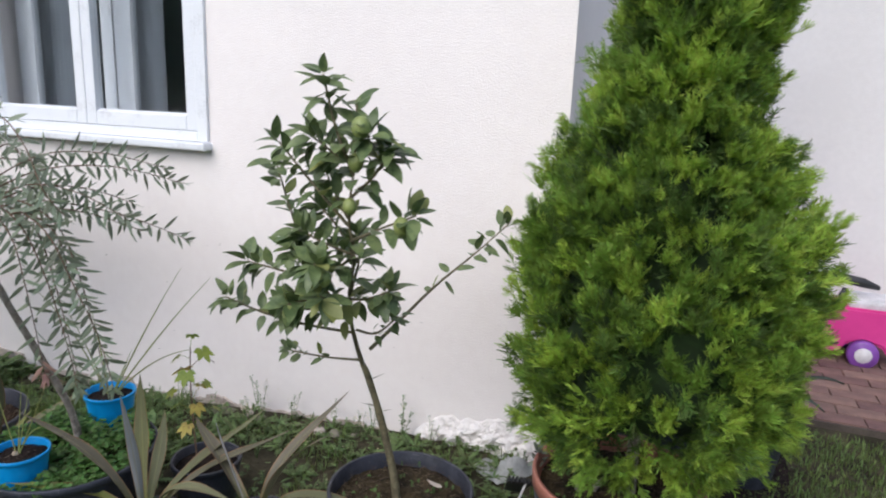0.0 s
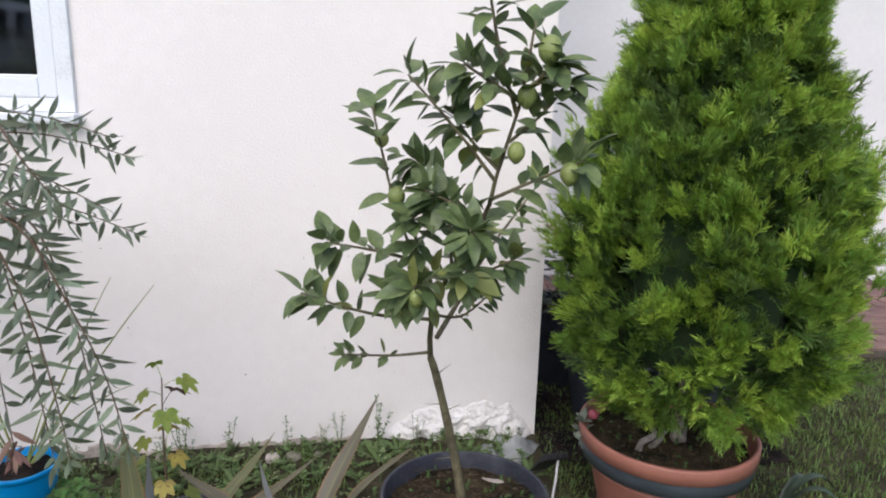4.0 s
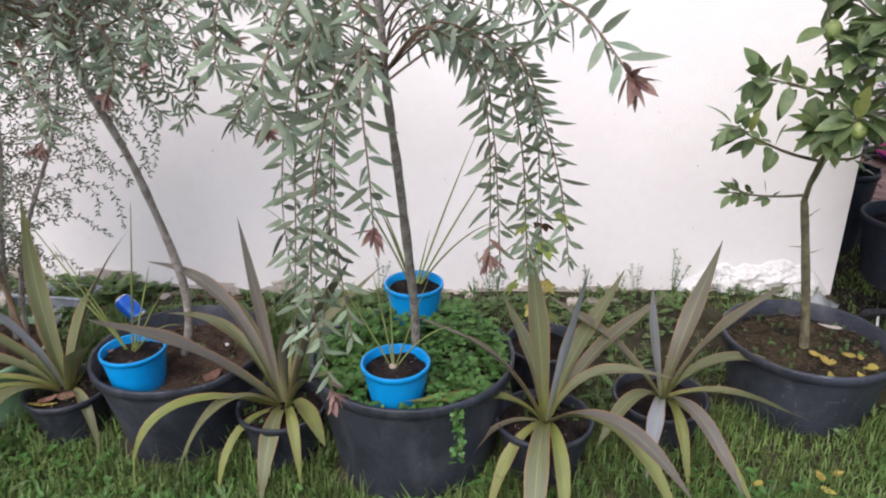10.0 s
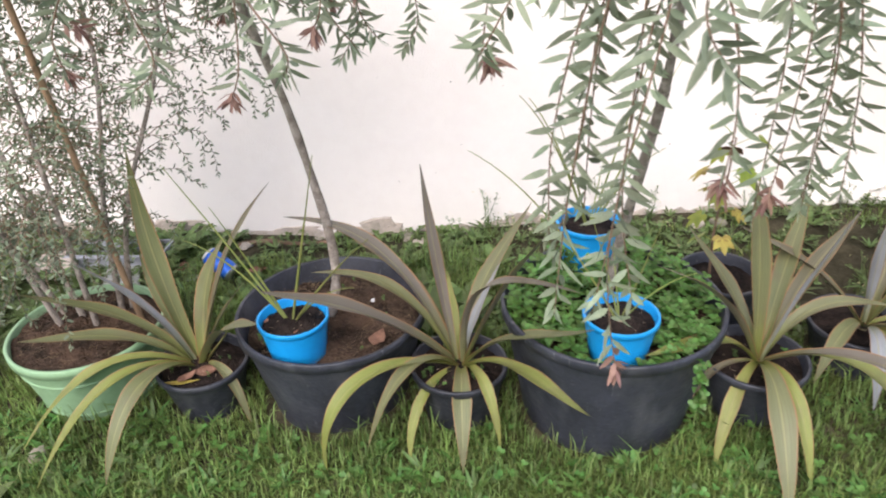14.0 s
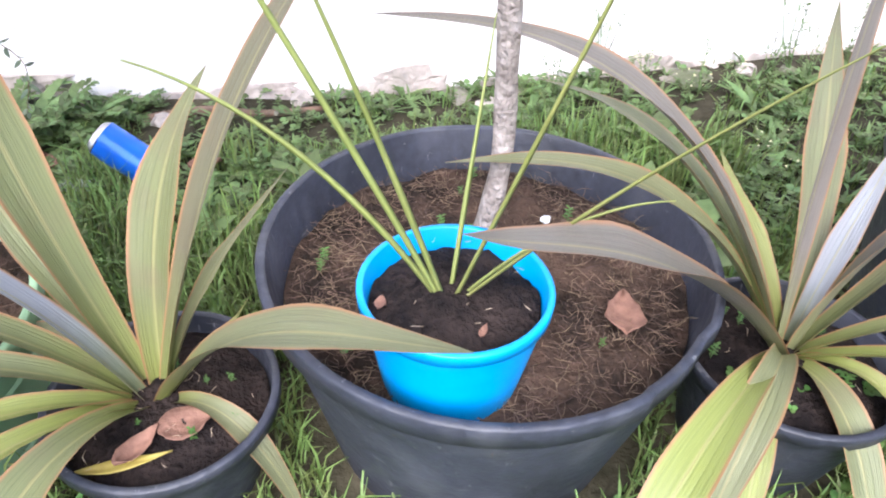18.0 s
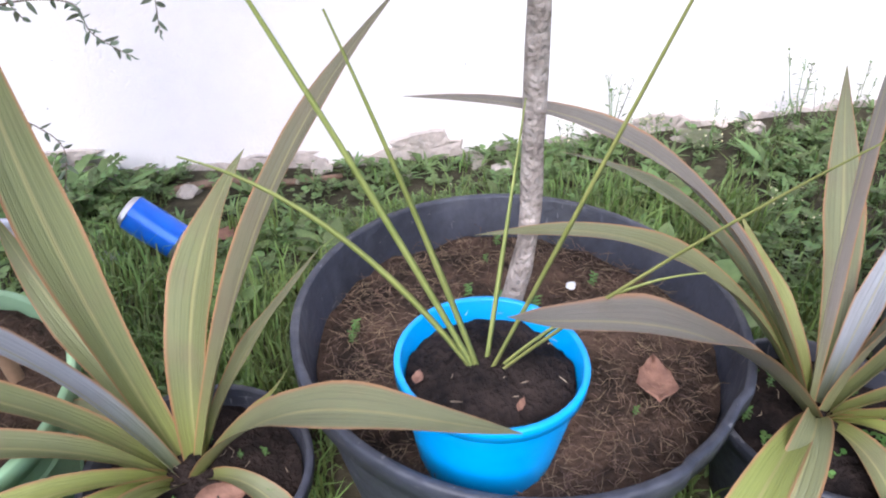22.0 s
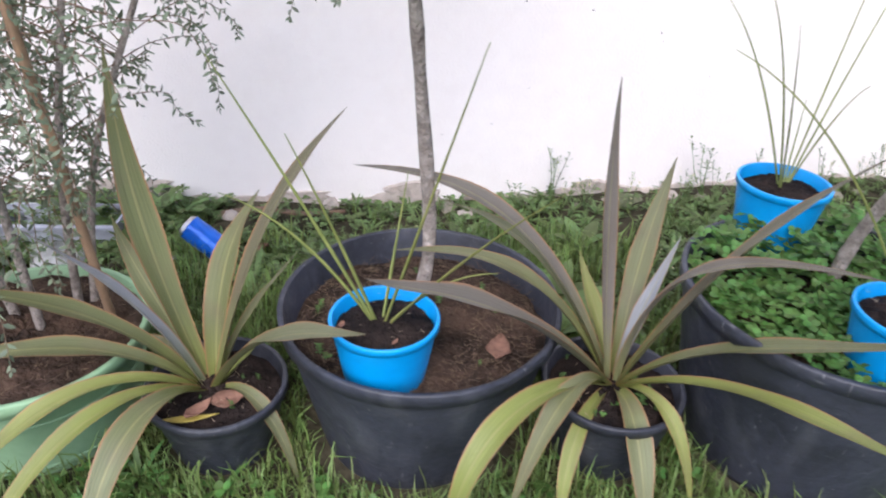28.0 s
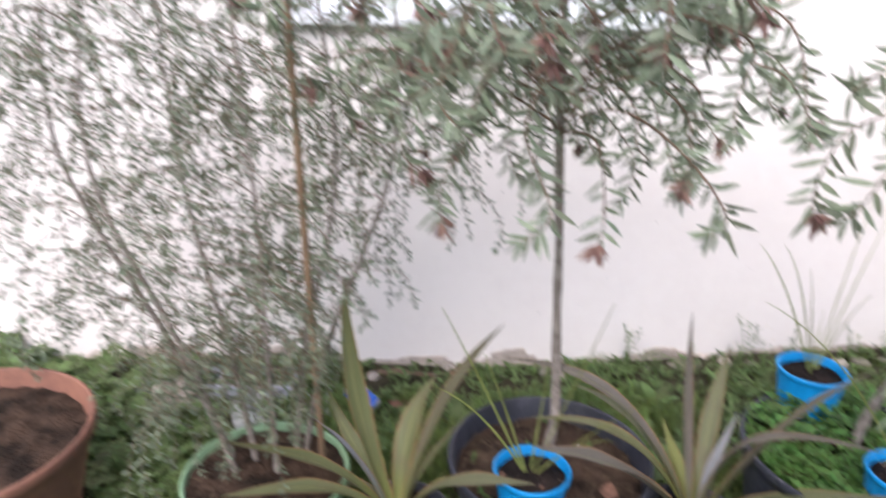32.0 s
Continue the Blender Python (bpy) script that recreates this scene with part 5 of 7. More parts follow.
def sprig(seed):
    """A little upright weed: a thin stem with pairs of leaves."""
    rnd = random.Random(seed)

    def build(s):
        v, f = tube([Vector((0, 0, 0)), Vector((0.05, 0, 0.5)), Vector((0.0, 0.05, 1.0))], [0.02, 0.016, 0.008], 4)
        s.add(v, f)
        for k in range(7):
            u = 0.2 + 0.8 * k / 7
            for q in range(2):
                s.leaf(Vector((0.03, 0, u)), direction(k * 90 + q * 180 + rnd.uniform(-20, 20), 25), Vector((0, 0, 1)), rnd.uniform(0.22, 0.38), 0.17, 0.2, 0.2, 3)
    return template(build)


def flower_weed(seed):
    """A slender branched weed with small leaves and pale specks of blossom."""
    rnd = random.Random(seed)

    def build(s):
        for k in range(4):
            lean = Vector((rnd.uniform(-0.3, 0.3), rnd.uniform(-0.2, 0.2), rnd.uniform(0.6, 1.0)))
            pts = [Vector((0, 0, 0)), lean * 0.5 + Vector((rnd.uniform(-0.05, 0.05), 0, 0)), lean]
            v, f = tube(pts, [0.010, 0.007, 0.004], 4)
            s.add(v, f)
            for q in range(7):
                u = 0.25 + 0.75 * q / 6
                p = lean * u
                s.leaf(p, direction(rnd.uniform(0, 360), rnd.uniform(0, 40)), Vector((0, 0, 1)), rnd.uniform(0.07, 0.15) * (1.2 - 0.6 * u), 0.05, 0.1, 0.2, 2)
            for q in range(4):
                d = direction(rnd.uniform(0, 360), rnd.uniform(0, 70))
                p = lean * rnd.uniform(0.85, 1.0) + d * 0.06
                round_leaf(s, p, d, 0.035)
                v, f = tube([lean * 0.86, p], [0.004, 0.003], 3)
                s.add(v, f)
    return template(build)


def dock(s):
    for k in range(5):
        d = direction(k * 72 + 10, 48 + 8 * (k % 2))
        s.leaf(d * 0.15, d, Vector((0, 0, 1)), 0.85, 0.42, 0.25, 0.25, 5)
        v, f = tube([Vector((0, 0, 0)), d * 0.17], [0.02, 0.015], 4)
        s.add(v, f)


rg = random.Random(71)


def fern_weed(seed):
    """A weed with upright, deeply cut leaves: each a rib with toothed lobes on both sides."""
    rnd = random.Random(seed)

    def build(s):
        for k in range(9):
            az, el = k * 137.5, rnd.uniform(18, 62)
            d, L = direction(az, el), rnd.uniform(0.6, 1.0)
            drop = Vector((0, 0, -0.38 * L))
            v, f = tube([Vector((0, 0, 0)), d * L * 0.5 + drop * 0.25, d * L + drop], [0.014, 0.011, 0.004], 4)
            s.add(v, f)
            for q in range(8):
                u = 0.22 + 0.78 * q / 8
                p = d * L * u + drop * u * u
                for sg in (-1, 1):
                    w = direction(az + sg * rnd.uniform(45, 70), el - 45 * u + rnd.uniform(-15, 15))
                    long = 0.24 * L * (1.15 - 0.75 * u)
                    s.leaf(p, w, Vector((0, 0, 1)), long, long * 0.55, 0.15, 0.2, 2)
                    s.leaf(p + w * long * 0.45, direction(az + sg * 20, el - 40 * u), Vector((0, 0, 1)), long * 0.5, long * 0.24, 0.1, 0.2, 2)
    return template(build)


LOW = [template(clover), rosette(1, 8, 25, False), rosette(2, 7, 30, True), sprig(1), sprig(2), rosette(3, 10, 45, False), flower_weed(4), flower_weed(5), template(dock), fern_weed(6)]

# clover filling the large pot and hanging over its rim
cl = []
for i in range(2300):
    a, r = rg.uniform(0, 6.283), 0.243 * math.sqrt(rg.random())
    x, y = -1.93 + r * math.cos(a), 1.56 + r * math.sin(a)
    if math.hypot(x + 1.935, y - 1.40) < 0.078 or math.hypot(x + 1.965, y - 1.76) < 0.07:
        continue
    back = step(1.45, 1.75, y)
    h = (0.035 + 0.085 * back) * (1 - (r / 0.31) ** 4) * (0.6 + 0.6 * noise.noise(Vector((x * 14, y * 14, 0)))) + 0.03
    z = 0.325 + rg.uniform(0.15, 1.0) * h
    cl.append((0, rot(rg.uniform(0, 360), rg.uniform(-25, 25), rg.uniform(-25, 25), rg.uniform(0.008, 0.014), Vector((x, y, z)))))
for i in range(40):   # a trailing strand over the rim
    u = i / 40
    cl.append((0, rot(rg.uniform(0, 360), rg.uniform(20, 70), rg.uniform(-40, 40), rg.uniform(0.007, 0.012), Vector((-1.78 + rg.uniform(-0.012, 0.012), 1.33 - 0.02 * u + rg.uniform(-0.01, 0.01), 0.37 - 0.14 * u)))))
t = thing("clover_cover", (-1.93, 1.56, 0.33), "dense low clover growing in the black pot", "ground cover", kind="stuff")
link("clover_leaves", scatter("clover_leaves", LOW, cl), M_MINT, t)

POTS = [(-2.628, 1.645, 0.244), (-1.93, 1.56, 0.25), (-0.90, 1.82, 0.205), (-3.325, 1.655, 0.2), (-0.30, 2.04, 0.22), (-4.04, 1.60, 0.29), (-2.295, 1.54, 0.11), (-2.985, 1.585, 0.11), (-1.59, 1.52, 0.11), (-1.29, 1.66, 0.11)]


def clear(x, y, gap=0.0):
    return all(math.hypot(x - a, y - b) > r * 0.86 + gap for a, b, r in POTS)


weeds = []
while len(weeds) < 1900:
    x, y = rg.uniform(-4.6, -0.65), rg.uniform(1.62, WALL - 0.02)
    bald = noise.noise(Vector((x * 3.1, y * 4.5, 2.0))) + 0.45 * noise.noise(Vector((x * 9, y * 9, 5.0)))
    if not clear(x, y) or (x > -1.75 and rg.random() < 0.55) or (y < 1.75 and rg.random() < 0.5) or (bald < (-0.02 if y > 2.26 else -0.28) and rg.random() < 0.88):
        continue
    k = rg.choices((0, 1, 2, 3, 4, 5), (50, 10, 7, 16, 12, 5))[0]
    size = {0: rg.uniform(0.010, 0.017), 1: rg.uniform(0.04, 0.08), 2: rg.uniform(0.05, 0.11), 3: rg.uniform(0.02, 0.05), 4: rg.uniform(0.02, 0.045), 5: rg.uniform(0.04, 0.07)}[k]
    weeds.append((k, rot(rg.uniform(0, 360), rg.uniform(-12, 12), rg.uniform(-12, 12), size, Vector((x, y, gz(x, y) + (rg.uniform(0.006, 0.035) if k == 0 else 0.0))))))
for x, y, s in ((-3.38, 2.34, 0.17), (-3.52, 2.30, 0.16), (-3.28, 2.36, 0.12), (-3.7, 2.33, 0.15), (-2.42, 2.0, 0.14), (-2.35, 1.85, 0.13), (-1.15, 2.3, 0.13), (-3.6, 1.28, 0.10), (-3.45, 1.24, 0.09), (-3.1, 1.36, 0.09), (-3.0, 1.3, 0.08), (-3.25, 1.26, 0.1)):
    weeds.append((2, rot(rg.uniform(0, 360), 0, 0, s, Vector((x, y, gz(x, y))))))
for x, y, s in ((-2.24, 2.37, 0.17), (-2.21, 2.35, 0.11), (-1.80, 2.37, 0.18), (-1.87, 2.36, 0.11), (-1.77, 2.34, 0.12), (-2.33, 2.36, 0.11), (-2.14, 2.34, 0.10), (-2.03, 2.32, 0.11),
                (-1.28, 2.38, 0.13), (-1.15, 2.39, 0.17), (-1.34, 2.37, 0.10), (-1.45, 2.38, 0.12), (-1.02, 2.36, 0.12), (-1.85, 2.36, 0.10), (-1.66, 2.38, 0.13)):
    weeds.append((rg.choice((6, 7)), rot(rg.uniform(0, 360), rg.uniform(-10, 10), rg.uniform(-10, 10), s, Vector((x, y, gz(x, y))))))
for x, y, s in ((-2.36, 1.80, 0.20), (-2.30, 1.95, 0.11), (-3.02, 1.95, 0.10), (-2.85, 2.1, 0.09), (-2.2, 2.15, 0.10), (-3.4, 1.2, 0.10), (-2.5, 2.2, 0.08)):
    weeds.append((8, rot(rg.uniform(0, 360), 0, 0, s, Vector((x, y, gz(x, y))))))
for i in range(18):
    x, y, _ = (rg.uniform(-2.75, -1.1), rg.uniform(1.75, 2.4), 0)
    if clear(x, y):
        weeds.append((rg.choice((6, 7)), rot(rg.uniform(0, 360), rg.uniform(-15, 15), rg.uniform(-15, 15), rg.uniform(0.05, 0.11), Vector((x, y, gz(x, y))))))
for x, y, sz in ((-3.40, 2.36, 0.20), (-3.33, 2.33, 0.19), (-3.47, 2.35, 0.20), (-3.25, 2.35, 0.16), (-3.30, 2.28, 0.17), (-3.42, 2.27, 0.16), (-3.55, 2.37, 0.18), (-3.19, 2.38, 0.12), (-3.36, 2.20, 0.12), (-3.66, 2.02, 0.2), (-3.74, 2.12, 0.24), (-3.85, 2.0, 0.24), (-3.8, 2.22, 0.26), (-3.95, 2.12, 0.26), (-4.05, 2.24, 0.28), (-4.15, 2.1, 0.26), (-4.28, 2.26, 0.3), (-3.68, 1.88, 0.18), (-3.78, 1.84, 0.18), (-3.62, 1.78, 0.15), (-4.4, 2.34, 0.3)):
    weeds.append((9, rot(rg.uniform(0, 360), 0, 0, sz, Vector((x, y, gz(x, y))))))
for i in range(420):   # low leafy cover behind the pots
    x, y = rg.uniform(-3.2, -2.05), rg.uniform(1.72, 2.26)
    if clear(x, y, 0.02) and noise.noise(Vector((x * 4, y * 4, 9.0))) > -0.15:
        k = rg.choice((3, 4, 9, 2, 0))
        weeds.append((k, rot(rg.uniform(0, 360), rg.uniform(-15, 15), rg.uniform(-15, 15), {0: rg.uniform(0.012, 0.02), 9: rg.uniform(0.04, 0.08)}.get(k, rg.uniform(0.03, 0.06)), Vector((x, y, gz(x, y) + (0.02 if k == 0 else 0.0))))))
for i in range(330):   # small leaves creeping along the foot of the wall
    x, y = rg.uniform(-3.3, -1.2), rg.uniform(2.2, WALL - 0.02)
    k = rg.choice((0, 0, 1, 3, 4, 5))
    weeds.append((k, rot(rg.uniform(0, 360), rg.uniform(-15, 15), rg.uniform(-15, 15), rg.uniform(0.010, 0.017) if k == 0 else rg.uniform(0.022, 0.05), Vector((x, y, gz(x, y) + (0.012 if k == 0 else 0.0))))))
buds = []
for k, m in weeds:   # pale blossom on the slender weeds
    if k in (6, 7):
        for q in range(9):
            top = m @ Vector((rg.uniform(-0.32, 0.32), rg.uniform(-0.25, 0.25), rg.uniform(0.62, 1.02)))
            buds.append((0, rot(rg.uniform(0, 360), rg.uniform(-40, 40), rg.uniform(-40, 40), rg.uniform(0.0016, 0.0028), top)))
t = thing("weed_blossom", (-2.0, 2.3, 0.15), "tiny cream flowers on the slender weeds", "flower", kind="stuff")
link("blossom", scatter("blossom", LOW, buds), M_BLOSSOM, t)
stick = thing("dry_stick", (-2.98, 2.37, 0.05), "dry brown stick lying along the foot of the wall", "stick")
stem("stick", [(-3.17, 2.36, 0.055), (-3.05, 2.385, 0.06), (-2.94, 2.38, 0.052), (-2.82, 2.40, 0.05)], 0.011, 0.006, M_TWIG, stick, 14, 8, 0.15, 5)
t = thing("weeds", (-2.5, 2.1, 0.03), "mixed green weeds along the foot of the wall", "weeds", kind="stuff")
link("weed_leaves", scatter("weed_leaves", LOW, weeds), M_WEED, t)

lawn_low = []
while len(lawn_low) < 1700:
    x, y = rg.uniform(-4.6, -0.4), rg.uniform(0.7, 1.5)
    if clear(x, y):
        k = rg.choices((0, 1, 5), (70, 16, 14))[0]
        size = rg.uniform(0.009, 0.017) if k == 0 else rg.uniform(0.035, 0.075)
        lawn_low.append((k, rot(rg.uniform(0, 360), rg.uniform(-20, 20), rg.uniform(-20, 20), size, Vector((x, y, gz(x, y) + (rg.uniform(0.01, 0.035) if k == 0 else 0))))))
t = thing("lawn_clover", (-2.5, 1.2, 0.0), "clover and plantain leaves among the grass", "ground cover", kind="stuff")
link("clover_leaves", scatter("clover_leaves", LOW, lawn_low), M_MINT, t)


def lawn(name, n, region, hmin, hmax, seed, label, keep=lambda x, y: True):
    g = np.random.default_rng(seed)
    x = g.uniform(region[0], region[1], n)
    y = g.uniform(region[2], region[3], n)
    ok = np.array([clear(a, b, 0.01) and keep(a, b) for a, b in zip(x, y)])
    x, y = x[ok], y[ok]
    n = len(x)
    z = np.array([gz(a, b) for a, b in zip(x, y)])
    az, lean = g.uniform(0, 2 * np.pi, n), g.uniform(0.1, 1.0, n)
    h, w = g.uniform(hmin, hmax, n) * g.uniform(0.6, 1.2, n), g.uniform(0.0012, 0.0024, n)
    dx, dy = np.cos(az), np.sin(az)
    b = np.stack([x, y, z - 0.004], 1)
    sd = np.stack([-dy * w, dx * w, np.zeros(n)], 1)
    mid = b + np.stack([dx * lean * h * 0.25, dy * lean * h * 0.25, h * 0.62], 1)
    tip = b + np.stack([dx * lean * h * 0.85, dy * lean * h * 0.85, h * (1.05 - 0.4 * lean)], 1)
    co = np.stack([b - sd, b + sd, mid + sd * 0.8, mid - sd * 0.8, tip], 1).reshape(-1, 3)
    base = np.arange(n)[:, None] * 5
    loops = np.concatenate([base + np.array([[0, 1, 2, 3]]), base + np.array([[3, 2, 4]])], 1).ravel()
    starts = (np.arange(n)[:, None] * 7 + np.array([[0, 4]])).ravel()
    totals = np.tile([4, 3], n)
    me = bpy.data.meshes.new(name)
    me.vertices.add(len(co))
    me.vertices.foreach_set("co", co.astype(np.float32).ravel())
    me.loops.add(len(loops))
    me.loops.foreach_set("vertex_index", loops)
    me.polygons.add(len(starts))
    me.polygons.foreach_set("loop_start", starts)
    me.polygons.foreach_set("loop_total", totals)
    me.update(calc_edges=True)
    ob = link(name, me, M_GRASS)
    return tagged(ob, label, "grass", kind="stuff")


lawn("lawn_grass", 105000, (-4.8, -0.3, 0.55, 1.75), 0.022, 0.055, 1, "short green lawn grass in front of the pots")
lawn("tall_grass", 16000, (-4.8, -0.4, 0.75, 1.72), 0.06, 0.115, 5, "longer grass tufts round the feet of the pots",
     lambda x, y: noise.noise(Vector((x * 5, y * 6, 7.0))) + 1.1 * step(0.16, 0.0, min(math.hypot(x - a, y - b) - r * 0.8 for a, b, r in POTS)) > 0.42)
lawn("bed_grass", 15000, (-4.6, -0.65, 1.7, 2.42), 0.018, 0.05, 2, "grass tufts behind the pots",
     lambda x, y: noise.noise(Vector((x * 3.1, y * 4.5, 2.0))) + 0.45 * noise.noise(Vector((x * 9, y * 9, 5.0))) > (0.12 if x > -1.75 else -0.05 if y > 2.26 else -0.3))
lawn("bed_tufts", 9000, (-3.25, -2.05, 1.72, 2.22), 0.05, 0.11, 6, "long soft grass between the pots and the wall",
     lambda x, y: clear(x, y, 0.03) and noise.noise(Vector((x * 4, y * 5, 3.0))) > -0.12)
lawn("garden_grass", 60000, (-6.5, 2.5, -2.2, 0.6), 0.022, 0.055, 4, "garden lawn in front of the flower bed")
lawn("side_grass", 60000, (-0.6, 2.3, 0.6, 3.22), 0.02, 0.045, 3, "short green lawn beside the conifer")


# ---- small things ----
def curled_leaf(name, x, y, z, size, width, az, mat, label, seed, curl=0.5):
    """A fallen leaf: a lobed blade with curled margins."""
    rnd = random.Random(seed)
    n, m = 9, 5
    verts, faces = [], []
    a = radians(az)
    for i in range(n + 1):
        u = i / n
        w = width * math.sin(math.pi * min(1, (u * 0.97 + 0.02) ** 0.75)) ** 0.95 * (1 + rnd.uniform(-0.10, 0.10))
        for k in range(m):
            s = -1 + 2 * k / (m - 1)
            px, py = (u - 0.5) * size, s * w / 2
            pz = curl * 0.35 * width * s * s + 0.12 * size * (u - 0.5) ** 2 * 4 * curl + rnd.uniform(0, 0.002)
            verts.append((x + px * math.cos(a) - py * math.sin(a), y + px * math.sin(a) + py * math.cos(a), z + pz))
    for i in range(n):
        for k in range(m - 1):
            q = i * m + k
            faces.append((q, q + 1, q + m + 1, q + m))
    ob = link(name, mesh_of(name, verts, faces), mat)
    sol = ob.modifiers.new("thickness", 'SOLIDIFY')
    sol.thickness = 0.0008
    return tagged(ob, label, "fallen leaf", "fallen leaves")


dry = "dry brown curled leaf lying on the soil"
curled_leaf("fallen_leaf", -2.497, 1.560, 0.240, 0.062, 0.042, 75, M_DRYLEAF, dry, 1)
curled_leaf("fallen_leaf", -2.955, 1.545, 0.138, 0.06, 0.045, 20, M_DRYLEAF, dry, 2)
curled_leaf("fallen_leaf", -3.0, 1.52, 0.138, 0.055, 0.025, 50, M_DRYLEAF, dry, 3, 0.9)
curled_leaf("fallen_leaf", -3.01, 1.505, 0.135, 0.09, 0.014, 10, M_YELLOW, "yellowed strap of leaf lying on the soil", 4)
curled_leaf("fallen_leaf", -3.03, 2.18, 0.055, 0.06, 0.045, 20, M_DRYLEAF, "dry brown leaf lying in the grass", 5)
curled_leaf("fallen_leaf", -3.31, 2.20, 0.055, 0.06, 0.05, 100, M_DRYLEAF, "dry brown leaf lying in the grass", 6)
curled_leaf("fallen_leaf", -2.755, 1.51, 0.330, 0.016, 0.011, 70, M_DRYLEAF, "small scrap of dry leaf on dark soil", 7)
curled_leaf("fallen_leaf", -2.672, 1.468, 0.330, 0.016, 0.007, 60, M_DRYLEAF, "small scrap of dry leaf on dark soil", 8)
curled_leaf("fallen_leaf", -0.82, 1.89, 0.34, 0.06, 0.02, 160, M_FLAKE, "pale dry leaf lying on the soil", 9)
rl = random.Random(3)
for i in range(9):
    curled_leaf("fallen_leaf", -0.86 + rl.uniform(-0.05, 0.07), 1.69 + rl.uniform(-0.06, 0.06), 0.336, rl.uniform(0.025, 0.042), rl.uniform(0.016, 0.024), rl.uniform(0, 360), M_YELLOW, "yellow fallen leaf on the soil of the pot", 20 + i, 0.8)
for i in range(7):
    x, y = rl.uniform(-1.1, -0.7), rl.uniform(1.35, 1.55)
    curled_leaf("fallen_leaf", x, y, gz(x, y) + 0.03, rl.uniform(0.025, 0.04), rl.uniform(0.016, 0.022), rl.uniform(0, 360), rl.choice((M_YELLOW, M_DRYLEAF)), "yellow fallen leaf in the grass", 40 + i, 0.8)


def straw(name, x, y, z, r, n, mat, label, seed, length=(0.009, 0.030), edge=0.4):
    """Loose fibres lying over the soil of a pot, thicker towards its edge."""
    rnd = random.Random(seed)
    s = Soup()
    for i in range(n):
        a, q = rnd.uniform(0, 6.283), r * (rnd.random() ** edge)
        p = Vector((x + q * math.cos(a), y + q * math.sin(a), z + rnd.uniform(0.004, 0.014)))
        d = direction(rnd.uniform(0, 360), rnd.uniform(-4, 22))
        L = rnd.uniform(*length)
        bend = Vector((rnd.uniform(-1, 1), rnd.uniform(-1, 1), rnd.uniform(-0.2, 0.5))) * L * 0.25
        v, f = tube([p, p + d * L * 0.5 + bend, p + d * L], [0.0003, 0.00045, 0.0002], 3)
        s.add(v, f)
    t = thing(name, (x, y, z), label, "plant litter", kind="stuff")
    link("fibres", s.mesh("fibres"), mat, t)


M_STRAW = material("dry_straw", (0.20, 0.135, 0.088), (0.075, 0.048, 0.032), 0.85, 30, 120, per_island=0.4)
M_PALE = material("pale_chip", (0.50, 0.40, 0.28), (0.36, 0.28, 0.2), 0.85, 40, 120)
straw("straw_litter", -2.628, 1.645, 0.228, 0.212, 2600, M_STRAW, "fine brown straw over the soil of the pot", 1)
straw("straw_litter", -0.90, 1.82, 0.312, 0.185, 700, M_STRAW, "brown straw over the soil of the pot", 2)
straw("straw_litter", -3.325, 1.655, 0.192, 0.175, 900, M_STRAW, "brown straw over the soil of the pot", 3)
straw("straw_litter", -0.30, 2.04, 0.39, 0.20, 260, M_STRAW, "brown straw over the soil of the pot", 4)
straw("bark_litter", -2.689, 1.513, 0.328, 0.07, 14, M_PALE, "pale bark chips on dark potting soil", 5, (0.004, 0.011), 0.5)
straw("bark_litter", -1.935, 1.40, 0.425, 0.07, 14, M_PALE, "pale bark chips on dark potting soil", 6, (0.004, 0.011), 0.5)
for px_, py_, pz_ in ((-2.985, 1.585, 0.132), (-2.295, 1.54, 0.17), (-1.59, 1.52, 0.215)):
    straw("bark_litter", px_, py_, pz_, 0.10, 26, M_PALE, "pale bark chips on dark potting soil", 7, (0.006, 0.02), 0.5)
stone(-2.538, 1.730, 0.243, 0.0055, 5.0, M_PAINT, "pebble", "small white pebble on the soil", 0.9)
stone(-3.36, 1.37, 0.01, 0.026, 9.0, M_STONE, "stone", "pale stone lying in the grass", 0.7)
stone(-1.94, 1.392, 0.428, 0.009, 12.0, M_PALE, "pebble", "pale pebble on dark potting soil", 0.8)

# moss tufts and seedlings on the soil of the pots
tufts = []
for cx_, cy_, cz_, r_, n_ in ((-0.90, 1.82, 0.312, 0.18, 42), (-2.628, 1.645, 0.229, 0.2, 12), (-2.295, 1.54, 0.168, 0.1, 22), (-2.985, 1.585, 0.13, 0.1, 10), (-1.59, 1.52, 0.213, 0.1, 14), (-0.30, 2.04, 0.385, 0.2, 30)):
    for i in range(n_):
        a, q = rl.uniform(0, 6.283), r_ * math.sqrt(rl.random())
        tufts.append((rl.choice((0, 3, 4)), rot(rl.uniform(0, 360), rl.uniform(-10, 10), 0, rl.uniform(0.010, 0.026), Vector((cx_ + q * math.cos(a), cy_ + q * math.sin(a), cz_ + 0.006)))))
tufts = [(k, m @ Matrix.Diagonal((0.5, 0.5, 0.5, 1)) if k == 0 else m) for k, m in tufts]
t = thing("seedling_weeds", (-1.6, 1.6, 0.2), "tiny green weeds sprouting in the pots", "weeds", kind="stuff")
link("sprouts", scatter("sprouts", LOW, tufts), M_MINT, t)


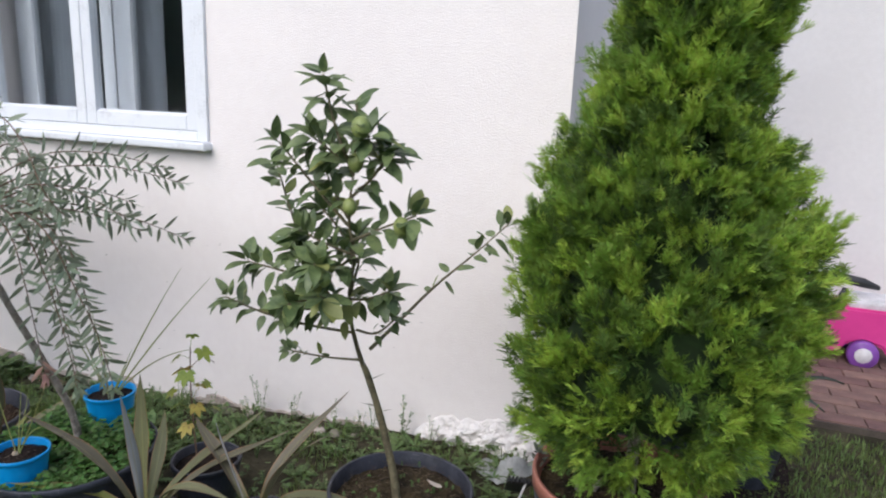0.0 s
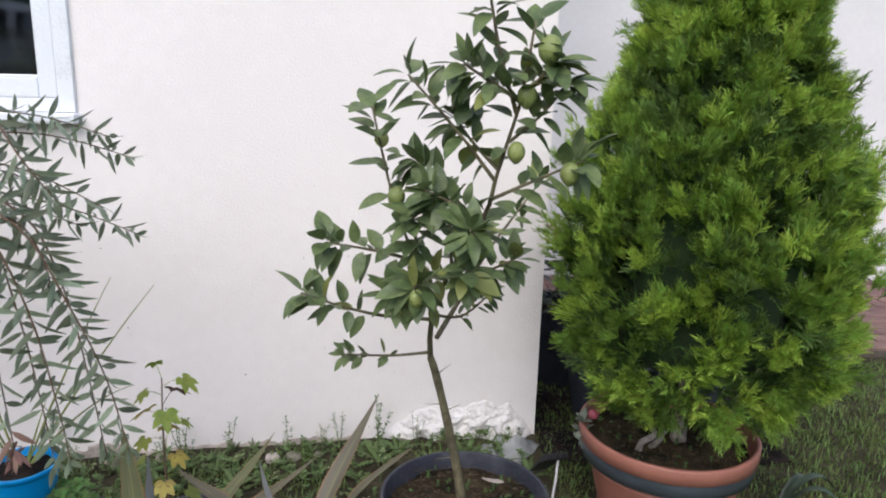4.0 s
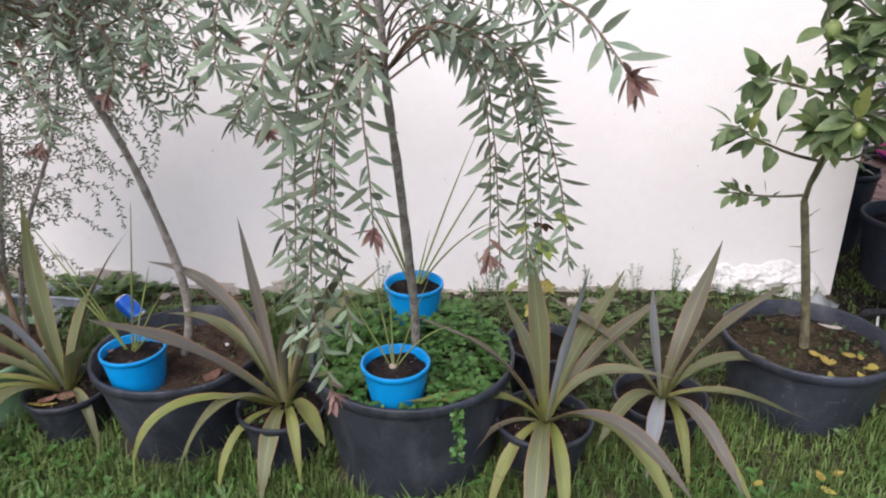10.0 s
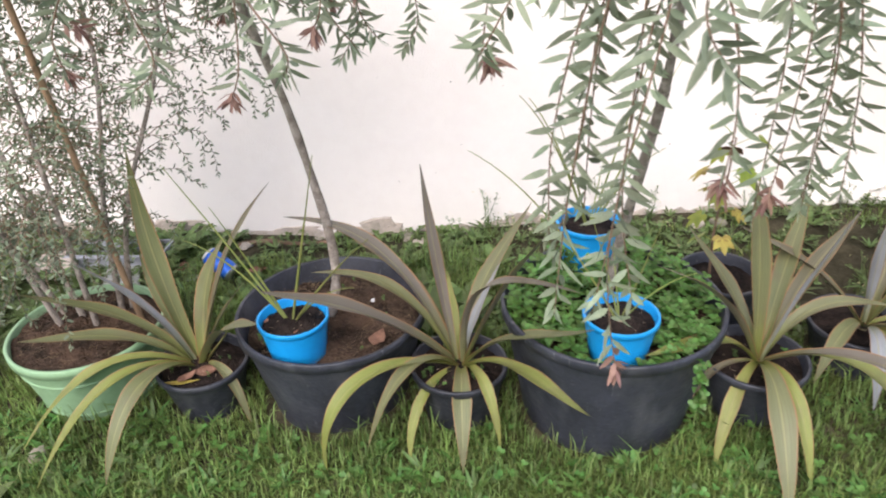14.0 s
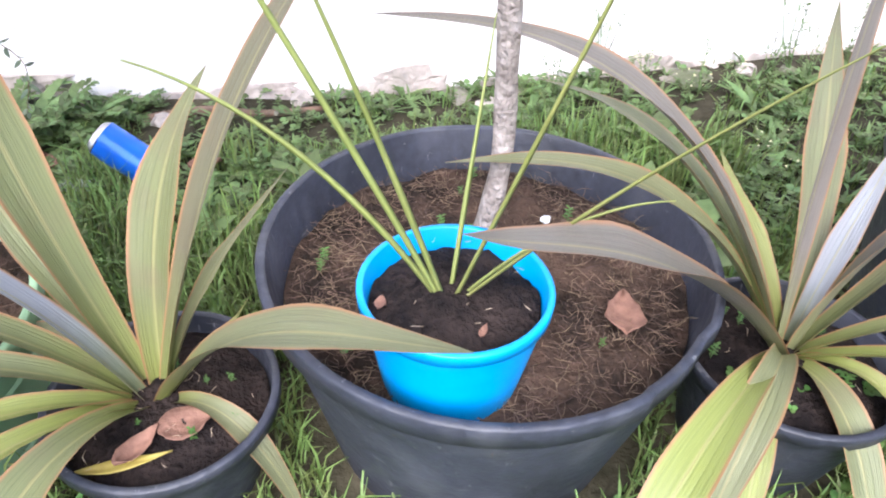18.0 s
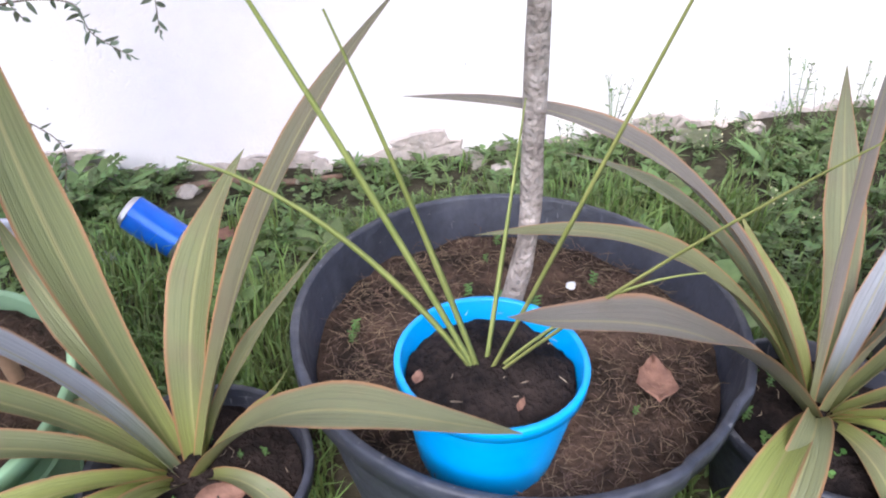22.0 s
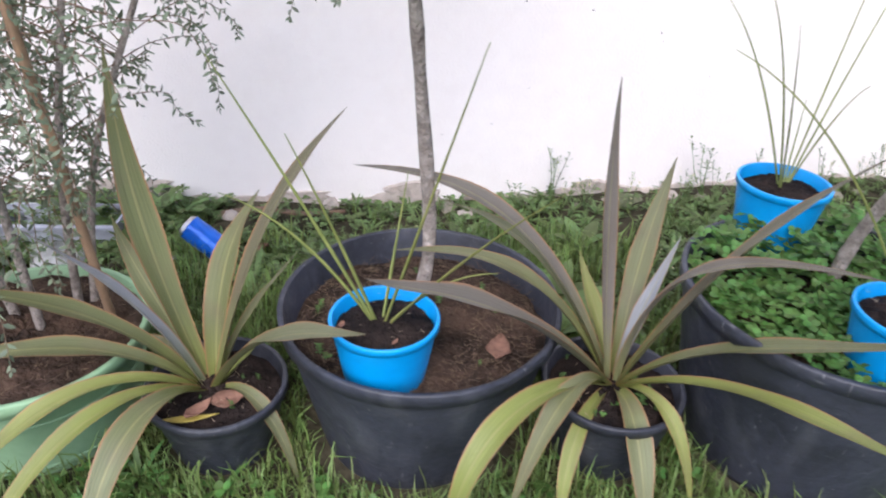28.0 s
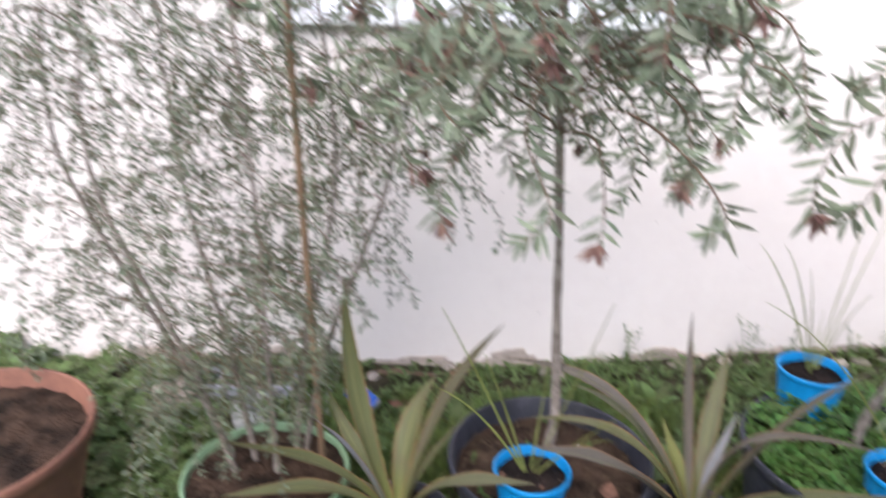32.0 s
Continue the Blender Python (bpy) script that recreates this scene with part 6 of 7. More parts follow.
def maple():
    """A maple seedling with lobed yellow-green leaves in a small black pot."""
    pot("nursery_pot", -1.60, 1.80, 0.10, 0.29, 0.085, 0.11, M_BLACKPOT, M_SOILDARK, 0.03, "small black nursery pot holding a maple seedling", lip=0.008, seed=15, group="nursery pots")
    t = thing("maple_seedling", (-1.63, 1.79, 0.27), "maple seedling with lobed yellowing leaves", "seedling")
    stem("stem", [(-1.63, 1.79, 0.26), (-1.64, 1.79, 0.42), (-1.635, 1.78, 0.56), (-1.63, 1.78, 0.68)], 0.0038, 0.0016, M_TWIG, t, 14, 6)
    rnd = random.Random(9)
    for i in range(15):
        z = 0.36 + 0.32 * i / 14
        az = i * 137.5
        base = Vector((-1.633, 1.785, z))
        out = direction(az, 25)
        L = rnd.uniform(0.035, 0.075)
        tip = base + out * L
        s = Soup()
        v, f = tube([base, base + out * L * 0.5 + Vector((0, 0, 0.004)), tip], [0.0009, 0.0008, 0.0007], 4)
        s.add(v, f)
        size = rnd.uniform(0.035, 0.06)
        down = Vector((out.x, out.y, -0.7)).normalized()
        side = down.cross(Vector((0, 0, 1))).normalized()
        nrm = side.cross(down)
        for ang, k in ((0, 1.0), (42, 0.85), (-42, 0.85), (85, 0.55), (-85, 0.55)):
            w = down * math.cos(radians(ang)) + side * math.sin(radians(ang))
            s.leaf(tip, w, nrm, size * k, size * 0.42, 0.1, 0.15, 3)
        link("leaf", s.mesh("leaf"), M_YELLOW if i in (2, 5, 6, 9) else (M_DRYLEAF if i == 11 else M_MAPLE), t)


M_MAPLE = material("yellow_green_maple_leaf", (0.30, 0.36, 0.06), (0.20, 0.27, 0.05), 0.5, 25, 80, per_object=0.25, trans=0.3)
maple()


def can():
    """A crushed drinks can lying in the grass."""
    t = thing("drink_can", (-3.16, 2.19, 0.07), "dented blue drink can lying in the weeds", "can")
    m = pose(-3.148, 2.15, 0.104, 126, 0, 74)
    prof = [(0.012, -0.057), (0.024, -0.057), (0.027, -0.054), (0.032, -0.047), (0.033, -0.02), (0.033, 0.02), (0.033, 0.045), (0.031, 0.052), (0.027, 0.0575), (0.0255, 0.0575), (0.0245, 0.054), (0.001, 0.054)]
    me = lathe("shell", (0, 0, 0), prof[3:7], 28)
    for v in me.vertices:
        v.co *= 1 - 0.10 * max(0.0, noise.noise(v.co * 40))
    me.transform(m)
    link("shell", me, M_CAN, t)
    for nm, p in (("base", prof[:4]), ("lid", prof[6:])):
        me = lathe(nm, (0, 0, 0), p, 28)
        me.transform(m)
        link(nm, me, M_ALU, t, "bare aluminium end")
    me = lathe("stripe", (0, 0, 0), [(0.0335, -0.012), (0.0337, 0.0), (0.0335, 0.012)], 28)
    sel = [p for p in me.polygons if p.center.x > 0.02]
    me2 = mesh_of("stripe", [v.co for v in me.vertices], [tuple(p.vertices) for p in sel])
    me2.transform(m)
    link("stripe", me2, M_WHITEPL, t, "pale printed mark")


can()


def litter_sheet(name, x, y, z, w, d, mat, label, seed, height=0.03):
    """Crumpled sheet plastic."""
    n = 12
    off = Vector((seed * 5.3, seed, 0))
    verts, faces = [], []
    for i in range(n + 1):
        for k in range(n + 1):
            px_, py_ = (i / n - 0.5) * w, (k / n - 0.5) * d
            a = seed
            h = height * (0.6 + noise.noise(Vector((px_ * 18, py_ * 18, 0)) + off) + 0.5 * noise.noise(Vector((px_ * 50, py_ * 50, 3)) + off))
            h *= 1 - 0.8 * max(abs(i / n - 0.5), abs(k / n - 0.5)) * 2
            verts.append((x + px_ * math.cos(a) - py_ * math.sin(a), y + px_ * math.sin(a) + py_ * math.cos(a), z + h))
    for i in range(n):
        for k in range(n):
            q = i * (n + 1) + k
            faces.append((q, q + 1, q + n + 2, q + n + 1))
    ob = link(name, mesh_of(name, verts, faces), mat)
    ob.modifiers.new("thickness", 'SOLIDIFY').thickness = 0.0015
    return tagged(ob, label, "plastic litter")


litter_sheet("plastic_bag", -0.72, 2.33, 0.18, 0.20, 0.16, M_CLEAR, "crumpled cloudy plastic bag by the house corner", 1.0, 0.06)
litter_sheet("plastic_sheet", -3.50, 2.12, 0.05, 0.22, 0.12, M_CLEAR, "crumpled pale plastic lying in the weeds", 2.0, 0.03)
litter_sheet("plastic_scrap", -3.24, 2.14, 0.05, 0.06, 0.04, M_CLEAR, "scrap of clear plastic beside the can", 3.0, 0.02)


def planter(x, y, z, label):
    """An old window-box lying in the weeds: a long grey trough with ribs."""
    t = thing("trough", (x, y, z), label, "planter")
    part("base", box_bm(x - 0.17, x + 0.17, y - 0.055, y + 0.055, z, z + 0.006, 0.002), M_GREYPL, t)
    for a, b, c, d in ((x - 0.175, x + 0.175, y - 0.062, y - 0.056), (x - 0.175, x + 0.175, y + 0.056, y + 0.062)):
        part("side", box_bm(a, b, c, d, z, z + 0.055, 0.002), M_GREYPL, t)
    for xx in (x - 0.172, x + 0.172):
        part("end", box_bm(xx - 0.003, xx + 0.003, y - 0.056, y + 0.056, z, z + 0.055, 0.001), M_GREYPL, t)
    part("lip", box_bm(x - 0.185, x + 0.185, y - 0.075, y - 0.0625, z + 0.046, z + 0.057, 0.003), M_GREYPL, t)


planter(-3.56, 2.27, gz(-3.5, 2.25) + 0.005, "long grey plastic trough lying in the weeds")


def hand_rake():
    """A small black rake head with a pale handle leaning on the pot."""
    t = thing("hand_rake", (-0.625, 2.14, 0.19), "black plastic rake head with a thin white edge", "garden tool")
    bm = box_bm(-0.045, 0.045, -0.004, 0.004, -0.05, 0.05, 0.003)
    for v in bm.verts:
        v.co.x *= 1.0 - 0.35 * (v.co.z < 0)
    bm.transform(pose(-0.625, 2.14, 0.25, 40, 8, 25))
    part("head", bm, M_DARKPL, t)
    for i in range(7):
        b2 = box_bm(-0.003, 0.003, -0.004, 0.014, 0.035, 0.062, 0.001)
        b2.transform(pose(-0.625, 2.14, 0.25, 40, 8, 25) @ Matrix.Translation((-0.039 + 0.013 * i, -0.006, 0)))
        part("tooth", b2, M_DARKPL, t)
    v, f = tube([(-0.59, 2.13, 0.28), (-0.605, 2.08, 0.23), (-0.63, 2.02, 0.17)], [0.004, 0.004, 0.003], 6)
    link("edge", mesh_of("edge", v, f), M_WHITEPL, t, "white plastic edge")


hand_rake()

# band and mouldings of the terracotta pot
link("band", lathe("band", (-0.30, 2.04, 0.12), [(0.226, 0.215), (0.2405, 0.222), (0.2475, 0.262), (0.2445, 0.270)], 56), M_BAND, pot_t, "dark grey glazed band")
for h in (0.05, 0.20, 0.208):
    r = 0.165 + (0.245 - 0.165) * h / 0.31
    link("moulding", lathe("moulding", (-0.30, 2.04, 0.12), [(r, h - 0.004), (r + 0.003, h - 0.001), (r + 0.003, h + 0.001), (r, h + 0.004)], 56), M_TERRA, pot_t)
# mouldings on the green pot
for h in (0.04, 0.155):
    r = 0.155 + 0.047 * h / 0.222
    link("moulding", lathe("moulding", (-3.325, 1.655, -0.01), [(r, h - 0.005), (r + 0.003, h - 0.001), (r + 0.003, h + 0.001), (r, h + 0.005)], 56), M_GREENPOT, pot_g)

# a gnarled root and a succulent in the terracotta pot
for k, pts in enumerate(([(-0.40, 1.98, 0.37), (-0.40, 1.96, 0.42), (-0.37, 1.95, 0.45), (-0.385, 1.97, 0.48)], [(-0.37, 2.0, 0.37), (-0.35, 1.97, 0.42), (-0.33, 1.98, 0.445)])):
    rt = thing("dry_root", pts[0], "gnarled grey-brown root standing in the pot", "root")
    stem("root", pts, 0.011, 0.006, M_BARK, rt, 12, 8, 0.2, k)


def succulent(x, y, z):
    t = thing("succulent", (x, y, z), "grey-green succulent with a pink bud at the pot's rim", "succulent")
    rnd = random.Random(4)
    for i in range(16):
        s = Soup()
        s.leaf(Vector((x, y, z - 0.05 * (i % 3) * 0.6)), direction(i * 137.5, rnd.uniform(-30, 60)), Vector((0, 0, 1)), rnd.uniform(0.03, 0.05), 0.022, -0.2, 0.5, 4)
        link("leaf", s.mesh("leaf"), M_SUCC, t)
    bm = bmesh.new()
    bmesh.ops.create_icosphere(bm, subdivisions=2, radius=0.015)
    for v in bm.verts:
        v.co = v.co * (1 + 0.2 * noise.noise(v.co * 80)) + Vector((x + 0.03, y - 0.01, z + 0.03))
    part("bud", bm, M_PINKBUD, t, "dusty pink bud", True)


M_SUCC = material("grey_green_succulent", (0.22, 0.26, 0.20), (0.16, 0.18, 0.15), 0.6, 20, 80, per_object=0.2)
M_PINKBUD = material("dusty_pink_petal", (0.50, 0.12, 0.16), (0.38, 0.08, 0.12), 0.6, 20, 80)
succulent(-0.545, 2.06, 0.43)

# ---- behind the corner: more pots, paving and toys ----
pot("plant_pot", -0.27, 2.66, 0.12, 0.42, 0.14, 0.19, M_BLACKPOT, M_SOILDARK, 0.05, "black plastic pot behind the conifer", seed=31, group="large black pots")
M_DARKSTRAP = material("dark_green_strap_leaf", (0.05, 0.075, 0.05), (0.03, 0.045, 0.03), 0.45, 12, 60, per_object=0.3)


def yucca(x, y, z, tips, label, width=0.045):
    t = thing("yucca", (x, y, z), label, "strap-leaved plant")
    for tx, ty, tz in tips:
        s = Soup()
        p, tip = Vector((x, y, z)), Vector((tx, ty, tz))
        n = 12
        ctrl = p.lerp(tip, 0.5) + Vector((0, 0, 0.16))
        for i in range(n + 1):
            u = i / n
            q = p * (1 - u) ** 2 + ctrl * 2 * u * (1 - u) + tip * u * u
            d = (tip - p).normalized()
            sd = d.cross(Vector((0, 0, 1))).normalized() * width * 0.5 * (0.5 + 0.5 * min(1, u * 3)) * (1 - max(0, (u - 0.5) * 2) ** 2) 
            s.v += [q + sd + Vector((0, 0, 0.006)), q, q - sd + Vector((0, 0, 0.006))]
        for i in range(n):
            for k in range(2):
                s.f.append((i * 3 + k, i * 3 + k + 1, i * 3 + k + 4, i * 3 + k + 3))
        link("leaf", s.mesh("leaf"), M_DARKSTRAP, t)


yucca(-0.27, 2.66, 0.40, [(-0.50, 2.55, 1.0), (-0.44, 2.5, 0.95), (-0.58, 2.7, 0.86), (-0.3, 2.8, 1.05), (-0.5, 2.85, 0.95), (-0.2, 2.5, 0.9), (-0.1, 2.8, 0.9), (-0.55, 2.5, 0.7), (-0.4, 2.95, 0.8)], "dark green strap-leaved plant behind the conifer")
pot("plant_pot", 0.06, 2.72, 0.12, 0.38, 0.12, 0.16, M_BLACKPOT, M_SOILDARK, 0.05, "black plastic pot with a dark yucca", seed=32, group="large black pots")
yucca(0.06, 2.72, 0.36, [(0.37, 2.75, 0.56), (0.31, 2.66, 0.48), (0.36, 2.9, 0.66), (0.18, 2.4, 0.5), (-0.15, 2.6, 0.6), (0.1, 3.0, 0.75), (0.3, 2.8, 0.78), (-0.05, 2.9, 0.8)], "dark green yucca with drooping leaves in a pot")
yucca(0.02, 1.98, 0.17, [(0.17, 1.90, 0.24), (0.14, 1.85, 0.17), (0.10, 1.84, 0.17), (0.2, 2.0, 0.25), (0.19, 2.08, 0.2)], "pale strap leaves growing beside the terracotta pot", 0.025)

fl = thing("begonia", (-0.5, 2.82, 0.6), "salmon-pink flowers on a potted begonia", "flower")
pot("plant_pot", -0.44, 3.02, 0.12, 0.5, 0.11, 0.15, M_BLACKPOT, M_SOILDARK, 0.05, "dark pot with a pink-flowering plant", seed=33, group="large black pots")
rf = random.Random(12)
sl = Soup()
for i in range(26):
    sf = Soup()
    p = Vector((-0.47 + rf.uniform(-0.09, 0.09), 2.98 + rf.uniform(-0.08, 0.08), 0.80 + rf.uniform(-0.05, 0.06)))
    for k in range(5):
        sf.leaf(p, direction(k * 72 + i * 20, 25), Vector((0, 0, 1)), 0.022, 0.018, 0.1, 0.2, 2)
    link("flower_head", sf.mesh("flower_head"), M_PINKBUD, fl)
for i in range(110):
    p = Vector((-0.45 + rf.uniform(-0.15, 0.15), 3.0 + rf.uniform(-0.13, 0.13), 0.48 + rf.uniform(0, 0.3)))
    sl.leaf(p, direction(rf.uniform(0, 360), rf.uniform(-20, 40)), Vector((0, 0, 1)), 0.06, 0.04, 0.2, 0.2, 3)
link("foliage", sl.mesh("foliage"), M_DARKSTRAP, fl)


def ring(name, centre, R, r, m, mat, parent, label=""):
    verts, faces, A, B = [], [], 32, 10
    for i in range(A):
        a = 2 * math.pi * i / A
        for k in range(B):
            b = 2 * math.pi * k / B
            q = m @ Vector(((R + r * math.cos(b)) * math.cos(a), (R + r * math.cos(b)) * math.sin(a), r * math.sin(b)))
            verts.append(q + Vector(centre))
            faces.append((i * B + k, ((i + 1) % A) * B + k, ((i + 1) % A) * B + (k + 1) % B, i * B + (k + 1) % B))
    return link(name, mesh_of(name, verts, faces), mat, parent, label)


def wheel(x, y, z, r, w, parent, tyre, hub):
    me = lathe("wheel", (0, 0, 0), [(0.001, -w / 2), (r * 0.9, -w / 2), (r, -w * 0.35), (r, w * 0.35), (r * 0.9, w / 2), (0.001, w / 2)], 28)
    me.transform(pose(x, y, z, 90, 0, 0))
    wh = link("wheel", me, tyre, parent, "purple plastic wheel")
    me = lathe("hub_cap", (0, 0, 0), [(0.001, w / 2 + 0.008), (r * 0.4, w / 2 + 0.006), (r * 0.55, w / 2 + 0.001)], 20)
    me.transform(pose(x, y, z, 90, 0, 0))
    hc = link("hub_cap", me, hub)
    hc.parent = wh
    return wh


def ride_on_car():
    x0, y0, z0 = 0.25, 4.12, 0.19
    t = thing("toy_car", (x0 + 0.3, y0 + 0.12, z0), "pink and white plastic ride-on toy car on the paving", "toy")
    bm = bmesh.new()
    outline = [(0.0, 0.06), (0.0, 0.22), (0.05, 0.25), (0.16, 0.255), (0.20, 0.235), (0.24, 0.25), (0.34, 0.30), (0.60, 0.30), (0.64, 0.24), (0.64, 0.06), (0.58, 0.05), (0.53, 0.11), (0.45, 0.13), (0.38, 0.11), (0.34, 0.05), (0.16, 0.045), (0.13, 0.09), (0.06, 0.09)]
    front = [bm.verts.new((x0 + a, y0, z0 + b)) for a, b in outline]
    back = [bm.verts.new((x0 + a, y0 + 0.26, z0 + b)) for a, b in outline]
    n = len(outline)
    bm.faces.new(front)
    bm.faces.new(back[::-1])
    for i in range(n):
        bm.faces.new((front[i], back[i], back[(i + 1) % n], front[(i + 1) % n]))
    bmesh.ops.recalc_face_normals(bm, faces=bm.faces[:])
    bmesh.ops.bevel(bm, geom=bm.edges[:], offset=0.012, segments=2, affect='EDGES')
    part("body", bm, M_PINK, t, "glossy pink plastic body")
    part("door_panel", box_bm(x0 + 0.03, x0 + 0.19, y0 - 0.004, y0 + 0.004, z0 + 0.14, z0 + 0.22, 0.003), M_WHITEPL, t, "white printed panel")
    for xx, cc in ((0.075, M_PINK), (0.135, M_YELLOW)):
        me = lathe("sticker", (0, 0, 0), [(0.001, 0.0), (0.018, 0.0), (0.018, 0.002)], 16)
        me.transform(pose(x0 + xx, y0 - 0.006, z0 + 0.18, 90, 0, 0))
        link("sticker", me, cc, t)
    part("seat", box_bm(x0 + 0.36, x0 + 0.62, y0 + 0.02, y0 + 0.24, z0 + 0.29, z0 + 0.345, 0.02), M_WHITEPL, t, "white plastic seat")
    v, f = tube(spline([(x0 + 0.02, y0 + 0.05, z0 + 0.31), (x0 + 0.10, y0 + 0.05, z0 + 0.365), (x0 + 0.19, y0 + 0.05, z0 + 0.33), (x0 + 0.30, y0 + 0.05, z0 + 0.26)], 12), [0.022] * 12, 10)
    link("windscreen_frame", mesh_of("windscreen_frame", v, f), M_WHITEPL, t, "white windscreen frame")
    v, f = tube([(x0 + 0.31, y0 + 0.1, z0 + 0.27), (x0 + 0.345, y0 + 0.1, z0 + 0.38)], [0.014, 0.014], 10)
    link("steering_column", mesh_of("steering_column", v, f), M_DARKPL, t, "black steering column")
    v, f = tube([(x0 + 0.25, y0 + 0.1, z0 + 0.43), (x0 + 0.29, y0 + 0.1, z0 + 0.44), (x0 + 0.42, y0 + 0.1, z0 + 0.42), (x0 + 0.50, y0 + 0.1, z0 + 0.40)], [0.015, 0.024, 0.026, 0.012], 10)
    link("handlebar", mesh_of("handlebar", v, f), M_DARKPL, t, "black padded handlebar")
    for xx in (0.095, 0.455):
        for yy in (y0 - 0.005, y0 + 0.265):
            wheel(x0 + xx, yy, z0 + 0.06, 0.06 if xx < 0.2 else 0.075, 0.05, t, M_PURPLE, M_WHITEPL)


ride_on_car()


def scooter():
    x, y = 0.165, 4.45
    t = thing("toy_scooter", (x, y, 0.19), "child's scooter with a green bell and grey ring", "toy")
    v, f = tube([(x - 0.05, y, 0.2), (x - 0.02, y, 0.5), (x + 0.02, y, 0.72)], [0.012] * 3, 8)
    link("pole", mesh_of("pole", v, f), M_DARKPL, t)
    v, f = tube(spline([(x - 0.01, y, 0.70), (x + 0.04, y, 0.74), (x + 0.08, y, 0.70)], 8), [0.016, 0.02, 0.022, 0.024, 0.024, 0.024, 0.022, 0.016], 10)
    link("grip", mesh_of("grip", v, f), M_DARKPL, t, "black rubber grip")
    bm = bmesh.new()
    bmesh.ops.create_icosphere(bm, subdivisions=2, radius=0.035)
    for q in bm.verts:
        q.co = Vector((q.co.x * 0.8, q.co.y * 0.8, q.co.z * 1.3 + 0.012 * math.sin(q.co.z * 120))) + Vector((x + 0.05, y, 0.83))
    part("bell", bm, M_GREENTOY, t, "sea-green plastic bell", True)
    ring("hoop", (x + 0.03, y, 1.0), 0.055, 0.016, Matrix.Rotation(radians(58), 3, 'X') @ Matrix.Rotation(radians(-15), 3, 'Y'), M_GREYPL, t, "grey rubber ring")
    v, f = tube([(x + 0.02, y, 0.72), (x - 0.03, y, 0.85), (x - 0.02, y, 0.97)], [0.01] * 3, 8)
    link("stalk", mesh_of("stalk", v, f), M_DARKPL, t)
    part("deck", box_bm(x - 0.05, x + 0.30, y - 0.05, y + 0.05, 0.215, 0.245, 0.008), M_DARKPL, t)
    for xx in (-0.05, 0.30):
        wheel(x + xx, y, 0.225, 0.045, 0.03, t, M_PURPLE, M_WHITEPL)


M_GREENTOY = material("sea_green_plastic", (0.03, 0.35, 0.22), None, 0.4)
scooter()

# dark ground under the conifer and beyond the corner
darkground = heightfield("dark_ground", span(-0.6, 0.25, 24), span(2.3, 3.3, 26), M_SOILDARK, 0.012, 0.02)
tagged(darkground, "dark uneven ground behind the corner", "soil", kind="structure")

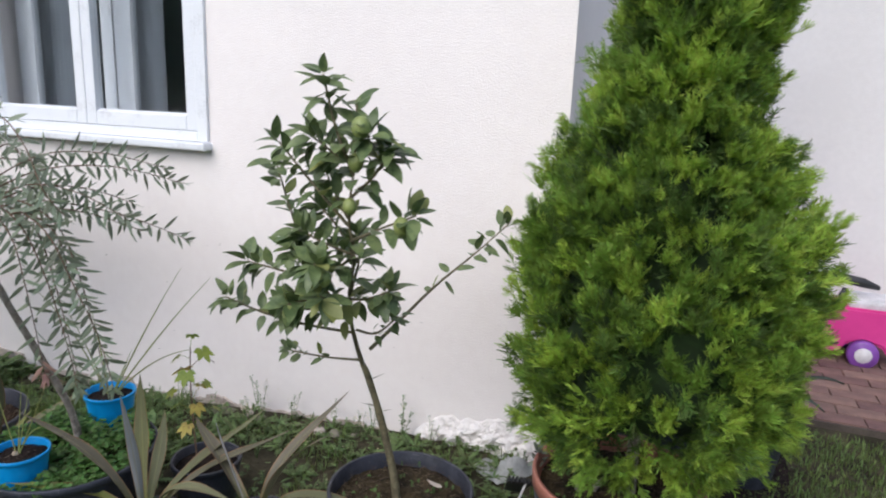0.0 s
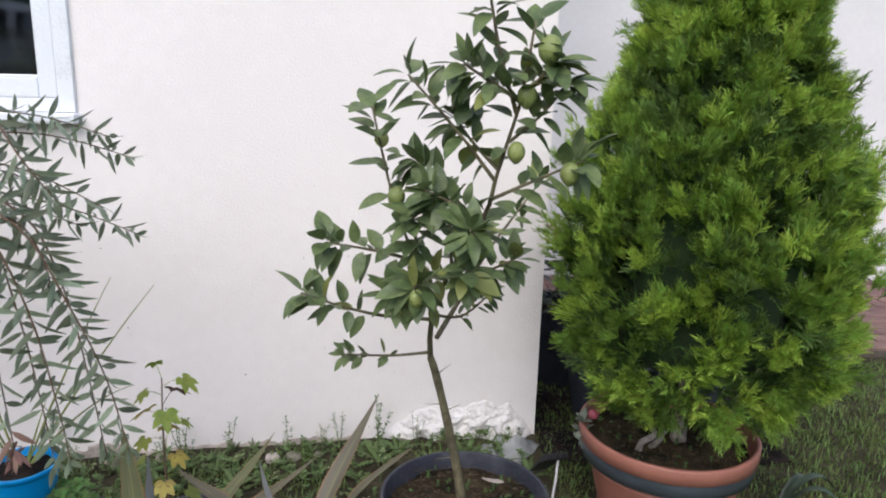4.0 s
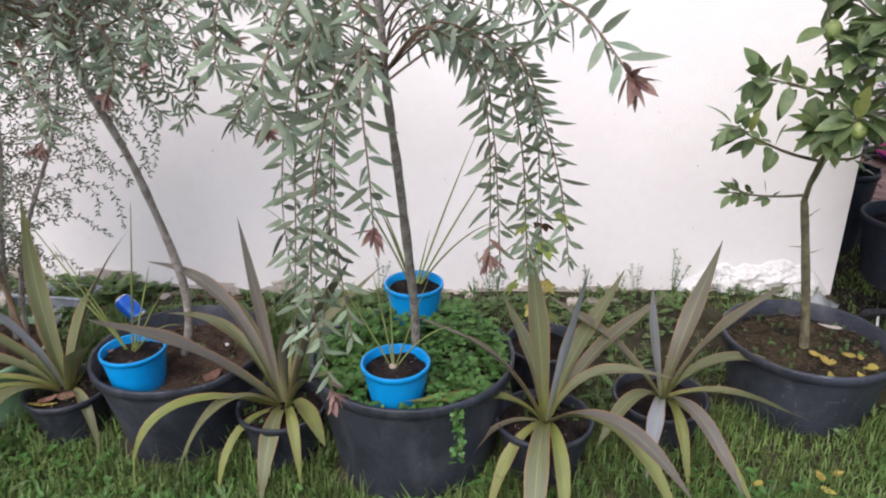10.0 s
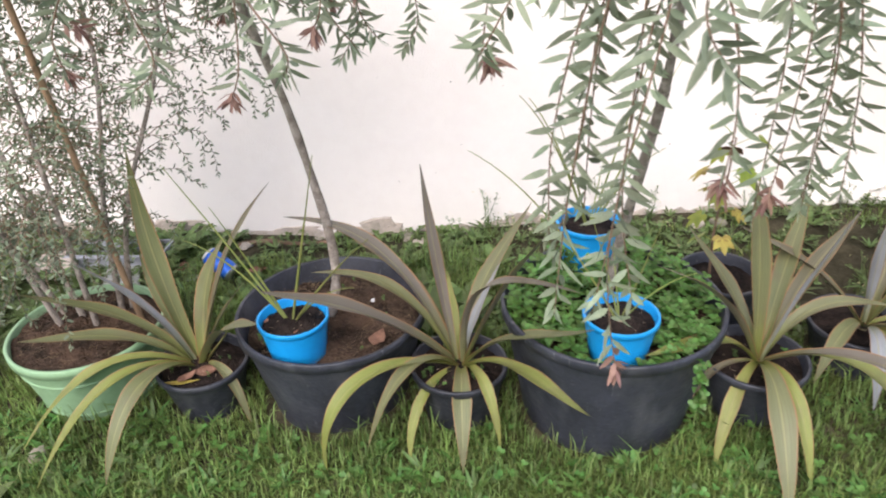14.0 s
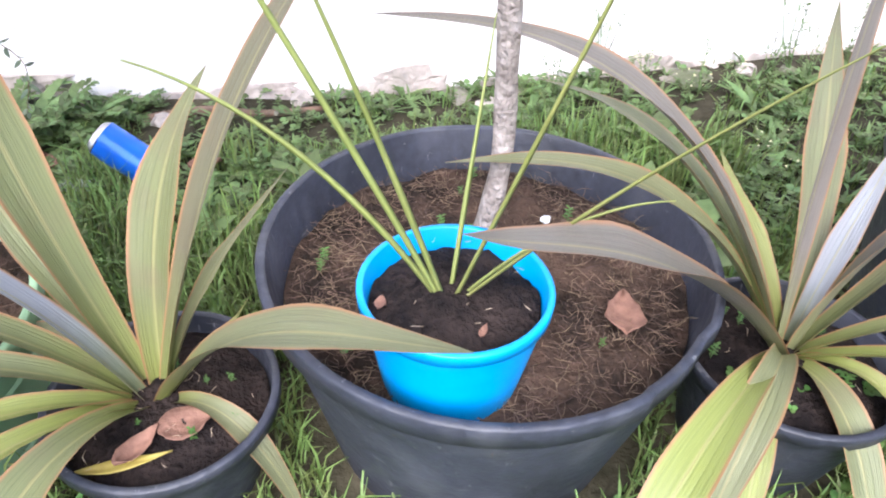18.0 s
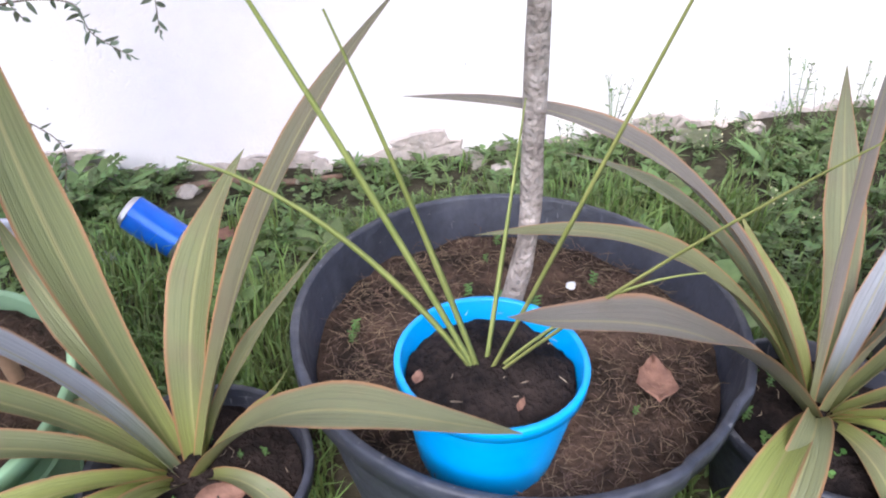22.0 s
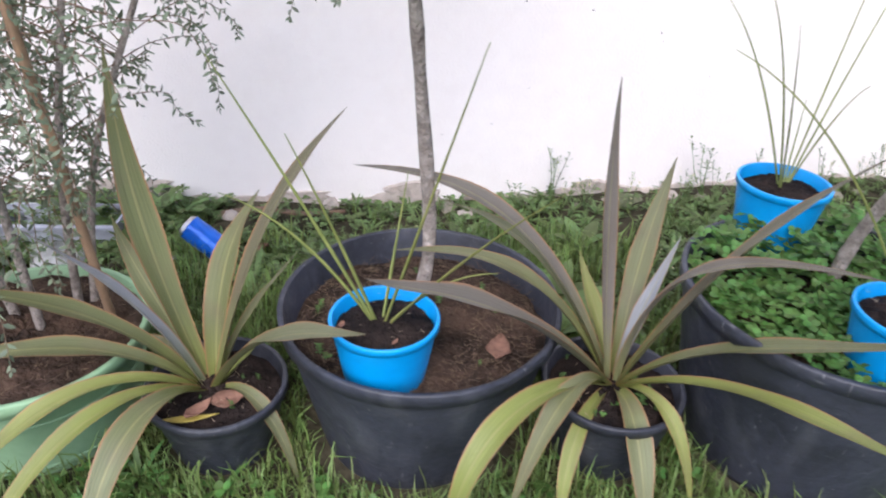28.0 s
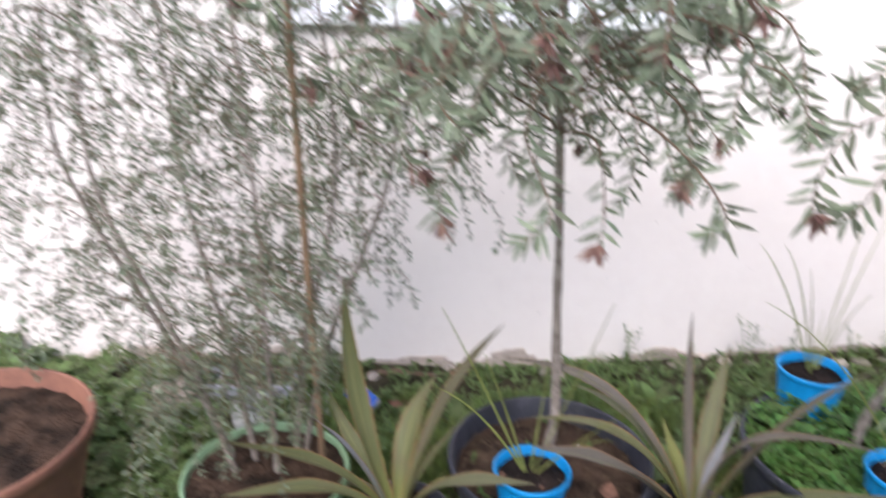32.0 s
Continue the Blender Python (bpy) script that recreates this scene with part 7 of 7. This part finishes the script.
# ---- the rest of the garden behind the camera, with an added dark backdrop ----
def parked_car(x, y, z, turn):
    """A small white hatchback with a red lamp cluster, seen only as a reflection."""
    t = thing("parked_car", (x, y, z), "white hatchback car parked across the garden", "car")
    m = pose(x, y, z, 0, 0, turn)
    side = [(-1.9, 0.25), (-1.95, 0.55), (-1.85, 0.85), (-0.95, 0.98), (-0.45, 1.38), (0.2, 1.45), (1.2, 1.40), (1.75, 0.95), (1.85, 0.5), (1.8, 0.25), (1.55, 0.22), (1.45, 0.5), (1.2, 0.6), (0.95, 0.5), (0.85, 0.22), (-0.95, 0.22), (-1.05, 0.5), (-1.3, 0.6), (-1.55, 0.5), (-1.65, 0.22)]
    bm = bmesh.new()
    lo = [bm.verts.new((a, -0.82 + 0.16 * step(0.9, 1.45, b), b)) for a, b in side]
    hi = [bm.verts.new((a, 0.82 - 0.16 * step(0.9, 1.45, b), b)) for a, b in side]
    n = len(side)
    bm.faces.new(lo)
    bm.faces.new(hi[::-1])
    for i in range(n):
        bm.faces.new((lo[i], hi[i], hi[(i + 1) % n], lo[(i + 1) % n]))
    bmesh.ops.recalc_face_normals(bm, faces=bm.faces[:])
    bmesh.ops.bevel(bm, geom=bm.edges[:], offset=0.04, segments=2, affect='EDGES')
    bm.transform(m)
    part("body", bm, M_WHITEPL, t, "white car body", True)
    for s in (-1, 1):
        for a, b in ((-0.78, 0.22), (0.27, 1.12)):
            bm = bmesh.new()
            q = [(a + 0.08, 0.99), (b, 0.99), (b - 0.03, 1.34), (a + (0.42 if a < 0 else 0.0), 1.34)]
            vs = [bm.verts.new((px_, s * (0.835 - 0.16 * step(0.9, 1.45, pz_)), pz_)) for px_, pz_ in q]
            bm.faces.new(vs)
            bmesh.ops.solidify(bm, geom=bm.faces[:], thickness=0.012)
            bm.transform(m)
            part("side_window", bm, M_DARKPL, t, "dark side window")
        for a in (-1.3, 1.2):
            me = lathe("tyre", (0, 0, 0), [(0.001, -0.09), (0.27, -0.09), (0.3, -0.06), (0.3, 0.06), (0.27, 0.09), (0.001, 0.09)], 28)
            me.transform(m @ pose(a, s * 0.74, 0.3, 90, 0, 0))
            link("wheel", me, M_DARKPL, t)
    bm = box_bm(1.66, 1.86, -0.7, 0.7, 0.68, 0.88, 0.03)
    bm.transform(m)
    part("rear_lamp", bm, M_REDLAMP, t, "red rear lamp band")
    bm = box_bm(-0.95, -0.5, -0.6, 0.6, 1.02, 1.3, 0.01)
    bm.transform(m)
    part("windscreen", bm, M_DARKPL, t, "dark windscreen")


M_REDLAMP = material("red_lamp_plastic", (0.45, 0.02, 0.03), None, 0.25)
tagged(part("raised_drive", box_bm(-14, -3.2, -9.6, -2.9, -0.2, 0.9, 0.02), M_BRICK), "raised paved drive across the garden", "drive", kind="structure")
# unseen hedge, added so that the window glass reflects something dark
hedge = box_bm(-24, 8, -11.4, -10.4, -0.2, 4.4)
bmesh.ops.subdivide_edges(hedge, edges=hedge.edges[:], cuts=22, use_grid_fill=True)
for v in hedge.verts:
    v.co += Vector((1, 1, 1)) * 0.35 * noise.noise(v.co * 1.3)
tagged(part("backdrop_hedge", hedge, M_DARKFILL), "unseen dark hedge added to darken the window reflection", "hedge", kind="structure")
parked_car(-6.35, -5.13, 0.9, 140)

# ---- paving ----
pave = thing("pavement", (1.0, 4.0, 0.17), "red-brown brick paving beside the lawn", "paving", kind="structure")
part("bedding", box_bm(CORNER - 0.0, 3.2, 3.30, 4.6, 0.0, 0.178), M_JOINT, pave)
bm = box_bm(-0.097, 0.097, -0.047, 0.047, -0.03, 0.0, 0.004)
brick_me = bpy.data.meshes.new("brick")
bm.to_mesh(brick_me)
bm.free()
brick_me.materials.append(M_BRICK)
rp = random.Random(8)
for j in range(13):
    for i in range(17):
        x = -0.5 + i * 0.2 + (0.1 if j % 2 else 0.0)
        y = 3.36 + j * 0.1
        ob = new("brick", brick_me)
        ob.matrix_basis = pose(x, y, 0.188 + rp.uniform(-0.003, 0.003), rp.uniform(-1, 1), rp.uniform(-1, 1), rp.uniform(-1.2, 1.2))
        ob.parent = pave
        ob.matrix_parent_inverse = Matrix.Translation((-1.0, -4.0, -0.17))
